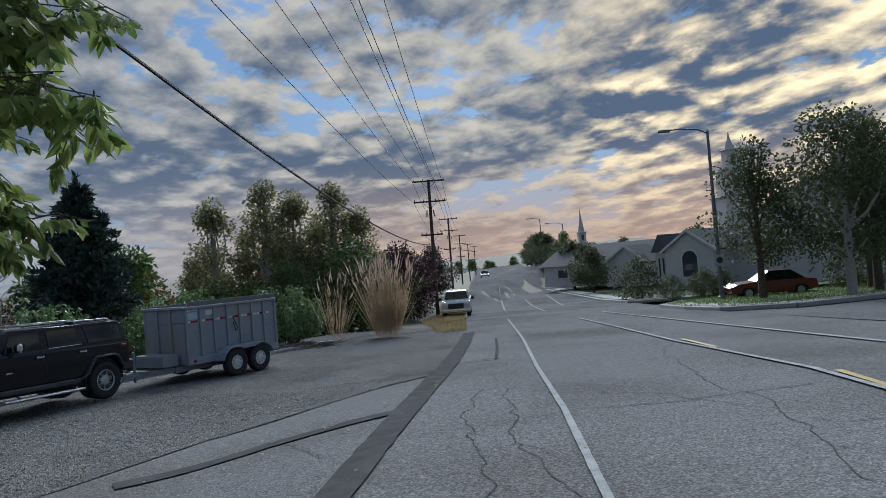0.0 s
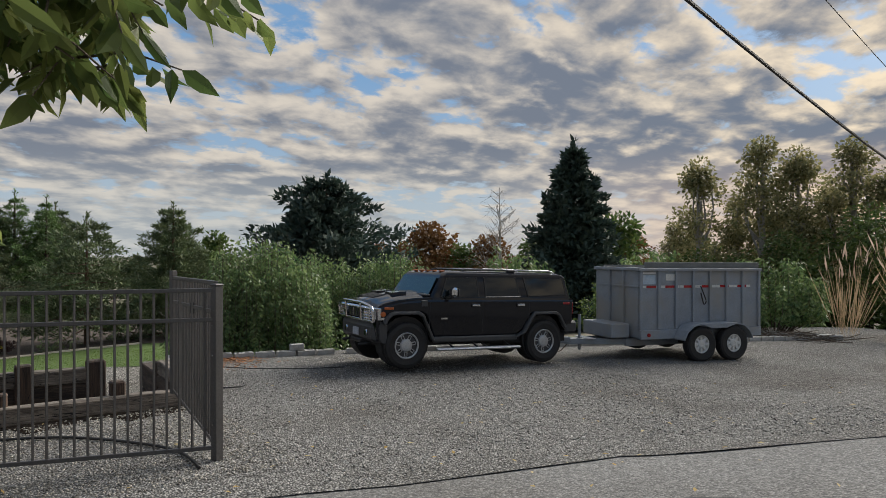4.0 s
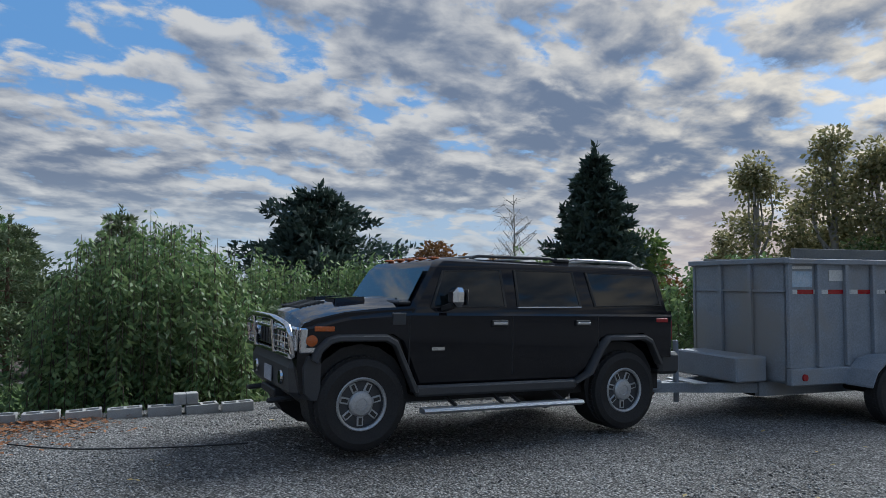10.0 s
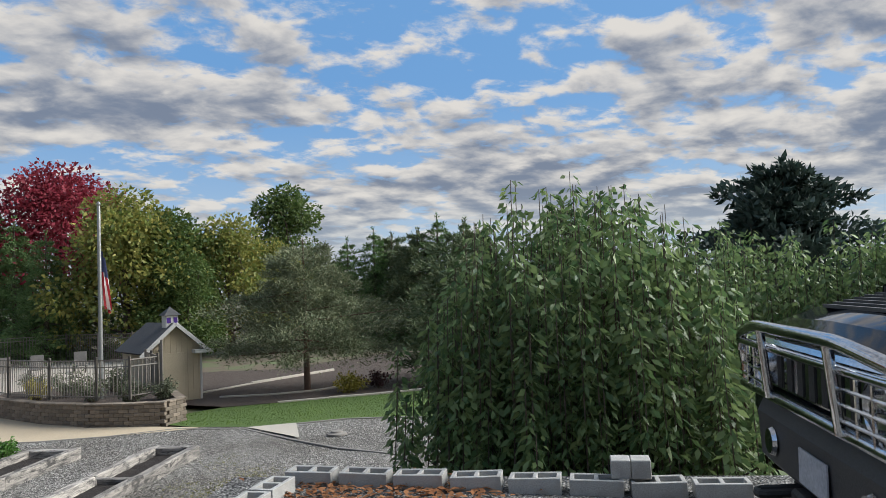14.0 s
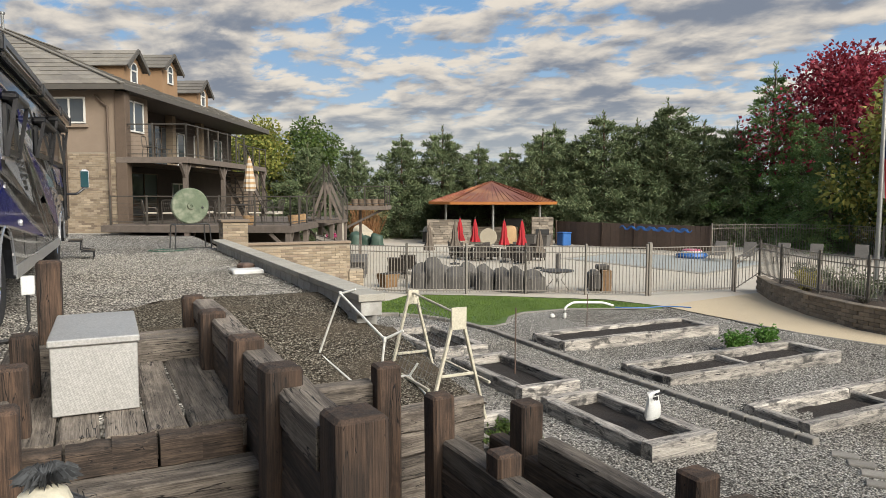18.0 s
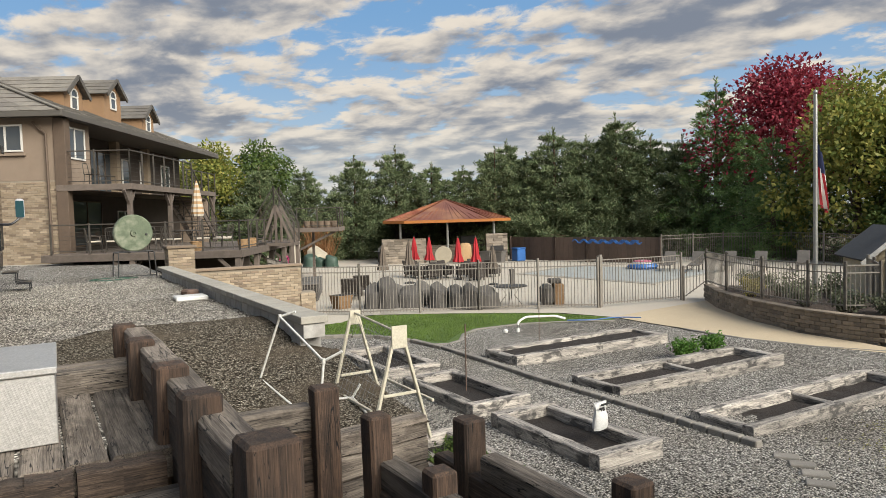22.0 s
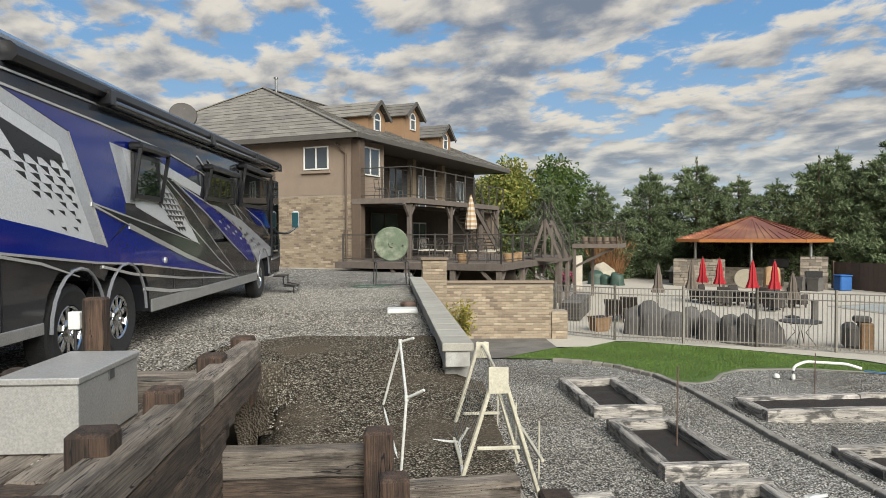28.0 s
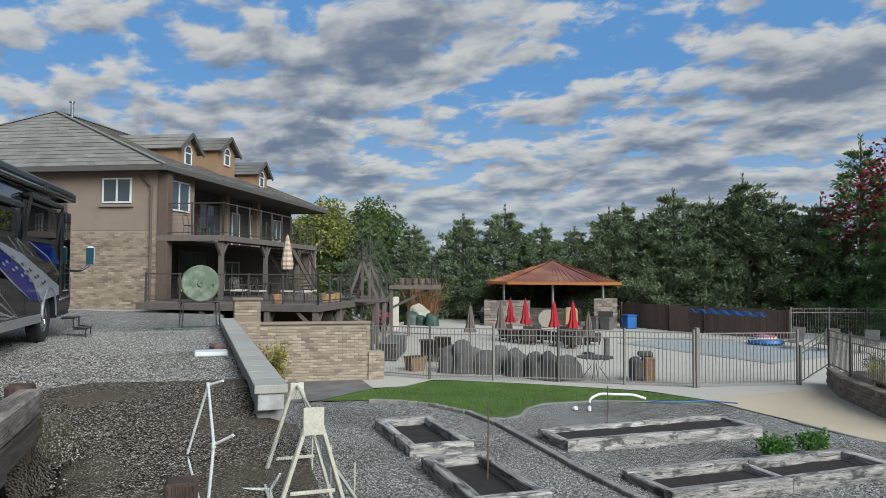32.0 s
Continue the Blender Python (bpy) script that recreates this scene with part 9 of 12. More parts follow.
strip("road_line", [(-0.12, 4.0), (0.34, 7.5), (0.82, 11), (1.38, 16), (2.4, 24), (4.1, 39.5)], 0.085, M_PAINT, "worn white road edge line", 0.03)
strip("road_line", [(6.2, 56), (9.5, 84)], 0.14, M_PAINT, "worn white road edge line", 0.04)
strip("road_line", [(4.0, 4), (4.63, 10.3), (5.0, 12.5), (5.3, 18.9), (5.95, 26), (6.6, 34)], 0.11, M_PAINT, "worn pale centre line", 0.03)
strip("road_line", [(4.45, 9.0), (5.1, 12.0)], 0.11, M_YELLOW, "worn yellow centre line", 0.033)
strip("road_line", [(5.3, 16.5), (5.55, 19.0)], 0.1, M_YELLOW, "worn yellow centre line", 0.033)
strip("road_line", [(7.4, 46), (10.5, 72)], 0.13, M_PAINT, "worn pale centre line", 0.04)
strip("road_line", [(7.6, 8), (7.86, 15), (8.3, 25), (8.96, 38.4)], 0.13, M_PAINT, "worn white lane line", 0.03)
strip("road_line", [(10.8, 56), (14.2, 80)], 0.14, M_PAINT, "worn white lane line", 0.04)
strip("tar_seam", [(-2.2, 6.5), (-1.83, 8.6), (-1.22, 12.3), (-0.3, 18.0), (0.5, 24), (1.2, 30)], 0.42, M_PATCH, "dark tar seam at the road's edge", 0.019)
strip("tar_seam", [(-4.9, 11.0), (-3.2, 11.9), (-1.3, 12.25)], 0.34, M_PATCH, "dark tar seam across the drive", 0.019)
strip("tar_seam", [(1.69, 25.2), (1.2, 21.0), (0.85, 18.4), (-0.2, 18.2)], 0.07, M_PATCH, "thin tar seam round a patch", 0.03)
random.seed(12)
for x, y, n, dx, dy in ((0.2, 7.0, 14, 0.02, 0.5), (2.2, 7.0, 26, 0.10, 0.45), (-0.6, 7.5, 12, 0.04, 0.5), (-0.5, 10.6, 10, 0.42, 0.05), (1.6, 10.9, 12, 0.36, 0.06), (3.0, 9.2, 9, 0.3, -0.1), (-2.9, 11.7, 6, 0.12, -0.3), (-3.2, 9.6, 9, -0.4, 0.06), (2.9, 10.0, 6, -0.1, 0.4), (4.5, 12.0, 10, 0.35, 0.03), (1.4, 17.0, 9, 0.4, 0.02), (-0.9, 14.0, 5, 0.05, 0.4)):
    line, ux, uy = [(x, y)], 0.0, 0.0
    for _ in range(n * 4):
        ux, uy = 0.6 * ux + random.uniform(-0.05, 0.05), 0.6 * uy + random.uniform(-0.04, 0.04)
        x, y = x + dx / 4 + ux, y + dy / 4 + uy
        line.append((x, y))
        if random.random() < 0.07:
            q = [(x, y)]
            for _ in range(random.randint(3, 8)):
                q.append((q[-1][0] + random.uniform(-0.06, 0.1), q[-1][1] + random.uniform(-0.1, 0.06)))
            strip("road_crack", q, 0.007, M_PATCH, "thin dark crack in the asphalt", 0.01)
    strip("road_crack", line, 0.012, M_PATCH, "thin dark crack in the asphalt", 0.01)


def utility_pole(x, y, h, label):
    z = land(x, y)
    ob = thing("utility_pole", label, "utility pole", pose(x, y, z, 0, 0.6, -6), group="roadside utility poles")
    part("pole", Geo().tube([(0, 0, -0.3), (0, 0, h * 0.5), (0, 0, h)], 0.16, 12, 0.11), M_POLE, ob, smooth=40)
    for zz, w in ((h - 0.12, 1.25), (h - 1.72, 1.25), (h - 4.3, 0.85)):
        part("crossarm", Geo().box(-w, -0.16, zz - 0.06, w, -0.06, zz + 0.06, c=0.01), M_POLE, ob)
        for s in (-1, 1):
            part("brace", Geo().beam((s * 0.55, -0.11, zz - 0.05), (s * 0.1, -0.11, zz - 0.5), 0.03, 0.03), M_LAMP, ob)
        for x2 in (-w + 0.08, -0.45, 0.45, w - 0.08):
            part("insulator", Geo().lathe([(0.03, zz + 0.06), (0.045, zz + 0.12), (0.03, zz + 0.16), (0.02, zz + 0.2)], pose(x2, -0.11, 0), 8), M_LAMP, ob)
    for s in (-1, 1):
        part("fuse", Geo().tube([(s * 0.3, -0.2, h - 2.9), (s * 0.25, -0.25, h - 2.4)], 0.05, 8), M_LAMP, ob)
    return ob


utility_pole(0.97, 56.0, 10.64, "tall dark wooden utility pole with three crossarms")
for k, (x, y) in enumerate(((4.9, 98), (9.5, 140), (15.0, 185), (21, 230))):
    utility_pole(x, y, 9.6, "dark wooden utility pole along the road")


def cable(p, q, sag, r, label):
    p, q = Vector(p), Vector(q)
    g = Geo()
    n = 24
    g.tube([p.lerp(q, i / n) - Vector((0, 0, 4 * sag * (i / n) * (1 - i / n))) for i in range(n + 1)], r, 5)
    solid("cable", g, M_CABLE, label, "cable", group="overhead cables")


for dx, z, back in ((-1.15, 7.25, -1.6), (-0.45, 7.25, -0.7), (0.45, 7.25, 0.3), (1.15, 7.25, 1.2), (-1.15, 5.6, -2.1), (1.15, 5.6, 0.9)):
    cable((0.97 + dx, 56, z + 0.5), (-6.0 + back * 1.3, -14, z + 4.9), 0.8, 0.013, "thin black power line")
    cable((0.97 + dx, 56, z + 0.5), (4.9 + dx, 98, z - 1.6), 0.7, 0.013, "thin black power line")
cable((0.85, 55.9, 2.75), (-7.16, -6.0, 7.55), 1.43, 0.03, "thick black overhead cable")
cable((1.05, 56, 2.6), (4.9, 98, 1.1), 1.3, 0.03, "thick black overhead cable")



def street_lamp(x, y, h, yaw, sign=False):
    z = land(x, y)
    ob = thing("street_lamp", "tall grey street lamp with a curved arm", "street lamp", pose(x, y, z, 0, 0, yaw), group="street lamps")
    part("pole", Geo().tube([(0, 0, 0), (0, 0, h * 0.6), (0, 0, h)], 0.12, 12, 0.07), M_LAMP, ob, smooth=40)
    part("arm", Geo().tube([(0, 0, h - 0.15), (-0.5, 0, h + 0.1), (-1.4, 0, h + 0.22), (-2.0, 0, h + 0.2)], 0.04, 8), M_LAMP, ob, smooth=40)
    part("lamp_head", Geo().box(-2.6, -0.13, h + 0.1, -1.95, 0.13, h + 0.24, c=0.04), M_LAMP, ob)
    part("base", Geo().lathe([(0.2, 0), (0.2, 0.25), (0.13, 0.3)], n=12), M_LAMP, ob)
    if sign:
        s = part("sign", Geo().box(-0.28, -0.16, 1.9, 0.28, -0.14, 2.5, c=0.01), M_SIGN, ob, "small white road sign with a symbol")
        part("symbol", Geo().lathe([(0.17, 0), (0.17, 0.006), (0.13, 0.006), (0.13, 0)], pose(0, -0.162, 2.2, 90), 20), M_PATCH, s)


street_lamp(15.6, 38.6, 9.2, -8, True)
street_lamp(22.5, 105, 9.2, -8)
street_lamp(25, 135, 9.2, -8)

# ---- trees and shrubs ----
M_TRUNK = mat("grey_brown_bark", (0.13, 0.10, 0.075), (0.09, 0.07, 0.052), 6, 0.95, fine=30, bump=1.0, bumpdist=0.03, stretch=(1, 1, 0.3))
M_REDTRUNK = mat("pine_bark", (0.17, 0.105, 0.07), (0.12, 0.075, 0.05), 6, 0.95, fine=30, bump=1.0, bumpdist=0.03)
M_PALEBARK = mat("pale_bark", (0.42, 0.39, 0.35), (0.30, 0.28, 0.25), 5, 0.9, fine=30, bump=0.5)
L_PINE = leaf_mat("pine_needles", (0.085, 0.125, 0.06), (0.172, 0.20, 0.105), 0.35, 0.6, 0.15)
L_BLUEPINE = leaf_mat("grey_pine_needles", (0.11, 0.14, 0.075), (0.23, 0.245, 0.145), 0.3, 0.6, 0.15)
L_FIR = leaf_mat("fir_needles", (0.08, 0.15, 0.052), (0.165, 0.24, 0.085), 0.35, 0.6, 0.15)
L_SPRUCE = leaf_mat("dark_spruce_needles", (0.036, 0.062, 0.048), (0.078, 0.108, 0.086), 0.3, 0.6, 0.1)
L_BROAD = leaf_mat("autumn_green_leaves", (0.115, 0.165, 0.042), (0.31, 0.285, 0.072), 0.35, 0.5, 0.35)
L_GREEN = leaf_mat("green_leaves", (0.050, 0.095, 0.025), (0.13, 0.17, 0.05), 0.3, 0.5, 0.35)
L_RED = leaf_mat("red_maple_leaves", (0.16, 0.02, 0.03), (0.32, 0.05, 0.075), 0.3, 0.5, 0.35)
L_ASPEN = leaf_mat("thin_olive_leaves", (0.12, 0.135, 0.058), (0.36, 0.32, 0.16), 0.3, 0.5, 0.4)
L_PEACH = leaf_mat("drooping_peach_leaves", (0.068, 0.128, 0.05), (0.225, 0.295, 0.118), 0.3, 0.42, 0.4)
L_WALNUT = leaf_mat("near_tree_leaves", (0.08, 0.135, 0.04), (0.26, 0.30, 0.09), 0.3, 0.4, 0.5)
L_RUST = leaf_mat("rusty_leaves", (0.12, 0.055, 0.02), (0.20, 0.11, 0.04), 0.3, 0.55, 0.3)
L_DUSK = leaf_mat("dusky_purple_leaves", (0.045, 0.022, 0.025), (0.09, 0.045, 0.045), 0.3, 0.5, 0.2)
L_STRAW = leaf_mat("dry_plume_stems", (0.34, 0.25, 0.15), (0.50, 0.38, 0.24), 0.25, 0.8, 0.3)
L_BED = leaf_mat("bed_plant_leaves", (0.05, 0.13, 0.02), (0.12, 0.22, 0.05), 0.2, 0.5, 0.3)


def leaf_mesh(name, pos, along, length, width, material, seed=0, fold=0.25, flat=0.0):
    """One mesh of many single leaves: pos and along are arrays, each leaf a folded lozenge of two triangles a side."""
    rng = np.random.default_rng(seed)
    pos, along = np.asarray(pos, float), np.asarray(along, float)
    n = len(pos)
    d = along / (np.linalg.norm(along, axis=1, keepdims=True) + 1e-9)
    rnd = rng.normal(size=(n, 3))
    rnd[:, 2] += flat
    s = np.cross(d, rnd)
    s /= np.linalg.norm(s, axis=1, keepdims=True) + 1e-9
    u = np.cross(s, d)
    L = (length * rng.uniform(0.65, 1.3, n))[:, None]
    Wd = (width * rng.uniform(0.7, 1.3, n))[:, None]
    a = pos
    b = pos + d * L * 0.45 + s * Wd / 2 + u * Wd * fold
    c = pos + d * L
    e = pos + d * L * 0.45 - s * Wd / 2 + u * Wd * fold
    v = np.stack([a, b, c, e], 1).reshape(-1, 3)
    me = bpy.data.meshes.new(name)
    me.vertices.add(4 * n)
    me.vertices.foreach_set("co", v.ravel())
    me.loops.add(4 * n)
    me.loops.foreach_set("vertex_index", np.arange(4 * n))
    me.polygons.add(n)
    me.polygons.foreach_set("loop_start", np.arange(0, 4 * n, 4))
    me.update()
    me.validate()
    me.materials.append(material)
    return me


def limb(g, p, q, r0, r1, bend=0.1, rng=None, n=6):
    rng = rng or np.random.default_rng(0)
    p, q = np.array(p, float), np.array(q, float)
    off = rng.normal(size=3) * bend * np.linalg.norm(q - p)
    pts = [tuple(p + (q - p) * t + off * math.sin(math.pi * t) * 0.5) for t in (0, 0.33, 0.66, 1)]
    g.tube(pts, r0, n, r1)
    return pts


def broadleaf(h, r, base, n, size, leaf, bark, seed, squash=1.0, limbs=9, spread=0.62, top=1.0):
    """Trunk, limbs and crown meshes of a leafy tree. base: height where the crown begins."""
    rng = np.random.default_rng(seed)
    wood = Geo()
    wood.tube([(0, 0, -0.2), (rng.normal() * 0.04, rng.normal() * 0.04, h * 0.3), (0, 0, h * 0.62), (0, 0, h * 0.9)], 0.028 * h, 8, 0.004 * h)
    ch = h - base
    clumps = []
    for i in range(limbs * 5):
        t = rng.uniform(0.02, 1.0)
        prof = math.sin(math.pi * min(1, 0.12 + 0.88 * t ** (0.75 * top))) ** 0.7
        a = rng.uniform(0, 2 * math.pi)
        rad = r * prof * math.sqrt(rng.uniform(0.12, 1.0)) * rng.uniform(0.8, 1.12)
        clumps.append((rad * math.cos(a), rad * math.sin(a) * squash, base + ch * t * 0.97))
    for i in range(limbs):
        c = clumps[i]
        limb(wood, (0, 0, max(base * 0.7, c[2] * 0.55)), c, 0.010 * h, 0.003 * h, 0.15, rng, 5)
    clumps = np.array(clumps)
    k = rng.integers(0, len(clumps), n)
    sd = r * 0.23
    off = rng.normal(size=(n, 3))
    off *= (rng.uniform(0, 1, n) ** 0.4 / (np.linalg.norm(off, axis=1) + 1e-6))[:, None] * sd * 1.7 * np.array([1, 1, 0.8])
    pos = clumps[k] + off
    along = off / sd + rng.normal(size=(n, 3)) * 0.7 + np.array([0, 0, -0.35])
    return wood.data("trunk", bark, 60), leaf_mesh("crown", pos, along, size, size * spread, leaf, seed)


def conifer(h, r, n, leaf, bark, seed, tuft=0.34, droop=0.15, power=1.0, bare=0.08, gaps=0.25, width=0.3):
    """Trunk with whorls of branches and needle tufts."""
    rng = np.random.default_rng(seed)
    wood = Geo()
    wood.tube([(0, 0, -0.2), (0, 0, h * 0.5), (0, 0, h * 0.985)], 0.024 * h, 8, 0.003 * h)
    levels = max(9, int(h * 1.9))
    pos, along = [], []
    total = sum((1 - i / levels) ** power + 0.08 for i in range(levels))
    for i in range(levels):
        t = i / levels
        z = h * (bare + (0.96 - bare) * t)
        reach = r * ((1 - t) ** power) * rng.uniform(0.8, 1.12) + 0.05 * r
        nb = rng.integers(6, 10) if t < 0.8 else 5
        per = int(n * ((1 - t) ** power + 0.08) / total / nb) + 3
        for j in range(nb):
            a = 2 * math.pi * (j + rng.uniform(-0.4, 0.4)) / nb + i * 0.9
            le = reach * rng.uniform(1 - gaps * 1.6, 1.15)
            tip = np.array([le * math.cos(a), le * math.sin(a), z - droop * le + 0.12 * le * rng.uniform(-1, 1.6)])
            root = np.array([0, 0, z])
            if t < 0.6 and j % 2 == 0:
                wood.tube([tuple(root), tuple(tip * np.array([0.9, 0.9, 1]))], 0.006 * h * (1 - t) + 0.01, 4, 0.008)
            f = rng.uniform(0.22, 1.05, per) ** 0.8
            side = rng.normal(size=(per, 3)) * 0.18 * le * np.array([1, 1, 0.6]) * (1.25 - f)[:, None]
            side += rng.normal(size=(per, 3)) * 0.06
            p = root + (tip - root) * f[:, None] + side
            pos.append(p)
            out = (tip - root) / (np.linalg.norm(tip - root) + 1e-6)
            along.append(out * 0.7 + rng.normal(size=(per, 3)) * 0.55 + np.array([0, 0, 0.3]))
    # leader
    k = 30
    zz = rng.uniform(0.9, 1.0, k) * h
    pos.append(np.stack([rng.normal(size=k) * 0.05, rng.normal(size=k) * 0.05, zz], 1))
    along.append(rng.normal(size=(k, 3)) * 0.5 + np.array([0, 0, 0.9]))
    return wood.data("trunk", bark, 60), leaf_mesh("crown", np.concatenate(pos), np.concatenate(along), tuft, tuft * width, leaf, seed)


def plant(kind, meshes, x, y, z, rot, label, category, scale=1.0, group="", sz=None):
    ob = thing(kind, label, category, Matrix.Translation((x, y, z)) @ pose(0, 0, 0, 0, 0, rot), group=group)
    ob.scale = (scale, scale, sz or scale)
    part("trunk", meshes[0], None, ob)
    part("crown", meshes[1], None, ob)
    return ob


PINES = [conifer(9.0, 4.0, 25000, L_PINE, M_REDTRUNK, s, 0.34, -0.02, 0.62, 0.05, 0.3, 0.22) for s in (1, 2, 3)]
FARPINE = conifer(9.0, 4.0, 3200, L_PINE, M_REDTRUNK, 4, 0.75, -0.02, 0.62, 0.05, 0.3, 0.4)
FARBROAD = broadleaf(9.5, 3.4, 0.8, 2600, 0.55, L_GREEN, M_TRUNK, 25)
FIRS = [conifer(10.0, 4.0, 20000, L_FIR, M_TRUNK, s, 0.27, 0.2, 0.85, 0.03, 0.25, 0.24) for s in (11, 12)]
BROADS = [broadleaf(9.5, 3.7, 1.4, 9000, 0.30, L_BROAD, M_TRUNK, 21), broadleaf(9.5, 3.4, 1.2, 9000, 0.28, L_GREEN, M_TRUNK, 22)]
ROUND = broadleaf(12.0, 3.6, 2.6, 9500, 0.30, L_GREEN, M_TRUNK, 23)
MAPLE = broadleaf(13.4, 6.2, 6.0, 12000, 0.34, L_RED, M_TRUNK, 24, limbs=11, top=0.7)
for k, (x, y, h) in enumerate(((-46.6, -28.9, 7.7), (-49.5, -26.3, 8.6), (-52.1, -24.2, 9.2), (-53.9, -21.9, 7.9), (-55.5, -19.9, 7.6), (-57.0, -17.8, 8.9), (-59.6, -13.8, 10.3), (-58.4, -15.6, 8.5), (-61.9, -9.6, 11.1), (-60.8, -11.6, 9.6), (-63.0, -7.2, 9.5), (-63.8, -5.0, 9.2), (-44.5, -32.0, 8.0), (-42.0, -37.0, 9.0), (-60.0, 21.5, 6.6), (-59.4, 25.6, 8.2), (-56.3, 26.8, 8.3), (-57.0, 31.5, 8.4), (-62, -20, 10), (-66, -12, 10))):
    plant("pine_tree", PINES[k % 3], x, y, -3.2, 47 * k, "tall dense green pine in the tree belt", "tree", h / 9.0, "belt of pines", sz=h / 9.0)
for k, (x, y, h) in enumerate(((-63.7, -2.4, 13.2), (-61.5, 0.2, 10.0), (-58.9, 22.2, 7.9), (-58.6, 24.1, 8.6), (-55.7, 28.1, 9.2), (-55.1, 30.0, 8.9), (-58.0, 2.9, 8.6), (-62.0, 4.5, 9.5))):
    plant("fir_tree", FIRS[k % 2], x, y, -3.2, 61 * k, "narrow green fir in the tree belt", "tree", h / 10.0 * 0.95, "belt of firs", sz=h / 10.0)
for k, (x, y, h) in enumerate(((-57.0, 7.6, 10.7), (-57.3, 10.7, 9.4), (-58.0, 14.0, 9.0), (-61.0, 9.2, 9.8), (-43.0, -36.6, 9.6), (-46.5, -34.1, 9.8), (-60, 17, 7.5), (-54.5, 11.5, 6.5))):
    plant("leafy_tree", BROADS[k % 2], x, y, -3.2, 83 * k, "leafy tree turning from green to yellow", "tree", h / 9.5, "leafy trees", sz=h / 9.5)
plant("leafy_tree", ROUND, -63.4, 18.2, -3.2, 0, "tall round green tree above the others", "tree")
plant("maple_tree", MAPLE, -66.1, 2.1, -3.2, 0, "maple with dark red autumn leaves", "tree")
BIGPINE = conifer(6.0, 4.1, 42000, L_BLUEPINE, M_REDTRUNK, 31, 0.17, 0.02, 0.55, 0.27, 0.35, 0.2)
_x, _y = from_garden(23.9, 3.4)
plant("pine_tree", BIGPINE, _x, _y, -3.15, 20, "broad grey green pine on the mulch", "tree", sz=1.0)
_x, _y = from_garden(25.5, -2.8)
plant("pine_tree", conifer(6.4, 3.6, 12000, L_PINE, M_REDTRUNK, 33, 0.26, 0.08, 0.6, 0.14, 0.3, 0.28), _x, _y, -3.15, 0, "dark green pine on the mulch", "tree")
_x, _y = from_garden(26.5, -7.0)
plant("pine_tree", PINES[1], _x, _y, -3.15, 140, "dark green pine on the mulch", "tree", 0.72, sz=0.8)

SPRUCE = conifer(16.2, 5.6, 22000, L_SPRUCE, M_TRUNK, 41, 0.7, 0.12, 0.8, 0.02, 0.22, 0.4)
plant("spruce_tree", SPRUCE, -28.6, 62.6, -5.0, 0, "tall dark pointed spruce", "tree")
plant("pine_tree", conifer(13.2, 7.8, 17000, L_SPRUCE, M_TRUNK, 42, 0.7, -0.12, 0.55, 0.1, 0.35, 0.4), -46.2, 49.6, -5.0, 0, "broad dark pine beyond the lot", "tree")
ASPENS = [broadleaf(10.0, 2.1, 1.6, 5200, 0.24, L_ASPEN, M_PALEBARK, 51, limbs=12), broadleaf(10.0, 1.8, 2.2, 4200, 0.24, L_ASPEN, M_PALEBARK, 52, limbs=12)]
for k, (x, y, h) in enumerate(((-13.3, 47.0, 9.3), (-10.1, 47.9, 10.5), (-8.4, 48.6, 9.7), (-5.8, 48.5, 10.1), (-4.2, 48.4, 8.3), (-11.8, 49.5, 7.5), (-7.0, 50.0, 8.0), (-15.2, 48.5, 6.0))):
    plant("aspen_tree", ASPENS[k % 2], x, y, -3.0, 71 * k, "thin leaved tree with sparse olive leaves", "tree", h / 10.0, "thin roadside trees", sz=h / 10.0)
DARKB = broadleaf(7.0, 3.3, 0.3, 8000, 0.26, L_GREEN, M_TRUNK, 54, limbs=8)
for k, (x, y, s) in enumerate(((-4.8, 45.0, 0.95), (-8.5, 44.5, 0.8), (-12.5, 44.0, 0.7), (-2.6, 58, 0.8), (-3.4, 68, 0.8), (-6, 80, 0.9), (-16.5, 43, 0.6), (-2.5, 95, 1.0), (0, 115, 1.0), (2, 140, 1.1), (-9, 60, 0.8))):
    plant("shrub", DARKB, x, y, land(x, y) - 0.3, 57 * k, "dark green roadside shrub", "shrub", s, "roadside shrubs", sz=s * 0.85)
PURPLE = broadleaf(6.0, 2.6, 0.5, 6000, 0.24, L_DUSK, M_TRUNK, 55, limbs=8)
for k, (x, y, s) in enumerate(((-1.6, 54, 0.9), (-0.8, 62, 0.8), (-3.5, 56, 0.8), (1.5, 78, 0.9))):
    plant("shrub", PURPLE, x, y, land(x, y) - 0.2, 77 * k, "dusky purple leaved shrub by the road", "shrub", s, "roadside shrubs")
RUST = broadleaf(8.0, 4.0, 0.6, 5000, 0.45, L_RUST, M_TRUNK, 56)
for k, (x, y, s) in enumerate(((-57.5, 79.4, 1.4), (-51, 84, 1.2), (-34.8, 92.2, 1.2), (-20, 95, 1.0), (-26, 90, 1.0), (-64, 76, 1.1), (-14, 90, 0.9))):
    plant("far_tree", RUST, x, y, -7.0, 33 * k, "distant rust coloured autumn tree", "tree", s, "distant trees")
for k in range(26):
    x, y = -120 + 4.8 * k + random.uniform(-3, 3), 62 + 1.6 * k + random.uniform(-8, 8)
    if -52 < x < -24 and y < 75:
        continue
    plant("far_tree", (FARBROAD, FARPINE, FARBROAD)[k % 3], x, y, -7.5, 47 * k, "distant dark green tree beyond the yard", "tree", random.uniform(0.9, 1.35), "distant trees")


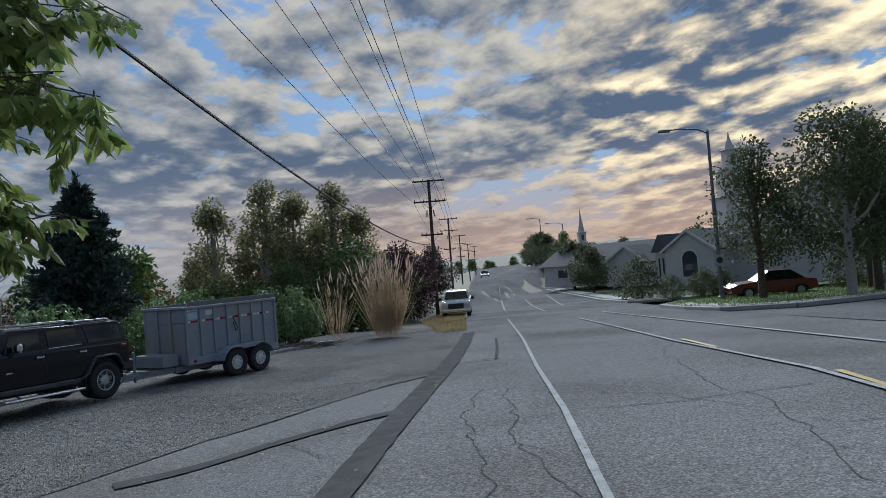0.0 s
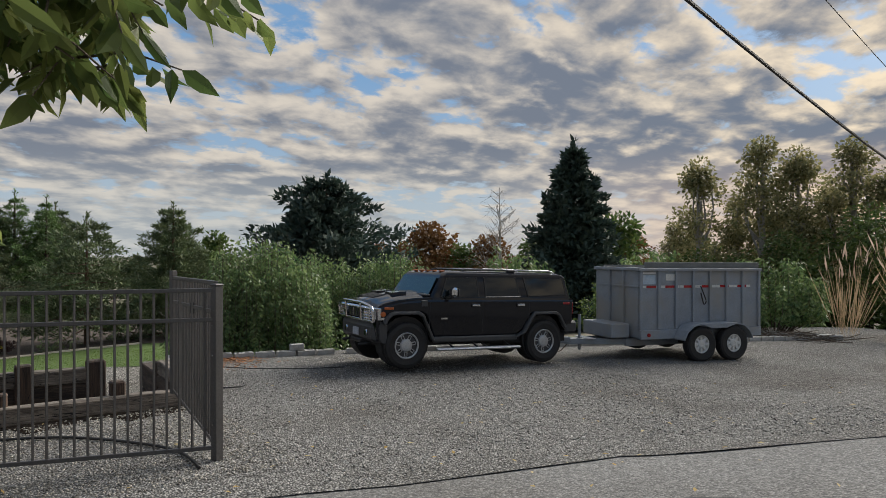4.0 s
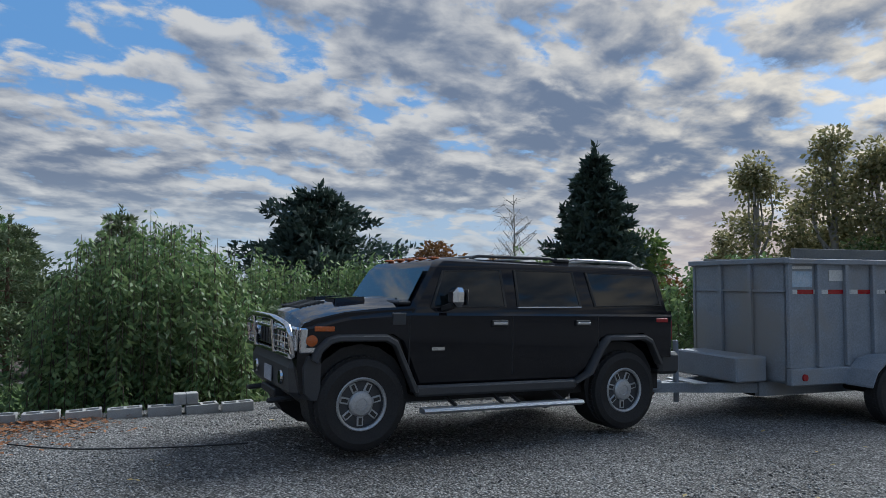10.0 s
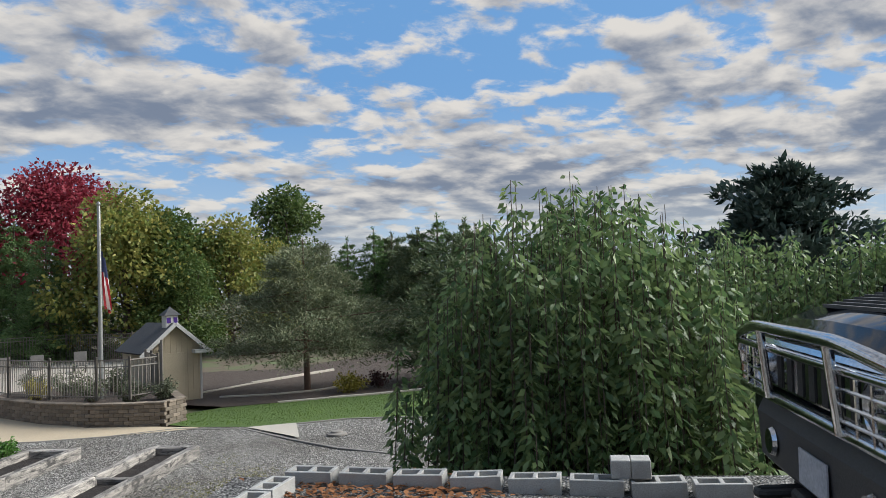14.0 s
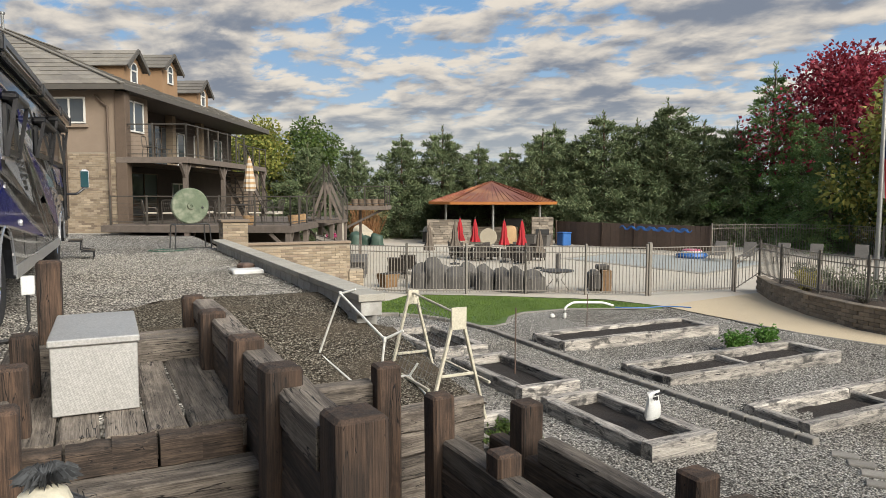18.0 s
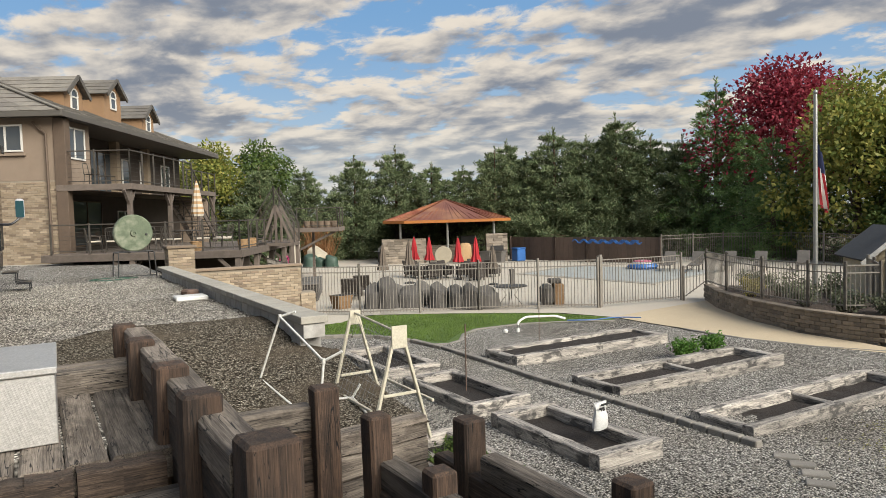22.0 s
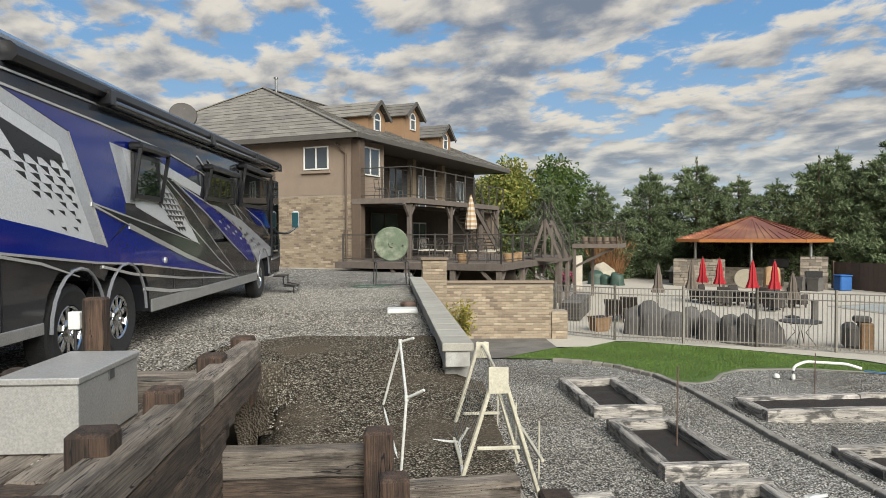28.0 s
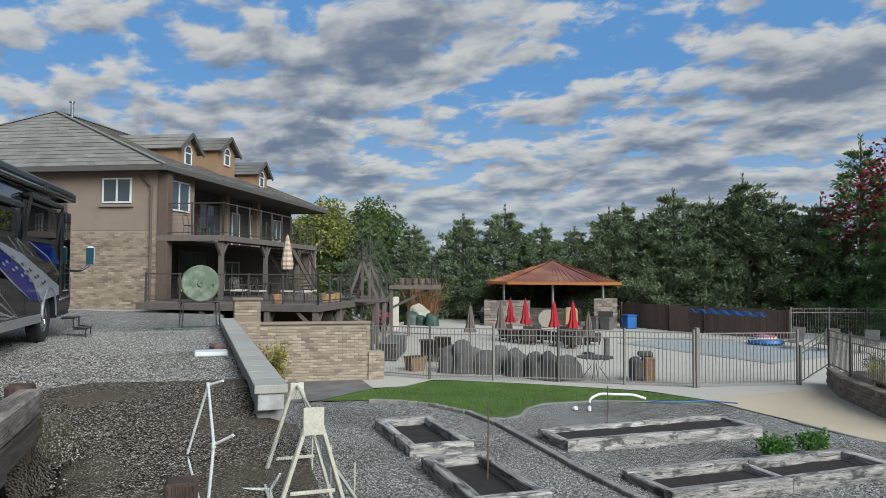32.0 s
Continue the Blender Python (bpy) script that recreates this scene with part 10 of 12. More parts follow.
def bare_birch():
    rng = np.random.default_rng(7)
    g = Geo()
    h = 11.0
    g.tube([(0, 0, 0), (0.1, 0, h * 0.5), (0, 0.1, h)], 0.16, 7, 0.015)
    tw = Geo()
    for i in range(46):
        z = rng.uniform(0.22, 0.97) * h
        a = rng.uniform(0, 6.28)
        le = (1.05 - z / h) * 4.2 + 0.3
        tip = (le * math.cos(a) * 0.8, le * math.sin(a) * 0.8, z + le * 0.65)
        pts = limb(tw, (0, 0, z), tip, 0.03, 0.008, 0.12, rng, 4)
        for j in range(5):
            p = np.array(pts[0]) + (np.array(pts[-1]) - np.array(pts[0])) * rng.uniform(0.3, 1)
            tw.tube([tuple(p), tuple(p + rng.normal(size=3) * np.array([0.5, 0.5, 0.3]) + np.array([0, 0, -0.3]))], 0.012, 3, 0.005)
    ob = thing("bare_tree", "leafless pale grey birch", "tree", pose(-27.9, 48.9, -5.0))
    part("trunk", g, M_PALEBARK, ob, smooth=50)
    part("branch", tw, M_PALEBARK, ob)


bare_birch()


def peach_bush(x, y, z, r, h, n, seed, label, ll=0.15):
    """Dense shrub of upright shoots with long hanging leaves."""
    rng = np.random.default_rng(seed)
    wood = Geo()
    pos, along = [], []
    shoots = max(40, n // 110)
    for i in range(shoots):
        a, q = rng.uniform(0, 6.28), math.sqrt(rng.uniform(0, 1))
        rr = r * q * (1.3 if i % 9 == 0 and q > 0.6 else 1.0)
        foot = np.array([0.35 * rr * math.cos(a), 0.35 * rr * math.sin(a), 0])
        top = h * (1.0 - 0.36 * q ** 3.0) * (rng.uniform(0.5, 0.85) if i % 3 == 0 else rng.uniform(0.84, 1.04) + (0.07 if i % 11 == 0 else 0.0))
        tip = np.array([rr * math.cos(a) * 1.02, rr * math.sin(a) * 1.02, top])
        belly = np.array([rr * math.cos(a) * 1.06, rr * math.sin(a) * 1.06, top * 0.42])
        pts = [tuple(foot), tuple((foot + belly) / 2 + np.array([0, 0, 0.1])), tuple(belly), tuple((belly + tip) / 2), tuple(tip)]
        wood.tube(pts, 0.016, 4, 0.004)
        k = n // shoots
        t = rng.uniform(0.12, 1.0, k) ** 0.8
        pp = np.array(pts)
        seg = np.clip((t * 4).astype(int), 0, 3)
        fr = (t * 4 - seg)[:, None]
        p = pp[seg] * (1 - fr) + pp[seg + 1] * fr
        d = rng.normal(size=(k, 3))
        d[:, 2] = 0
        d /= np.linalg.norm(d, axis=1, keepdims=True) + 1e-9
        pos.append(p + d * rng.uniform(0.0, 0.09, k)[:, None])
        along.append(d * 0.9 + np.array([0, 0, -0.75]) + rng.normal(size=(k, 3)) * 0.25)
    ob = thing("leafy_bush", label, "bush", pose(x, y, z), group="bushes along the lot")
    part("stem", wood, M_TRUNK, ob)
    part("crown", leaf_mesh("crown", np.concatenate(pos), np.concatenate(along), ll, ll * 0.42, L_PEACH, seed, 0.2), None, ob)


peach_bush(-15.7, 17.68, -2.3, 1.68, 3.85, 50000, 61, "tall dense green bush with long drooping leaves", 0.115)
peach_bush(-17.6, 21.4, -2.4, 1.7, 3.7, 30000, 62, "tall green bush with long drooping leaves", 0.115)
peach_bush(-15.9, 23.0, -2.0, 1.5, 3.3, 22000, 63, "green bush with pale upright shoots", 0.115)
peach_bush(-13.6, 26.8, -1.6, 1.6, 2.9, 8000, 64, "green bush behind the parked vehicles", 0.17)
peach_bush(-10.2, 30.5, -1.5, 1.6, 2.9, 7000, 65, "green bush behind the trailer", 0.17)
peach_bush(-6.6, 32.5, -1.5, 1.6, 2.6, 7000, 66, "green bush behind the trailer", 0.17)

# ---- roadside: gate, near tree, plume grass, church ----
M_GATE = mat("taupe_gate_metal", (0.115, 0.11, 0.108), (0.095, 0.09, 0.088), 4, 0.5, metal=0.2, fine=60, bump=0.05)


def panel(ob, p, q, top, low0, low1, gap=0.115, name="panel", second=0.3):
    """A picket panel from p to q with three rails."""
    pa = thing(name, "", "")
    pa.parent = ob
    P, Q = Vector(p), Vector(q)
    n = int((Q - P).length / gap)
    for zt0, zt1 in ((top, top), (top - second, top - second), (low0, low1)):
        part("rail", Geo().beam((*P, zt0), (*Q, zt1), 0.035, 0.04, 0.004), M_GATE, pa)
    bar = {}
    for i in range(1, n):
        t = i / n
        x, y = P.lerp(Q, t)
        part("picket", Geo().box(x - 0.009, y - 0.009, low0 + (low1 - low0) * t, x + 0.009, y + 0.009, top), M_GATE, pa)
    return pa


def metal_gate():
    ob = thing("metal_gate", "open taupe metal picket gate beside a fence panel", "gate")
    P1, P2, P3, P0 = (-7.6, 10.59), (-9.0, 8.8), (-9.6, 11.37), (-10.6, 6.75)
    for (x, y), top in ((P1, 0.90), (P2, 0.90), (P0, 0.90)):
        po = part("post", Geo().box(x - 0.045, y - 0.045, -1.05, x + 0.045, y + 0.045, top, c=0.006), M_GATE, ob)
        part("cap", Geo().box(x - 0.052, y - 0.052, top, x + 0.052, y + 0.052, top + 0.025, c=0.01), M_GATE, po)
        for z in (0.5, 0.2, -0.5):
            part("bolt", Geo().lathe([(0.01, 0), (0.01, 0.006), (0.002, 0.008)], pose(x, y - 0.05, z, 90), 8), M_CHROME, po)
    panel(ob, P1, P2, 0.86, -0.74, -0.76, name="fence_panel")
    panel(ob, P2, P0, 0.86, -0.76, -0.76, name="fence_panel")
    leaf = panel(ob, (-7.66, 10.63), P3, 0.93, -0.74, -0.5, 0.075, name="gate_leaf")
    part("end_post", Geo().box(P3[0] - 0.035, P3[1] - 0.035, -0.55, P3[0] + 0.035, P3[1] + 0.035, 1.02, c=0.005), M_GATE, leaf)
    part("brace", Geo().beam((-9.5, 11.35, 0.6), (-8.0, 10.78, -0.65), 0.02, 0.02), M_GATE, leaf)
    part("latch", Geo().box(-8.6, 10.94, 0.55, -8.52, 11.02, 0.68, c=0.01), M_BLACK, leaf, "black gate latch")


metal_gate()


def near_tree():
    """Low boughs that hang into view, on a tree by the drive's edge."""
    rng = np.random.default_rng(91)
    x0, y0 = -6.7, 5.4
    ob = thing("walnut_tree", "leafy tree with long drooping olive green leaves", "tree", pose(x0, y0, -0.6))
    wood = Geo()
    wood.tube([(0, 0, -0.3), (0.1, 0.1, 1.2), (0.0, 0.3, 2.6), (-0.2, 0.3, 5.2)], 0.17, 10, 0.06)
    pos, along = [], []
    # bough tips over the drive, in the tree's own frame
    boughs = []
    for k in range(70):
        f, deep = rng.uniform(0, 1), rng.uniform(0, 1) ** 1.3 * 1.1
        low = 1.9 - 0.3 * f if f < 0.35 else 1.72 - 1.25 * (f - 0.35)
        z = low + (3.7 - low) * rng.uniform(0, 1) ** 0.9
        f = max(f, 0.24) if z > 2.45 else f
        boughs.append((-3.55 - 1.15 * f - 0.55 * deep - x0, 7.6 - 1.75 * f + 0.5 * deep - y0, z + 0.6))
    for k in range(18):
        f = rng.uniform(0, 1)
        boughs.append((-2.75 - 0.9 * f - x0, 6.35 + 0.5 * rng.uniform(0, 1) - y0, 3.1 + 1.3 * rng.uniform(0, 1)))
    for k in range(16):
        f = rng.uniform(0, 1)
        boughs.append((-4.6 - 0.8 * f - x0, 6.6 + 0.8 * rng.uniform(0, 1) - y0, 1.85 + 1.0 * rng.uniform(0, 1)))
    twig = Geo()
    for bx, by, bz in boughs:
        root = np.array([0.0, 0.25, 2.4 + rng.uniform(0, 1.8)])
        tip = np.array([bx, by, bz]) + rng.normal(size=3) * 0.06
        mid = (root + tip) / 2 + np.array([0, 0, 0.3]) + rng.normal(size=3) * 0.12
        pts = [root, (root + mid) / 2 + np.array([0, 0, 0.15]), mid, (mid + tip) / 2 + np.array([0, 0, 0.12]), tip]
        twig.tube([tuple(p) for p in pts], 0.02, 5, 0.004)
        for j in range(13):
            f = rng.uniform(0.6, 1.0)
            a, b = (mid, tip)
            p = a + (b - a) * (f - 0.3) / 0.7 if f > 0.3 else a
            d = rng.normal(size=3)
            d[2] = -0.35 + 0.3 * d[2]
            d /= np.linalg.norm(d)
            e = p + d * rng.uniform(0.22, 0.42)
            twig.tube([tuple(p), tuple((p + e) / 2 + np.array([0, 0, 0.05])), tuple(e)], 0.007, 4, 0.003)
            k = 9
            for m in range(k):
                q = p + (e - p) * (0.25 + 0.75 * m / (k - 1))
                s = np.cross(d, [0, 0, 1]) * (1 if m % 2 else -1)
                pos.append(q)
                along.append(s * 0.75 + d * 0.5 + np.array([0, 0, -0.75]) + rng.normal(size=3) * 0.25)
    part("trunk", wood, M_TRUNK, ob, smooth=50)
    part("branch", twig, M_TRUNK, ob)
    # rounded leaves with a crease and a bent tip
    v, f = [], []
    for p, d in zip(pos, along):
        d = d / np.linalg.norm(d)
        s = np.cross(d, rng.normal(size=3))
        s /= np.linalg.norm(s)
        u = np.cross(s, d)
        le, wd = rng.uniform(0.11, 0.185), rng.uniform(0.05, 0.078)
        n = len(v)
        for t, w, h in ((0, 0.0, 0), (0.28, 0.9, 0.0), (0.62, 0.85, -0.04), (1.0, 0.0, -0.16)):
            c = p + d * le * t + u * le * h
            if w:
                v += [tuple(c + s * wd / 2 * w + u * 0.006), tuple(c - u * 0.004), tuple(c - s * wd / 2 * w + u * 0.006)]
            else:
                v.append(tuple(c))
        f += [(n, n + 1, n + 2), (n, n + 2, n + 3), (n + 1, n + 4, n + 5, n + 2), (n + 2, n + 5, n + 6, n + 3), (n + 4, n + 7, n + 5), (n + 5, n + 7, n + 6)]
    me = bpy.data.meshes.new("crown")
    me.from_pydata(v, [], f)
    me.materials.append(L_WALNUT)
    part("crown", me, None, ob)


near_tree()


def plume_grass(x, y, r, n, h, seed, label, stem=None, head=None):
    rng = np.random.default_rng(seed)
    z = land(x, y)
    ob = thing("plume_grass", label, "ornamental grass", pose(x, y, z), group="clumps of plume grass")
    a, q = rng.uniform(0, 6.28, n), np.sqrt(rng.uniform(0, 1, n))
    foot = np.stack([r * 0.55 * q * np.cos(a), r * 0.55 * q * np.sin(a), np.zeros(n)], 1)
    out = np.stack([np.cos(a) * q * 0.26, np.sin(a) * q * 0.26, np.ones(n)], 1) + rng.normal(size=(n, 3)) * 0.13
    part("stalk", leaf_mesh("stalk", foot, out, h, 0.024, stem or L_STRAW, seed, 0.1), None, ob)
    k = n // 3
    le = h * rng.uniform(0.75, 1.15, k)[:, None]
    tip = foot[:k] + out[:k] / np.linalg.norm(out[:k], axis=1, keepdims=True) * le
    part("plume", leaf_mesh("plume", tip, out[:k] + rng.normal(size=(k, 3)) * 0.15, 0.55, 0.06, head or L_PLUME, seed + 1), None, ob)


L_PLUME = leaf_mat("pale_pink_plumes", (0.42, 0.30, 0.22), (0.58, 0.46, 0.36), 0.2, 0.8, 0.3)
plume_grass(-2.1, 31.6, 0.9, 520, 2.7, 5, "tall clump of dry tan plume grass")
plume_grass(-4.3, 31.6, 0.5, 70, 2.3, 6, "thin clump of dry tan plume grass")


def blades(name, pts, n, h, material, label, seed, lean=0.5, w=0.02, height=land):
    """Grass or weeds strewn over an outline."""
    rng = np.random.default_rng(seed)
    x0, x1 = min(p[0] for p in pts), max(p[0] for p in pts)
    y0, y1 = min(p[1] for p in pts), max(p[1] for p in pts)
    out = []
    while len(out) < n:
        x, y = rng.uniform(x0, x1), rng.uniform(y0, y1)
        inside = False
        for (ax, ay), (bx, by) in zip(pts, pts[1:] + pts[:1]):
            if (ay > y) != (by > y) and x < (bx - ax) * (y - ay) / (by - ay) + ax:
                inside = not inside
        if inside:
            out.append((x, y, height(x, y)))
    d = rng.normal(size=(n, 3)) * lean
    d[:, 2] = 1
    me = leaf_mesh(name, out, d, h, w, material, seed, 0.1)
    return tagged(new(name, me), label, "grass", kind="stuff")


L_DRY = leaf_mat("dry_grass", (0.26, 0.20, 0.10), (0.40, 0.32, 0.17), 0.3, 0.8, 0.3)
L_TURF = leaf_mat("turf_blades", (0.095, 0.16, 0.03), (0.15, 0.215, 0.05), 0.25, 0.6, 0.3)
blades("dry_grass", [(0.0, 31), (1.2, 31.5), (2.2, 46), (4.5, 70), (2.5, 70), (-0.5, 46)], 9000, 0.2, L_DRY, "dry tan grass along the road's edge", 3, 0.5, 0.03)


def brush_pile():
    rng = np.random.default_rng(17)
    g = Geo()
    for i in range(120):
        x, y, a = rng.normal() * 0.7, rng.normal() * 0.3, rng.uniform(0, 6.28)
        z = rng.uniform(0, 0.22) * math.exp(-x * x)
        le = rng.uniform(0.3, 0.8)
        g.tube([(x, y, z), (x + le * math.cos(a), y + le * math.sin(a), z + rng.uniform(-0.02, 0.12))], 0.012, 4, 0.006)
    solid("cut_brush", g, M_TRUNK, "low pile of cut brown branches behind the trailer", "brush pile", pose(-5.4, 29.2, land(-5.4, 29.2) + 0.01))
    solid("concrete_block", Geo().box(-0.3, -0.12, 0, 0.3, 0.12, 0.16, c=0.01), M_BLOCK, "grey concrete block by the brush pile", "concrete block", pose(-4.5, 29.7, land(-4.5, 29.7) + 0.012, 0, 0, 20))


brush_pile()
# verge, side road and paths across the road
M_KERB = mat("pale_kerb", (0.40, 0.39, 0.37), (0.33, 0.32, 0.30), 2, 0.9, fine=50)
sheet("side_road", [(11, 8), (40, 18), (60, 24), (60, 31), (30, 29.5), (18.5, 28.2), (13.5, 27.0), (11.3, 28.6), (10.9, 20)], 0.006, M_ASPHALT, "worn grey asphalt side road", "road", cell=3.0)
ISLAND = [(11.9, 37.5), (11.45, 33), (11.6, 29.8), (13.8, 28.2), (18.4, 29.2), (30, 31), (60, 33), (60, 43), (24, 42), (18, 42.0), (14.5, 41.0)]
sheet("verge_lawn", ISLAND, 0.12, M_GRASS2, "green verge lawn behind a kerb", "lawn", cell=2.0)
sheet("church_lawn", [(13.4, 47.5), (14.8, 60), (16.8, 92), (40, 92), (40, 50), (26, 48), (18, 46.0)], 0.12, M_GRASS2, "green lawn in front of the church", "lawn", cell=2.0)


def kerb(line, label):
    ob = thing("kerb", label, "kerb", kind="structure")
    for (x0, y0), (x1, y1) in zip(line, line[1:]):
        n = max(1, int(math.hypot(x1 - x0, y1 - y0) / 3.0))
        for i in range(n):
            p = (x0 + (x1 - x0) * i / n, y0 + (y1 - y0) * i / n)
            q = (x0 + (x1 - x0) * (i + 0.985) / n, y0 + (y1 - y0) * (i + 0.985) / n)
            part("kerb_stone", Geo().beam((*p, land(*p) + 0.06), (*q, land(*q) + 0.06), 0.3, 0.18, 0.02), M_KERB, ob)


kerb(ISLAND[10:] + ISLAND[:7], "pale concrete kerb round the verge")
kerb([(18, 46.0), (13.4, 47.5), (14.8, 60), (16.8, 92)], "pale concrete kerb along the road")
strip("sidewalk", [(12.7, 37.0), (12.3, 33), (12.5, 30.6), (14.3, 29.1), (18.4, 30.1), (30, 32)], 1.2, M_KERB, "pale concrete footpath on the verge", 0.15)
strip("sidewalk", [(14.6, 48), (16.0, 60), (18.0, 92)], 1.3, M_KERB, "pale concrete footpath along the road", 0.15)
blades("verge_grass", ISLAND[:6] + [(30, 42), (18, 42.0), (14.5, 41.0)], 9000, 0.12, L_TURF, "short green grass of the verge", 4, 0.5, 0.03, lambda x, y: land(x, y) + 0.11)
DUSKY = leaf_mat("dark_evening_leaves", (0.04, 0.058, 0.024), (0.11, 0.12, 0.055), 0.3, 0.5, 0.4)
RTREE = [broadleaf(8.0, 2.3, 2.0, 5200, 0.2, DUSKY, M_TRUNK, 71, limbs=12), broadleaf(8.6, 2.7, 1.8, 6500, 0.2, DUSKY, M_PALEBARK, 72, limbs=12)]
for k, (x, y, s) in enumerate(((16.0, 35.0, 0.93), (17.8, 30.9, 0.96), (20.3, 32.8, 0.98), (24, 31.5, 1.05), (22.5, 36.5, 0.95), (29, 36, 1.1))):
    plant("street_tree", RTREE[k % 2 if k else 0], x, y, land(x, y) + 0.1, 77 * k, "dark leafy tree on the roadside verge", "tree", s, "trees on the verge")
ROWT = broadleaf(5.4, 2.3, 1.0, 4500, 0.24, DUSKY, M_TRUNK, 73, limbs=8)
for k in range(14):
    y = 72 + 7.5 * k
    x = 17.6 + (y - 72) * 0.11 + 0.6 * (k % 2)
    plant("street_tree", ROWT, x, y, land(x, y) + 0.05, 61 * k, "round green tree in the row along the road", "tree", 0.8 + 0.1 * (k % 3) + 0.015 * k, "row of round trees")
BALL = broadleaf(1.5, 0.85, 0.08, 2600, 0.09, DUSKY, M_TRUNK, 74, limbs=6)
for k, (x, y, s) in enumerate(((15.2, 44.6, 0.95), (16.7, 43.4, 1.1), (17.8, 43.0, 1.05), (15.3, 50.5, 1.9), (24, 40.5, 1.5), (26.5, 40.0, 1.6), (29, 39.6, 1.6), (20.5, 52.5, 1.0))):
    plant("hedge_bush", BALL, x, y, land(x, y) + 0.1, 50 * k, "clipped dark green bush", "bush", s, "clipped bushes")
for k in range(34):
    x, y = 34 + 6.5 * k + random.uniform(-3, 3), 205 - 4.2 * k + random.uniform(-14, 14)
    plant("far_tree", (FARBROAD, FARBROAD, FARPINE)[k % 3], x, y, land(x, y) - 0.4, 47 * k, "distant dark tree beyond the church", "tree", random.uniform(0.6, 0.95), "distant trees")
for k in range(16):
    x, y = -6 + 4.0 * k + random.uniform(-2, 2), 330 + random.uniform(-30, 30)
    plant("far_tree", (FARBROAD, FARBROAD)[k % 2], x, y, -8.5, 47 * k, "distant dark tree at the end of the road", "tree", random.uniform(0.6, 0.9), "distant trees")


def church():
    ob = thing("church", "grey stucco church with gabled bay and dark roof", "church", pose(21.4, 64.0, -2.85, 0, 0, -48.5))
    # x runs along the bay's front, y away from the road
    def gable(parent, x0, x1, y0, y1, eave, top, name="bay"):
        xm = (x0 + x1) / 2
        w = part(name, Geo().prism([(x0, 0), (x1, 0), (x1, eave), (xm, top), (x0, eave)], y0, y1, axis="y"), M_CHURCH, parent, "grey stucco gabled bay")
        for s, xa in ((-1, x0), (1, x1)):
            part("roof", Geo().beam((xm, (y0 + y1) / 2, top + 0.1), (xa + 0.35 * s, (y0 + y1) / 2, eave - (top - eave) * 0.35 / abs(xa - xm) + 0.1), y1 - y0 + 0.5, 0.12, up=(0, 0, 1)), M_SHEDROOF, w, "dark roof slope")
            part("trim", Geo().beam((xm, y0 - 0.28, top + 0.06), (xa + 0.35 * s, y0 - 0.28, eave - (top - eave) * 0.35 / abs(xa - xm) + 0.06), 0.06, 0.2), M_WHITE, w)
        return w
    b = gable(ob, 0.9, 5.4, 0, 9, 3.5, 5.1)
    win = part("window", Geo().prism([(2.4, 1.0), (4.0, 1.0), (4.0, 2.9), (3.7, 3.35), (3.2, 3.5), (2.7, 3.35), (2.4, 2.9)], -0.06, 0.02, axis="y"), M_WHITE, b, "arched white framed window")
    part("pane", Geo().prism([(2.52, 1.1), (3.88, 1.1), (3.88, 2.85), (3.6, 3.25), (3.2, 3.38), (2.8, 3.25), (2.52, 2.85)], -0.07, -0.062, axis="y"), M_GLASS, win)
    part("porch", Geo().box(-0.3, 0.5, 0, 0.9, 9, 3.4), M_CHURCH, ob)
    part("porch_roof", Geo().prism([(-0.6, 3.4), (1.0, 3.4), (0.2, 5.0)], 0.2, 9, axis="y"), M_SHEDROOF, ob)
    for x in (0.05, 0.45):
        w = part("window", Geo().box(x - 0.13, 0.46, 1.0, x + 0.13, 0.52, 2.9), M_WHITE, ob)
        part("pane", Geo().box(x - 0.09, 0.452, 1.06, x + 0.09, 0.46, 2.84), M_GLASS, w)
    # nave with its steep hipped roof, and the long low wing
    part("nave", Geo().box(3.5, 4.0, 0, 21, 20, 3.7), M_CHURCH, ob, "grey stucco nave")
    part("nave_roof", Geo().loft([[(2.9, 3.4, 3.7), (21.6, 3.4, 3.7), (21.6, 20.6, 3.7), (2.9, 20.6, 3.7)], [(9.5, 11.4, 9.2), (15.0, 11.4, 9.2), (15.0, 12.6, 9.2), (9.5, 12.6, 9.2)]]), M_SHEDROOF, ob, "steep dark roof")
    part("wing", Geo().box(-20, 9.5, 0, 3.5, 19, 2.5), M_CHURCH, ob, "long low wing")
    part("wing_roof", Geo().prism([(9.0, 2.4), (19.5, 2.4), (14.25, 4.7)], -20.5, 6, axis="x"), M_SHEDROOF, ob, "long dark roof")
    for k in range(6):
        x = -18 + 3.4 * k
        w = part("window", Geo().box(x, 9.44, 0.9, x + 1.5, 9.52, 2.0), M_WHITE, ob)
        part("pane", Geo().box(x + 0.08, 9.43, 0.98, x + 1.42, 9.44, 1.92), M_GLASS, w)
    gable(ob, -9.5, -4.5, 6.5, 11, 2.5, 4.1, "cross_gable")


church()


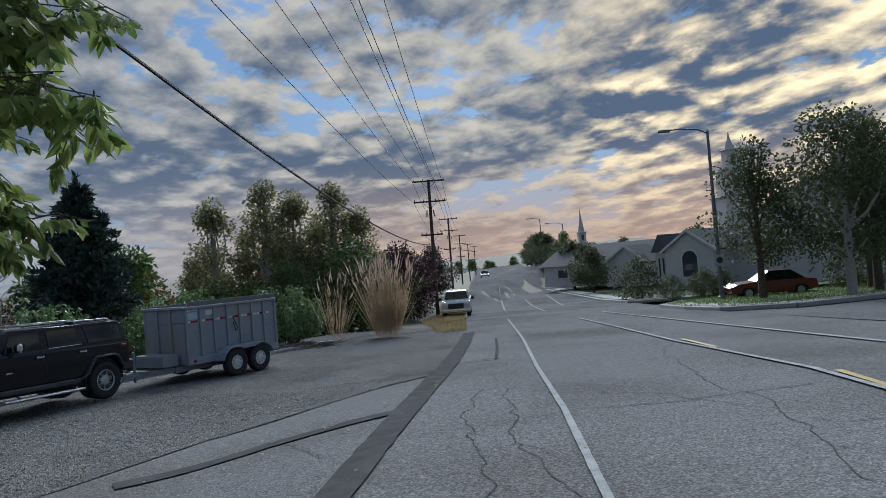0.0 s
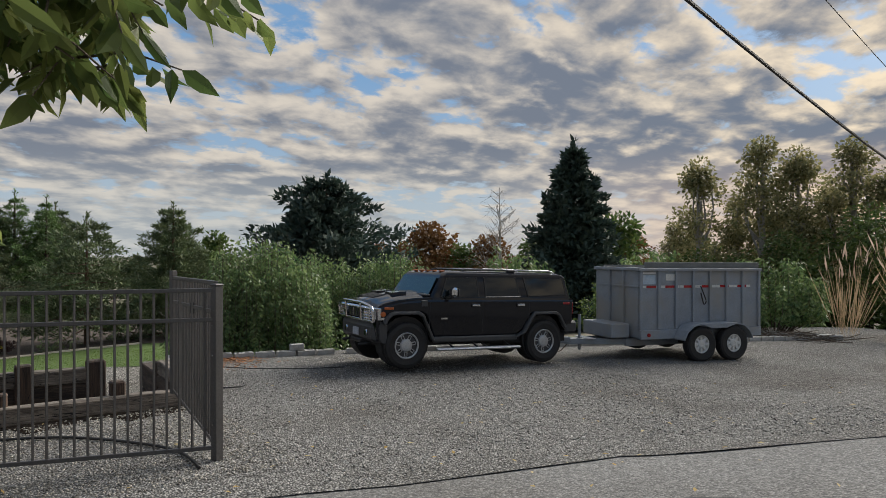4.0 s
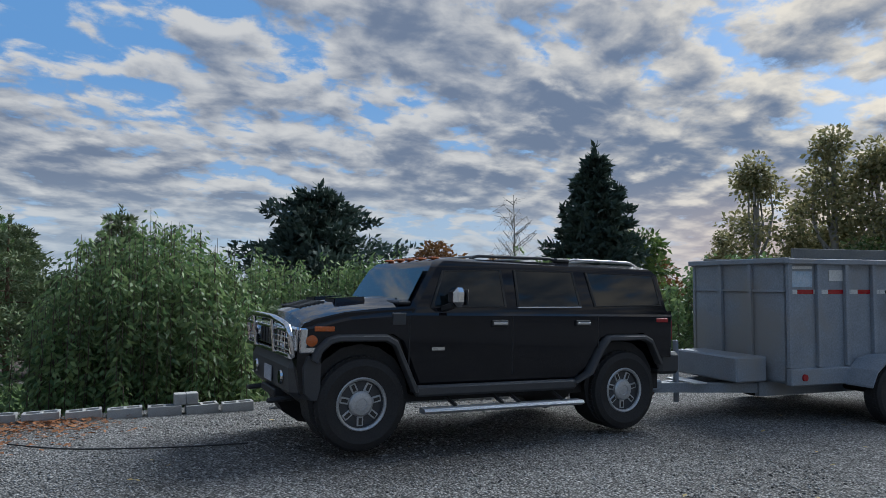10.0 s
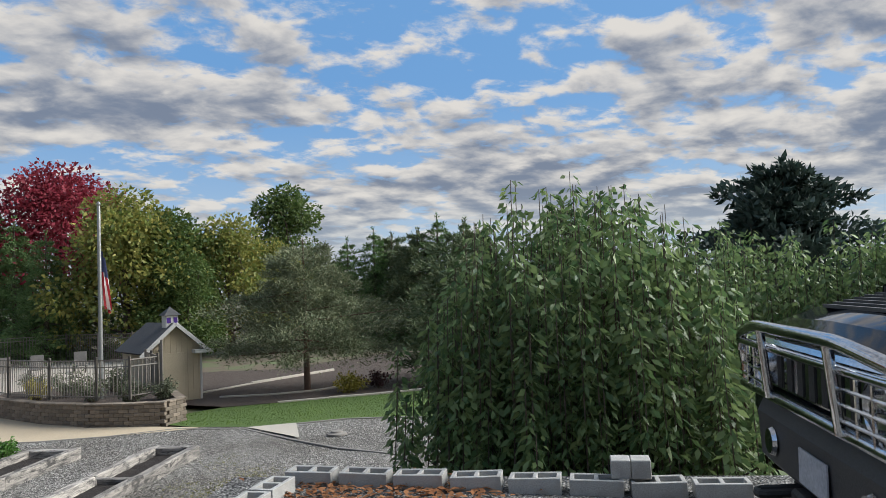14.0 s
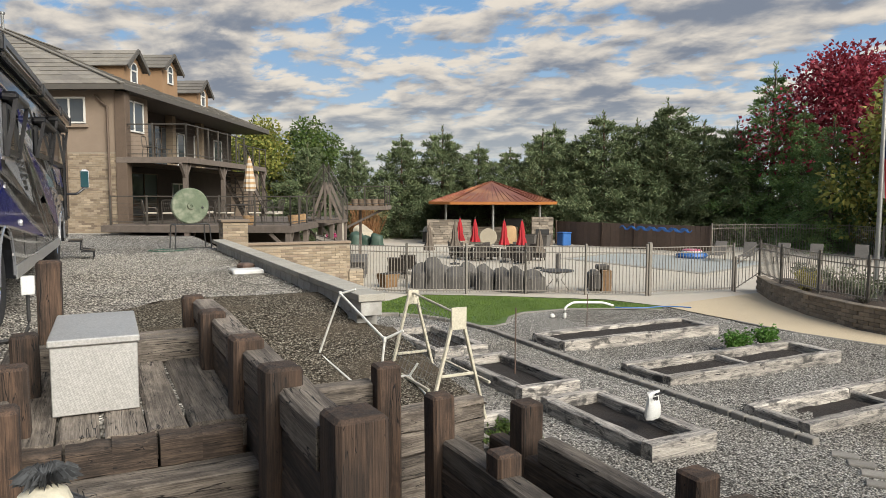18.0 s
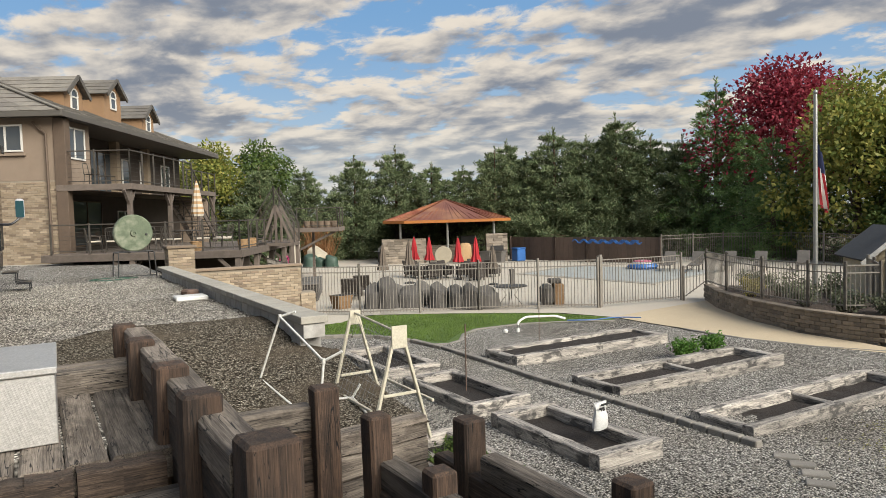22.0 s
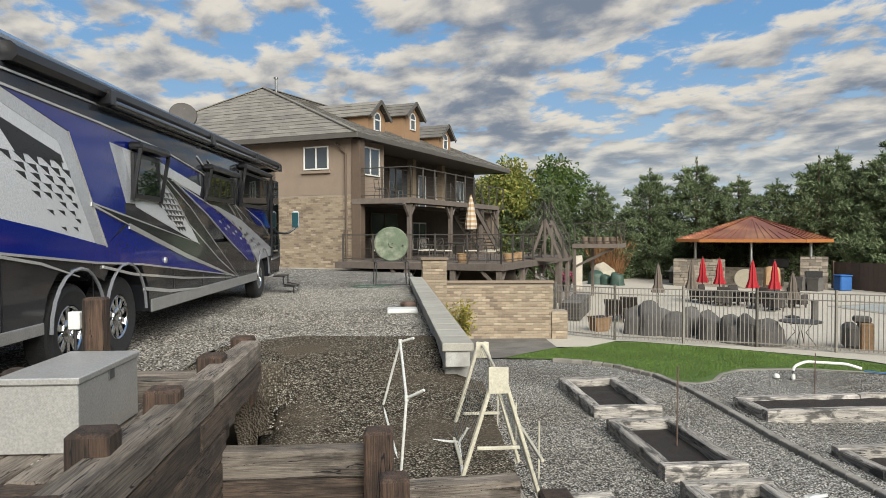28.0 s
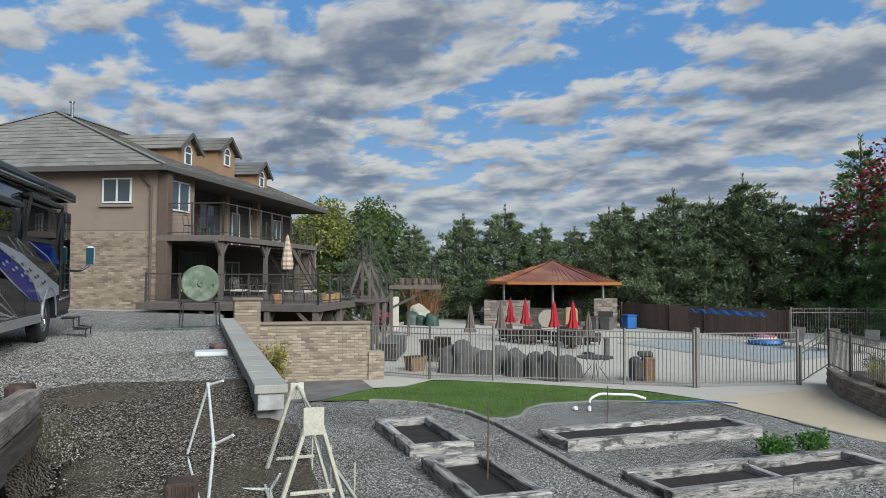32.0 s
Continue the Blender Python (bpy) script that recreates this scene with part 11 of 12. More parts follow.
def steeple(x, y, z, tiers, spire, label):
    ob = thing("steeple", label, "steeple", pose(x, y, z))
    h = 0.0
    for w, dh in tiers:
        t = part("tier", Geo().box(-w / 2, -w / 2, h, w / 2, w / 2, h + dh - 0.3, c=0.1), M_CHURCH, ob)
        part("cornice", Geo().box(-w / 2 - 0.3, -w / 2 - 0.3, h + dh - 0.3, w / 2 + 0.3, w / 2 + 0.3, h + dh, c=0.1), M_CHURCH, t)
        part("louvre", Geo().box(-w * 0.18, -w / 2 - 0.05, h + dh * 0.25, w * 0.18, -w / 2 - 0.01, h + dh * 0.75), M_SHEDROOF, t)
        h += dh
    part("spire", Geo().lathe([(spire[0], h), (spire[0] * 0.6, h + spire[1] * 0.35), (spire[0] * 0.3, h + spire[1] * 0.6), (0.04, h + spire[1])], n=8), M_CHURCH, ob)


steeple(62.4, 132.5, -5, ((6.2, 14.0), (4.4, 5.0), (2.4, 4.0)), (1.0, 3.4), "tall pale church tower in tiers with a short spire")
steeple(61.8, 248.0, -8, ((5.0, 11.0), (2.6, 4.0)), (1.2, 8.3), "distant church steeple with a slender spire")

# ---- lot and stairs: shaggy figure, hoses, blocks, leaves ----


def shaggy_figure():
    """One plain shape covered in long strands."""
    rng = np.random.default_rng(3)
    x, y = from_garden(-1.27, -1.62)
    g = Geo()
    g.lathe([(0.24, 0), (0.25, 0.25), (0.2, 0.55), (0.135, 0.72), (0.15, 0.8), (0.12, 0.89), (0.05, 0.93), (0.005, 0.935)], n=20)
    for i in range(4400):
        a, h = rng.uniform(0, 6.28), rng.uniform(0.3, 0.93)
        r = 0.24 - 0.1 * smooth01(0.3, 0.7, h) if h < 0.75 else 0.15 * math.sqrt(max(0.0, 1 - ((h - 0.76) / 0.18) ** 2))
        px, py = r * math.cos(a), r * math.sin(a)
        le = rng.uniform(0.1, 0.26)
        dx, dy = math.cos(a) * 0.25 + rng.normal() * 0.16, math.sin(a) * 0.25 + rng.normal() * 0.16
        p0, p1, p2 = Vector((px, py, h)), Vector((px + dx * 0.22, py + dy * 0.22, h - le * 0.3)), Vector((px + dx * 0.32, py + dy * 0.32, max(0.02, h - le)))
        s = Vector((-math.sin(a), math.cos(a), 0)) * 0.0028
        n = len(g.v)
        g.v += [tuple(p0 - s), tuple(p0 + s), tuple(p1 + s), tuple(p1 - s), tuple(p2)]
        g.f += [(n, n + 1, n + 2, n + 3), (n + 3, n + 2, n + 4)]
    for i in range(260):
        a, r = rng.uniform(0, 6.28), 0.03 * math.sqrt(rng.uniform(0, 1))
        px, py = r * math.cos(a) + 0.01, r * math.sin(a) + 0.03
        b = a + rng.normal() * 0.5
        le = rng.uniform(0.04, 0.085)
        n = len(g.v)
        g.v += [(px - 0.003, py, 0.955), (px + 0.003, py, 0.955), (px + le * 0.5 * math.cos(b), py + le * 0.5 * math.sin(b), 0.985), (px + le * math.cos(b), py + le * math.sin(b), 0.965 + rng.uniform(-0.015, 0.01))]
        g.f += [(n, n + 1, n + 2), (n + 1, n + 3, n + 2)]
    me = g.data("shaggy_figure", M_SHAG)
    # pale cap on its crown
    c = Geo().lathe([(0.09, 0.87), (0.088, 0.91), (0.07, 0.945), (0.03, 0.96), (0.002, 0.962)], pose(0.0, -0.015, -0.01), 18)
    ce = c.data("cap", M_CREAM)
    bm = bmesh.new()
    bm.from_mesh(me)
    k = len(bm.faces)
    bm.from_mesh(ce)
    bm.faces.ensure_lookup_table()
    for q in bm.faces[k:]:
        q.material_index = 1
    bm.to_mesh(me)
    bm.free()
    me.materials.append(M_CREAM)
    ob = tagged(new("shaggy_figure", me), "shaggy dark grey garden figure with a cream patch", "garden figure")
    for v in me.vertices:
        v.co = (v.co.x * 0.72, v.co.y * 0.72, v.co.z * 0.92)
    ob.matrix_world = pose(x, y, land(x, y) + 0.012, 0, 0, 160)


M_SHAG = mat("dark_shaggy_strands", (0.035, 0.038, 0.042), (0.07, 0.073, 0.078), 14, 0.9, fine=60, bump=0.3, island=0.5)
shaggy_figure()


def hose(pts, r, material, label, name="hose", garden=True, off=0.0):
    """A line lying on the ground, smoothly bent."""
    P = [from_garden(b, a) for b, a in pts] if garden else pts
    out = []
    for i in range(len(P) - 1):
        p0, p1, p2, p3 = P[max(0, i - 1)], P[i], P[i + 1], P[min(len(P) - 1, i + 2)]
        for k in range(8):
            t = k / 8
            q = [0.5 * (2 * p1[j] + (p2[j] - p0[j]) * t + (2 * p0[j] - 5 * p1[j] + 4 * p2[j] - p3[j]) * t * t + (3 * p1[j] - p0[j] - 3 * p2[j] + p3[j]) * t ** 3) for j in (0, 1)]
            out.append((q[0], q[1], land(*q) + 0.02 + r + off))
    solid(name, Geo().tube(out, r, 6), material, label, name, smooth=50)


hose([(-2.0, 1.95), (-2.2, 1.6), (-2.45, 1.05), (-3.0, 0.2), (-4.2, -0.6), (-5.2, -0.7)], 0.016, M_BLACK, "black hose lying across the gravel")
hose([(-1.95, 5.3), (-2.7, 4.95), (-3.5, 5.05), (-4.6, 4.6)], 0.022, M_BLACK, "black hose by the coach's wheels")
hose([(-11.9, 12.9), (-11.2, 13.0), (-10.9, 13.4), (-11.2, 13.7)], 0.01, M_BLACK, "thin dark cable on the gravel", "cable", False)
hose([(-13.0, 14.6), (-12.3, 14.9), (-11.6, 15.6), (-11.2, 16.2)], 0.008, M_BLACK, "thin dark cable on the gravel", "cable", False)


def meter_box():
    ob = thing("outlet_box", "white outlet box on the tall timber post", "outlet box", GARDEN @ pose(-1.66, 3.9, -0.3))
    part("box", Geo().box(-0.09, -0.05, 0, 0.02, 0.05, 0.17, c=0.008), M_WHITEP, ob)
    part("conduit", bent([(-0.04, 0, 0.02), (-0.04, 0, -0.3), (-0.12, -0.02, -0.45), (-0.14, -0.02, -0.7)], 0.016), M_BLACK, ob, "black conduit")


meter_box()


def strew(name, pts, n, size, colours, label, seed, height=None, box=False):
    """Small litter on the ground as one piece of stuff."""
    rng = np.random.default_rng(seed)
    pos, al = [], []
    for b, a, r in pts:
        for _ in range(n // len(pts)):
            x, y = from_garden(b + rng.normal() * r, a + rng.normal() * r)
            pos.append((x, y, (height or land)(x, y) + 0.035))
            t = rng.uniform(0, 6.28)
            al.append((math.cos(t), math.sin(t), rng.uniform(-0.1, 0.35)))
    me = leaf_mesh(name, pos, al, size, size * 0.5, leaf_mat(name + "_tint", colours[0], colours[1], 0.2, 0.8, 0.1), seed, 0.15, flat=6.0)
    tagged(new(name, me), label, "litter", kind="stuff")


strew("dry_leaves", [(2.3, -2.6, 0.35), (2.2, -3.2, 0.4), (2.6, -2.4, 0.3), (1.6, -2.2, 0.3), (2.7, -3.3, 0.25)], 900, 0.08, ((0.17, 0.07, 0.03), (0.30, 0.14, 0.06)), "brown dry leaves along the edging blocks", 31)
strew("fallen_leaves", [(-4, -2, 2.5), (-6.5, -4, 3), (-9, 0, 3), (-4, -7, 3), (-7, -9, 3), (-11, -7, 3)], 240, 0.07, ((0.34, 0.22, 0.06), (0.40, 0.33, 0.16)), "scattered yellow fallen leaves on the gravel", 32)
strew("stair_leaves", [(-0.9, 1.0, 0.3), (-0.4, 0.3, 0.25)], 40, 0.05, ((0.22, 0.11, 0.05), (0.30, 0.17, 0.08)), "a few brown leaves in the stair corners", 33, lambda x, y: -1.56)


def inside(pts, x, y):
    r = False
    for (ax, ay), (bx, by) in zip(pts, pts[1:] + pts[:1]):
        if (ay > y) != (by > y) and x < (bx - ax) * (y - ay) / (by - ay) + ax:
            r = not r
    return r


def pebbles(name, b0, b1, a0, a1, n, size, material, label, seed, height, keep=None):
    """Loose stones as small angular lumps."""
    rng = np.random.default_rng(seed)
    b, a = rng.uniform(b0, b1, n), rng.uniform(a0, a1, n)
    if keep:
        ok = [i for i in range(n) if inside(keep, *from_garden(b[i], a[i]))]
        b, a, n = b[ok], a[ok], len(ok)
    v = np.empty((n, 6, 3))
    unit = np.array([(1, 0, 0), (0, 1, 0), (-1, 0, 0), (0, -1, 0), (0, 0, 0.8), (0, 0, -0.5)])
    for i in range(n):
        x, y = from_garden(b[i], a[i])
        t, s = rng.uniform(0, 6.28), size * rng.uniform(0.5, 1.3)
        u = unit * rng.uniform(0.65, 1.15, (6, 3)) * s
        c, d = math.cos(t), math.sin(t)
        v[i, :, 0] = x + c * u[:, 0] - d * u[:, 1]
        v[i, :, 1] = y + d * u[:, 0] + c * u[:, 1]
        v[i, :, 2] = height(x, y) + u[:, 2] + s * 0.2
    tri = np.array([(0, 1, 4), (1, 2, 4), (2, 3, 4), (3, 0, 4), (1, 0, 5), (2, 1, 5), (3, 2, 5), (0, 3, 5)])
    f = (tri[None] + 6 * np.arange(n)[:, None, None]).reshape(-1, 3)
    me = bpy.data.meshes.new(name)
    me.vertices.add(6 * n)
    me.vertices.foreach_set("co", v.ravel())
    me.loops.add(3 * len(f))
    me.loops.foreach_set("vertex_index", f.ravel())
    me.polygons.add(len(f))
    me.polygons.foreach_set("loop_start", np.arange(0, 3 * len(f), 3))
    me.update()
    me.validate()
    me.materials.append(material)
    tagged(new(name, me), label, "gravel", kind="stuff")


M_PEBBLE = mat("loose_pebble", (0.40, 0.375, 0.33), (0.26, 0.24, 0.205), 9, 0.85, fine=60, bump=0.2, island=0.8)
M_PEBBLED = mat("loose_grey_pebble", (0.34, 0.33, 0.31), (0.23, 0.222, 0.21), 9, 0.85, fine=60, bump=0.2, island=0.8)
pebbles("yard_pebbles", -6.0, -1.1, 4.5, 17.0, 18000, 0.014, M_PEBBLE, "loose pale stones on the yard", 41, lambda x, y: land(x, y) + 0.016)
pebbles("yard_pebbles", -1.1, 2.2, 7.6, 17.0, 12000, 0.014, M_PEBBLE, "loose pale stones on the yard", 46, lambda x, y: land(x, y) + 0.016)
pebbles("bank_pebbles", 0.05, 2.4, 2.8, 7.2, 5000, 0.012, M_PEBBLE, "loose stones on the bank", 42, lambda x, y: land(x, y) + 0.04)
pebbles("garden_pebbles", 2.8, 9.0, -3.0, 12.0, 28000, 0.014, M_PEBBLE, "loose pea gravel in the garden", 43, lambda x, y: garden_land(x, y) + 0.03)
pebbles("lot_pebbles", -8.0, 2.2, -9.0, -1.6, 11000, 0.015, M_PEBBLED, "loose grey stones on the lot", 44, lambda x, y: land(x, y) + 0.012, [(-8.3, 5), (-7.3, 9.2), (-5.9, 11.1), (-4.7, 13.3), (-3.1, 14.8), (-1.2, 16.5), (-0.2, 24), (-9, 26), (-13.5, 18), (-13, 12)])
pebbles("side_pebbles", -5.5, -1.95, -1.6, 4.5, 10000, 0.015, M_PEBBLE, "loose pale stones beside the stairs", 45, lambda x, y: land(x, y) + 0.014)

# ---- yard and garden things ----


def round_target():
    ob = thing("round_tank", "weathered green round disc on a black tube stand", "round tank", GARDEN @ pose(1.42, 18.3, -1.0, 0, 0, 8))
    part("disc", Geo().lathe([(0.02, -0.1), (0.5, -0.1), (0.53, -0.07), (0.53, 0.07), (0.5, 0.1), (0.02, 0.1)], pose(0, 0, 1.27), 40, "y"), M_TANK, ob, "weathered pale green disc", smooth=30)
    part("hub", Geo().lathe([(0.1, -0.1), (0.09, -0.15), (0.04, -0.16), (0.03, -0.13), (0.005, -0.13)], pose(0, 0, 1.27), 18, "y"), M_TANK, ob, smooth=40)
    part("plug", Geo().lathe([(0.035, -0.1), (0.03, -0.125), (0.005, -0.125)], pose(0.34, 0, 1.22), 12, "y"), M_BLACK, ob)
    for s in (-1, 1):
        part("stand_leg", bent([(s * 0.52, -0.3, 0.0), (s * 0.48, -0.3, 0.72), (s * 0.48, 0.3, 0.72), (s * 0.52, 0.3, 0.0)], 0.018), M_BLACK, ob)
        part("saddle_bar", Geo().tube([(-0.5, s * 0.12, 0.735), (0.5, s * 0.12, 0.735)], 0.016, 8), M_BLACK, ob)
    part("foot_bar", Geo().tube([(-0.52, -0.3, 0.05), (0.52, -0.3, 0.05)], 0.014, 8), M_BLACK, ob)


M_TANK = mat("weathered_green_paint", (0.125, 0.155, 0.10), (0.095, 0.122, 0.078), 5, 0.8, fine=30, bump=0.2, c3=(0.19, 0.205, 0.15), big=3)
round_target()
solid("white_hatch", Geo().box(-0.3, -0.24, 0, 0.3, 0.24, 0.09, c=0.02), M_WHITEP, "white plastic hatch lid on the yard", "hatch lid", GARDEN @ pose(1.6, 10.9, -0.985))
solid("dark_stone", Geo().box(-0.14, -0.16, 0, 0.14, 0.16, 0.13, c=0.04), M_RUST, "dark stone beside the wall", "stone", GARDEN @ pose(1.75, 11.75, -0.985, 0, 0, 20))
hose([(1.2, 17.5), (0.6, 17.2), (0.2, 17.6), (0.7, 18.0), (1.5, 17.7)], 0.012, M_GREEN, "green hose under the stand")


def small_plant(name, b, a, z, r, h, n, leaf, size, label, seed, category="plant"):
    rng = np.random.default_rng(seed)
    ob = thing(name, label, category, GARDEN @ pose(b, a, z))
    st = Geo()
    pos, al = [], []
    for i in range(max(6, n // 40)):
        t, q = rng.uniform(0, 6.28), math.sqrt(rng.uniform(0, 1))
        tip = np.array([r * q * math.cos(t), r * q * math.sin(t), h * (1 - 0.35 * q * q) * rng.uniform(0.75, 1.0)])
        st.tube([(0.2 * tip[0], 0.2 * tip[1], 0), tuple(tip * np.array([0.7, 0.7, 0.6])), tuple(tip)], 0.008, 4, 0.003)
        for _ in range(40):
            f = rng.uniform(0.25, 1.0)
            pos.append(tip * np.array([f, f, f]) + rng.normal(size=3) * size * 0.5)
            al.append(rng.normal(size=3) + np.array([math.cos(t), math.sin(t), -0.1]) * 0.7)
    pos = np.array(pos)
    pos[:, 2] = np.maximum(pos[:, 2], 0.03)
    part("stem", st, M_TRUNK, ob)
    part("foliage", leaf_mesh("foliage", pos, np.array(al), size, size * 0.45, leaf, seed), None, ob)


L_YELLOW = leaf_mat("yellow_green_leaves", (0.16, 0.17, 0.03), (0.34, 0.27, 0.05), 0.3, 0.5, 0.35)
for k, (b, a) in enumerate(((11.75, 7.55), (12.75, 7.5), (13.05, 7.65), (12.1, 7.6))):
    small_plant("pepper_plant", b, a, garden_z(b, a) + 0.12, 0.26, 0.5 - 0.06 * (k > 1), 420, L_BED, 0.1, "green pepper plant in a timber bed", 50 + k)
small_plant("yellow_shrub", 3.25, 16.6, -2.85, 0.6, 1.75, 1800, L_YELLOW, 0.11, "yellow green shrub beside the cap wall", 55, "shrub")
small_plant("yellow_shrub", 22.6, 1.5, garden_z(22.6, 1.5), 0.7, 0.75, 900, L_YELLOW, 0.12, "yellow green shrub on the mulch", 56, "shrub")
small_plant("purple_shrub", 23.6, 0.6, garden_z(23.6, 0.6), 0.6, 0.7, 700, L_DUSK, 0.11, "dark purple shrub on the mulch", 57, "shrub")
for k in range(13):
    b, a = 2.95 + 0.25 * (k % 3) + 0.1, 1.7 + 0.22 * k
    small_plant("strawberry_plant", b, a, -2.47, 0.15, 0.16, 160, L_GREEN, 0.06, "low green strawberry plant beside the timber wall", 60 + k)


def seed_bag():
    ob = thing("soil_bag", "white plastic soil bag with a rumpled black print", "bag", GARDEN @ pose(5.7, 3.72, garden_z(5.7, 3.72) + 0.3, 0, 0, 12))
    r = random.Random(5)
    rings = []
    for z, w, d in ((0, 0.15, 0.06), (0.05, 0.16, 0.075), (0.18, 0.15, 0.07), (0.27, 0.12, 0.05), (0.33, 0.13, 0.03), (0.37, 0.15, 0.012)):
        rings.append([(w * math.cos(t) * r.uniform(0.88, 1.08), d * math.sin(t) * r.uniform(0.8, 1.15), z + (r.uniform(-0.03, 0.03) if z > 0.3 else 0)) for t in (2 * math.pi * j / 14 for j in range(14))])
    part("bag", Geo().loft(rings), M_WHITEP, ob, "crumpled white plastic", smooth=60)
    for k, (x, z, w) in enumerate(((-0.05, 0.30, 0.1), (0.03, 0.34, 0.14), (0.0, 0.26, 0.08))):
        part("print_bar", Geo().box(x - w / 2, -0.075 + 0.012 * k, z, x + w / 2, -0.06 + 0.012 * k, z + 0.025), M_BLACK, ob)


seed_bag()
for b, a, h in ((10.5, 11.2, 1.0), (5.8, 7.4, 1.35), (3.1, 6.6, 0.9), (3.3, 6.0, 0.8), (3.0, 7.6, 0.8)):
    solid("garden_stake", Geo().tube([(0, 0, -0.15), (0.01, 0, h)], 0.012, 6), M_RUST if b > 4 else M_CREAM, "thin upright garden stake", "stake", GARDEN @ pose(b, a, garden_z(b, a)), group="garden stakes")


def pvc_run():
    z = garden_z(11.2, 12.9) + 0.05
    ob = thing("pvc_pipe", "white bent water pipe at the end of a bed", "pipe", GARDEN @ pose(0, 0, z))
    part("pipe", bent([(11.05, 12.9, 0.0), (11.05, 12.9, 0.3), (11.35, 12.9, 0.42), (12.2, 12.6, 0.4), (12.5, 12.5, 0.3)], 0.035), M_PVC, ob, smooth=40)
    part("elbow", Geo().tube([(11.05, 12.9, 0.0), (11.05, 12.9, 0.12)], 0.05, 10), M_PVC, ob)
    part("valve", Geo().lathe([(0.07, 0), (0.07, 0.06), (0.03, 0.1)], pose(10.75, 13.1, 0), 12), M_PVC, ob)


pvc_run()
hose([(12.5, 12.4), (13.2, 12.0), (14.0, 11.9), (14.6, 11.4)], 0.018, M_BLUE, "blue hose along the bed", off=0.28)
solid("valve_stone", Geo().lathe([(0.26, 0), (0.25, 0.04), (0.16, 0.06), (0.14, 0.1), (0.05, 0.11), (0.01, 0.11)], n=14), M_PAVER, "low round stone cover in the gravel", "stone cover", GARDEN @ pose(15.0, 0.3, garden_z(15, 0.3) + 0.03), smooth=40)
M_MOSS = leaf_mat("creeping_weeds", (0.16, 0.16, 0.06), (0.27, 0.25, 0.10), 0.3, 0.8, 0.2)
rng_w = np.random.default_rng(77)
for cb, ca, r, n in ((9.8, 1.5, 0.55, 500), (11.2, 1.2, 0.5, 420), (12.4, 2.2, 0.35, 300), (10.6, 2.4, 0.4, 260)):
    pts = []
    for _ in range(n):
        b, a = cb + rng_w.normal() * r, ca + rng_w.normal() * r * 0.6
        x, y = from_garden(b, a)
        pts.append((x, y, garden_land(x, y) + 0.03))
    d = rng_w.normal(size=(n, 3))
    d[:, 2] = np.abs(d[:, 2]) * 0.35
    tagged(new("weeds", leaf_mesh("weeds", pts, d, 0.035, 0.02, M_MOSS, n, 0.1)), "patch of low yellow green weeds in the gravel", "weeds", kind="stuff")

# ---- deck furniture ----


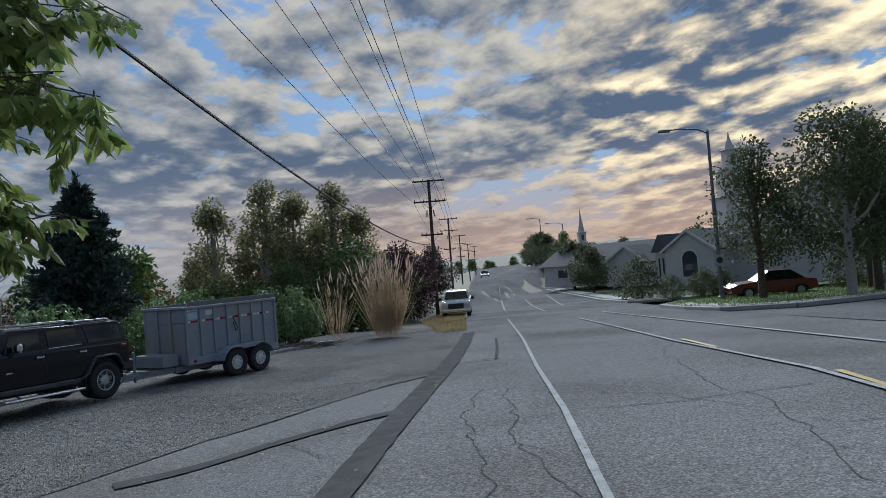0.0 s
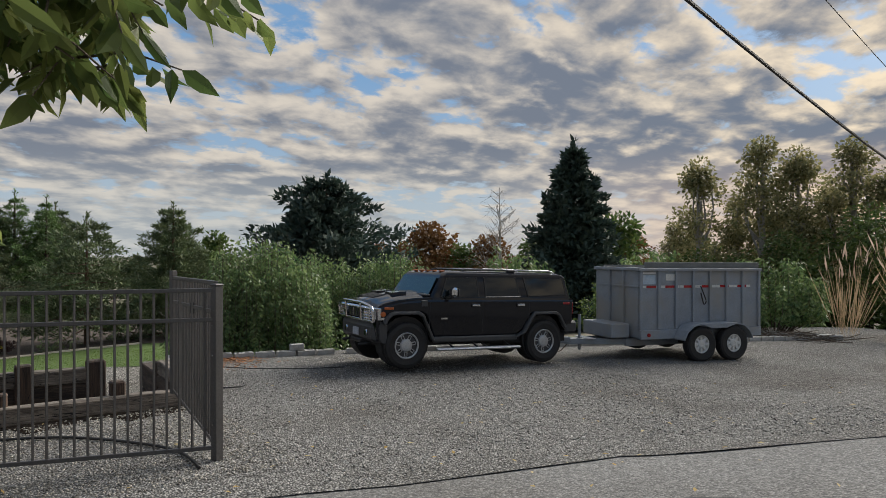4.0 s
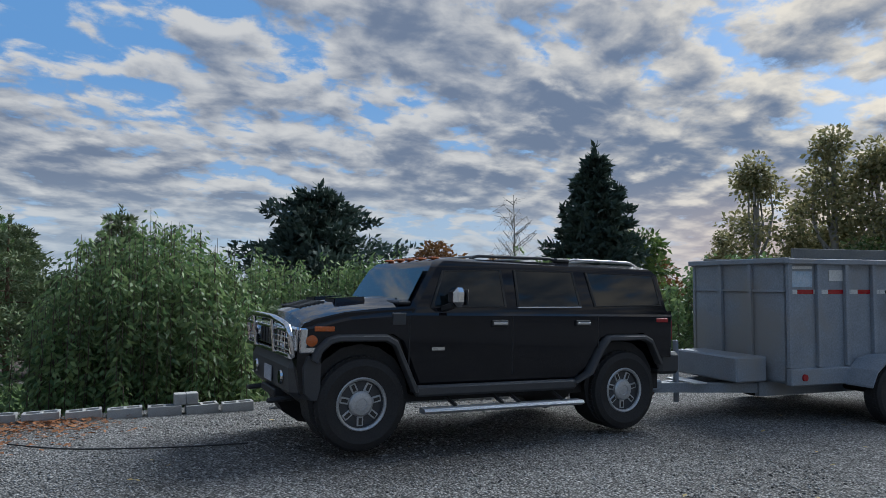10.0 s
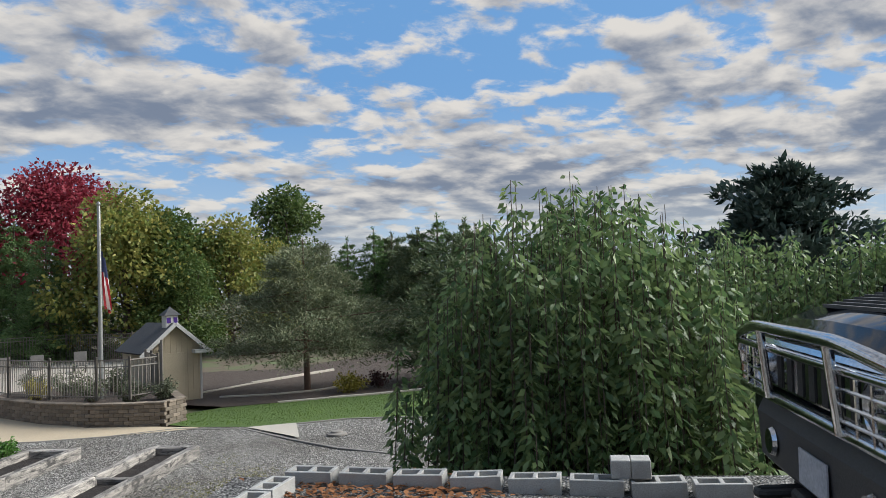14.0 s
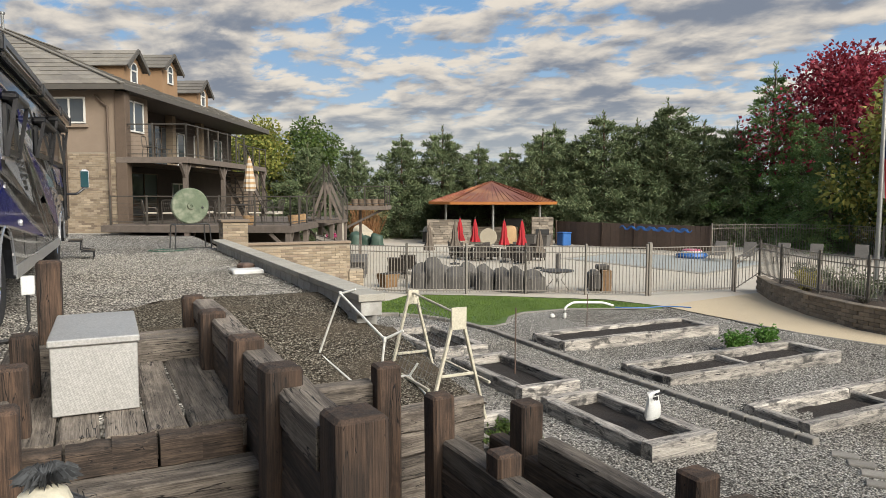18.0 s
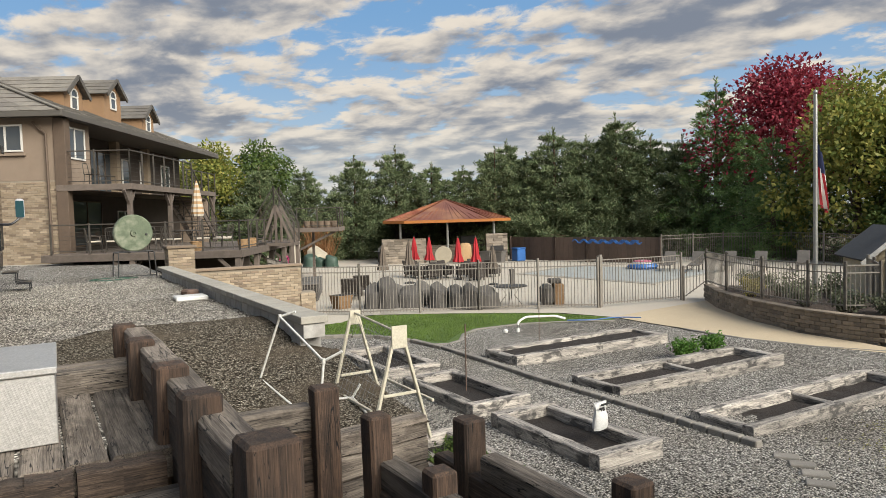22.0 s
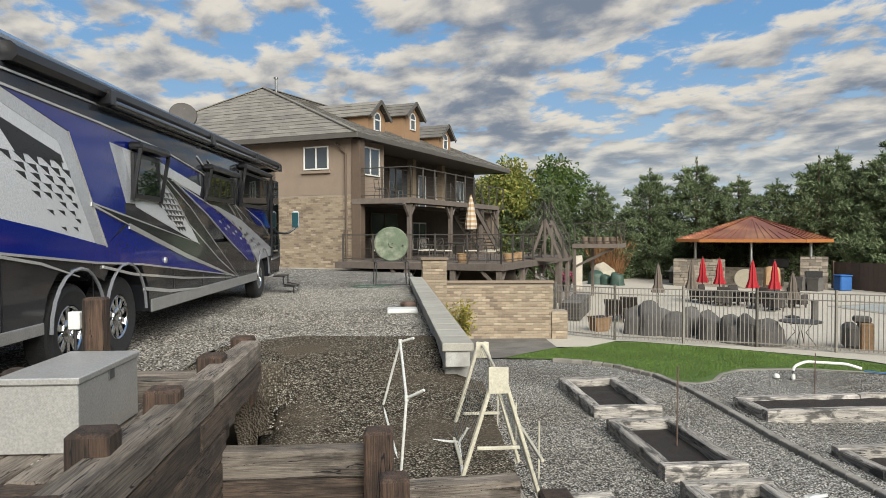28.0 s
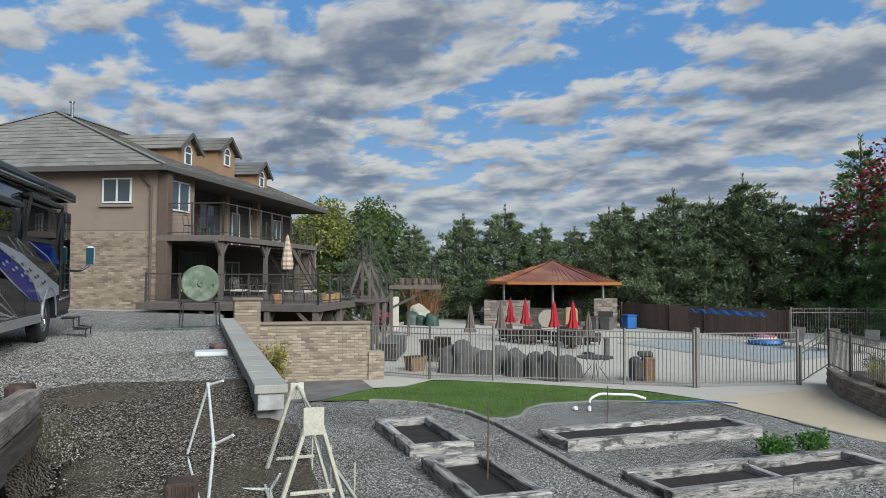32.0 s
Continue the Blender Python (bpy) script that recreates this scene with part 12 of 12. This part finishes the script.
def deck_things():
    z = -0.57
    H = lambda x, y, r=0: HOUSE @ pose(x, y, z + 0.003, 0, 0, r)
    u = thing("striped_umbrella", "closed cream and tan striped patio umbrella", "umbrella", H(4.6, 2.4))
    part("pole", Geo().tube([(0, 0, 0), (0, 0, 2.85)], 0.022, 10), M_TRIM, u)
    part("base", Geo().lathe([(0.26, 0), (0.26, 0.05), (0.06, 0.09)], n=18), M_TRIM, u)
    prof = [(0.02, 2.82), (0.07, 2.65), (0.11, 2.42), (0.15, 2.18), (0.18, 1.95), (0.21, 1.72), (0.23, 1.5), (0.2, 1.32)]
    prof = [(prof[k // 2][0] + (prof[k // 2 + k % 2][0] - prof[k // 2][0]) * 0.5, prof[k // 2][1] + (prof[k // 2 + k % 2][1] - prof[k // 2][1]) * 0.5) for k in range(15)]
    for k in range(len(prof) - 1):
        (r0, z0), (r1, z1) = prof[k], prof[k + 1]
        ring = lambda r, zz: [(r * math.cos(t) * (1 + 0.16 * (j % 2)), r * math.sin(t) * (1 + 0.16 * (j % 2)), zz) for j, t in enumerate(2 * math.pi * j / 16 for j in range(16))]
        part("canopy_stripe", Geo().loft([ring(r0, z0), ring(r1, z1)], caps=False), M_CLOTHW if k % 2 else M_TANCLOTH, u)

    def chair(x, y, r):
        c = thing("patio_chair", "dark metal patio chair with a lattice back", "chair", H(x, y, r), group="deck chairs")
        part("seat", Geo().box(-0.26, -0.25, 0.4, 0.26, 0.25, 0.46, c=0.02), M_CLOTHW, c, "pale seat cushion")
        bk = part("backrest", bent([(-0.26, 0.24, 0.42), (-0.27, 0.33, 0.95), (0.27, 0.33, 0.95), (0.26, 0.24, 0.42)], 0.018), M_RAIL, c)
        for i in range(6):
            part("lattice_bar", Geo().beam((-0.24 + 0.08 * i, 0.27, 0.5), (-0.14 + 0.07 * i, 0.32, 0.92), 0.014, 0.014), M_RAIL, bk)
        for sx in (-1, 1):
            part("armrest", bent([(sx * 0.28, -0.22, 0.42), (sx * 0.3, -0.22, 0.64), (sx * 0.29, 0.28, 0.66)], 0.016), M_RAIL, c)
            for sy in (-1, 1):
                part("leg", Geo().beam((sx * 0.25, sy * 0.23, 0.42), (sx * 0.28, sy * 0.27, 0), 0.024, 0.024), M_RAIL, c)

    for x, y, r in ((3.4, 0.3, 180), (4.3, 0.1, 160), (5.4, 0.4, 200), (3.0, 1.5, 90), (5.9, 1.6, 260), (6.4, -0.4, 150), (1.4, -0.2, 120), (2.2, -0.3, 200)):
        chair(x, y, r)
    t = thing("patio_table", "dark metal patio table with a glass top", "table", H(4.5, 1.3))
    part("tabletop", Geo().lathe([(0.62, 0.71), (0.64, 0.73), (0.62, 0.745)], n=28), M_RAIL, t)
    for k in range(4):
        a = math.pi / 4 + k * math.pi / 2
        part("leg", Geo().beam((0.4 * math.cos(a), 0.4 * math.sin(a), 0.71), (0.5 * math.cos(a), 0.5 * math.sin(a), 0), 0.03, 0.03), M_RAIL, t)
    for x, y, r, h in ((5.6, -1.05, 0.22, 0.36), (6.9, 0.6, 0.2, 0.34), (6.9, 1.4, 0.2, 0.3), (6.9, 2.2, 0.22, 0.34)):
        p = thing("flower_pot", "tan planter pot on the deck", "planter", H(x, y), group="deck pots")
        part("pot", Geo().lathe([(r * 0.75, 0), (r, h * 0.9), (r * 1.06, h * 0.92), (r * 1.06, h), (r * 0.9, h), (r * 0.88, h * 0.85)], n=18), M_TANCLOTH, p, smooth=40)
        part("soil", Geo().lathe([(r * 0.88, h * 0.84), (r * 0.5, h * 0.86), (0.01, h * 0.87)], n=14), M_SOIL, p)
    for k in range(5):
        x = 8.0 + 0.36 * k
        p = thing("flower_pot", "brown pot on the far deck", "planter", HOUSE @ pose(x, 10.0, 0.003), group="far deck pots")
        part("pot", Geo().lathe([(0.15, 0), (0.21, 0.3), (0.23, 0.3), (0.23, 0.35), (0.19, 0.35)], n=16), M_BRICKS[2], p, smooth=40)
        part("soil", Geo().lathe([(0.19, 0.31), (0.01, 0.32)], n=12), M_SOIL, p)
    for y in (0.8, 2.2):
        c = thing("balcony_chair", "dark metal chair on the upper balcony", "chair", HOUSE @ pose(1.0, y, 2.103, 0, 0, 90), group="balcony chairs")
        part("seat", Geo().box(-0.22, -0.22, 0.42, 0.22, 0.22, 0.45, c=0.01), M_RAIL, c)
        part("backrest", bent([(-0.22, 0.22, 0.44), (-0.2, 0.28, 0.88), (0.2, 0.28, 0.88), (0.22, 0.22, 0.44)], 0.016), M_RAIL, c)
        for sx in (-1, 1):
            for sy in (-1, 1):
                part("leg", Geo().beam((sx * 0.2, sy * 0.2, 0.42), (sx * 0.24, sy * 0.24, 0), 0.022, 0.022), M_RAIL, c)


M_TANCLOTH = mat("tan_canvas", (0.42, 0.27, 0.14), (0.36, 0.23, 0.12), 5, 0.85, fine=80, bump=0.3)
deck_things()
terrace_things()

# ---- lawn blades ----
blades("lawn_grass", gpoly([(4.7, 16.0), (6.2, 17.3), (7.4, 17.5), (8.5, 18.3), (9.2, 18.1), (11.2, 16.8), (13.9, 14.5), (14.7, 13.0), (13.3, 13.4), (11.9, 14.0), (10.3, 14.1), (9.4, 13.6), (8.6, 12.9), (8.2, 13.5), (7.5, 14.7), (6.6, 15.45)]), 16000, 0.055, L_TURF, "short mown green lawn", 6, 0.5, 0.016, lambda x, y: garden_land(x, y) + 0.045)
blades("lawn_grass", gpoly([(16.8, 4.7), (16.5, 3.1), (16.8, 1.8), (17.2, 0.5), (17.2, -0.8), (16.9, -2.5), (15.5, -6), (21, -8), (22.7, -1.2), (21.95, 0.3), (21.3, 2.0), (20.6, 3.6), (19.9, 5.2), (19.1, 5.9), (17.2, 5.9)]), 12000, 0.06, L_TURF, "short mown green lawn", 7, 0.5, 0.02, lambda x, y: right_land(x, y) + 0.03)


# shrubs in the bed at the flagpole
L_SAGE = leaf_mat("sage_shrub_leaves", (0.10, 0.12, 0.075), (0.20, 0.215, 0.14), 0.25, 0.7, 0.25)
L_GOLD = leaf_mat("yellow_shrub_leaves", (0.26, 0.24, 0.05), (0.42, 0.36, 0.09), 0.25, 0.6, 0.35)
for k, (b, a, r, h) in enumerate(((18.3, 8.6, 0.6, 0.85), (17.9, 7.2, 0.5, 0.7), (19.6, 10.2, 0.7, 1.0), (19.0, 11.0, 0.5, 0.75), (20.3, 11.8, 0.7, 0.9), (20.6, 9.2, 0.6, 0.9), (18.4, 6.4, 0.5, 0.7))):
    small_plant("shrub", b, a, PATIO_Z + 0.5, r, h, 900, L_GOLD if k == 3 else L_SAGE, 0.1, "yellow shrub in the raised bed" if k == 3 else "grey green shrub in the raised bed", 80 + k, "shrub")
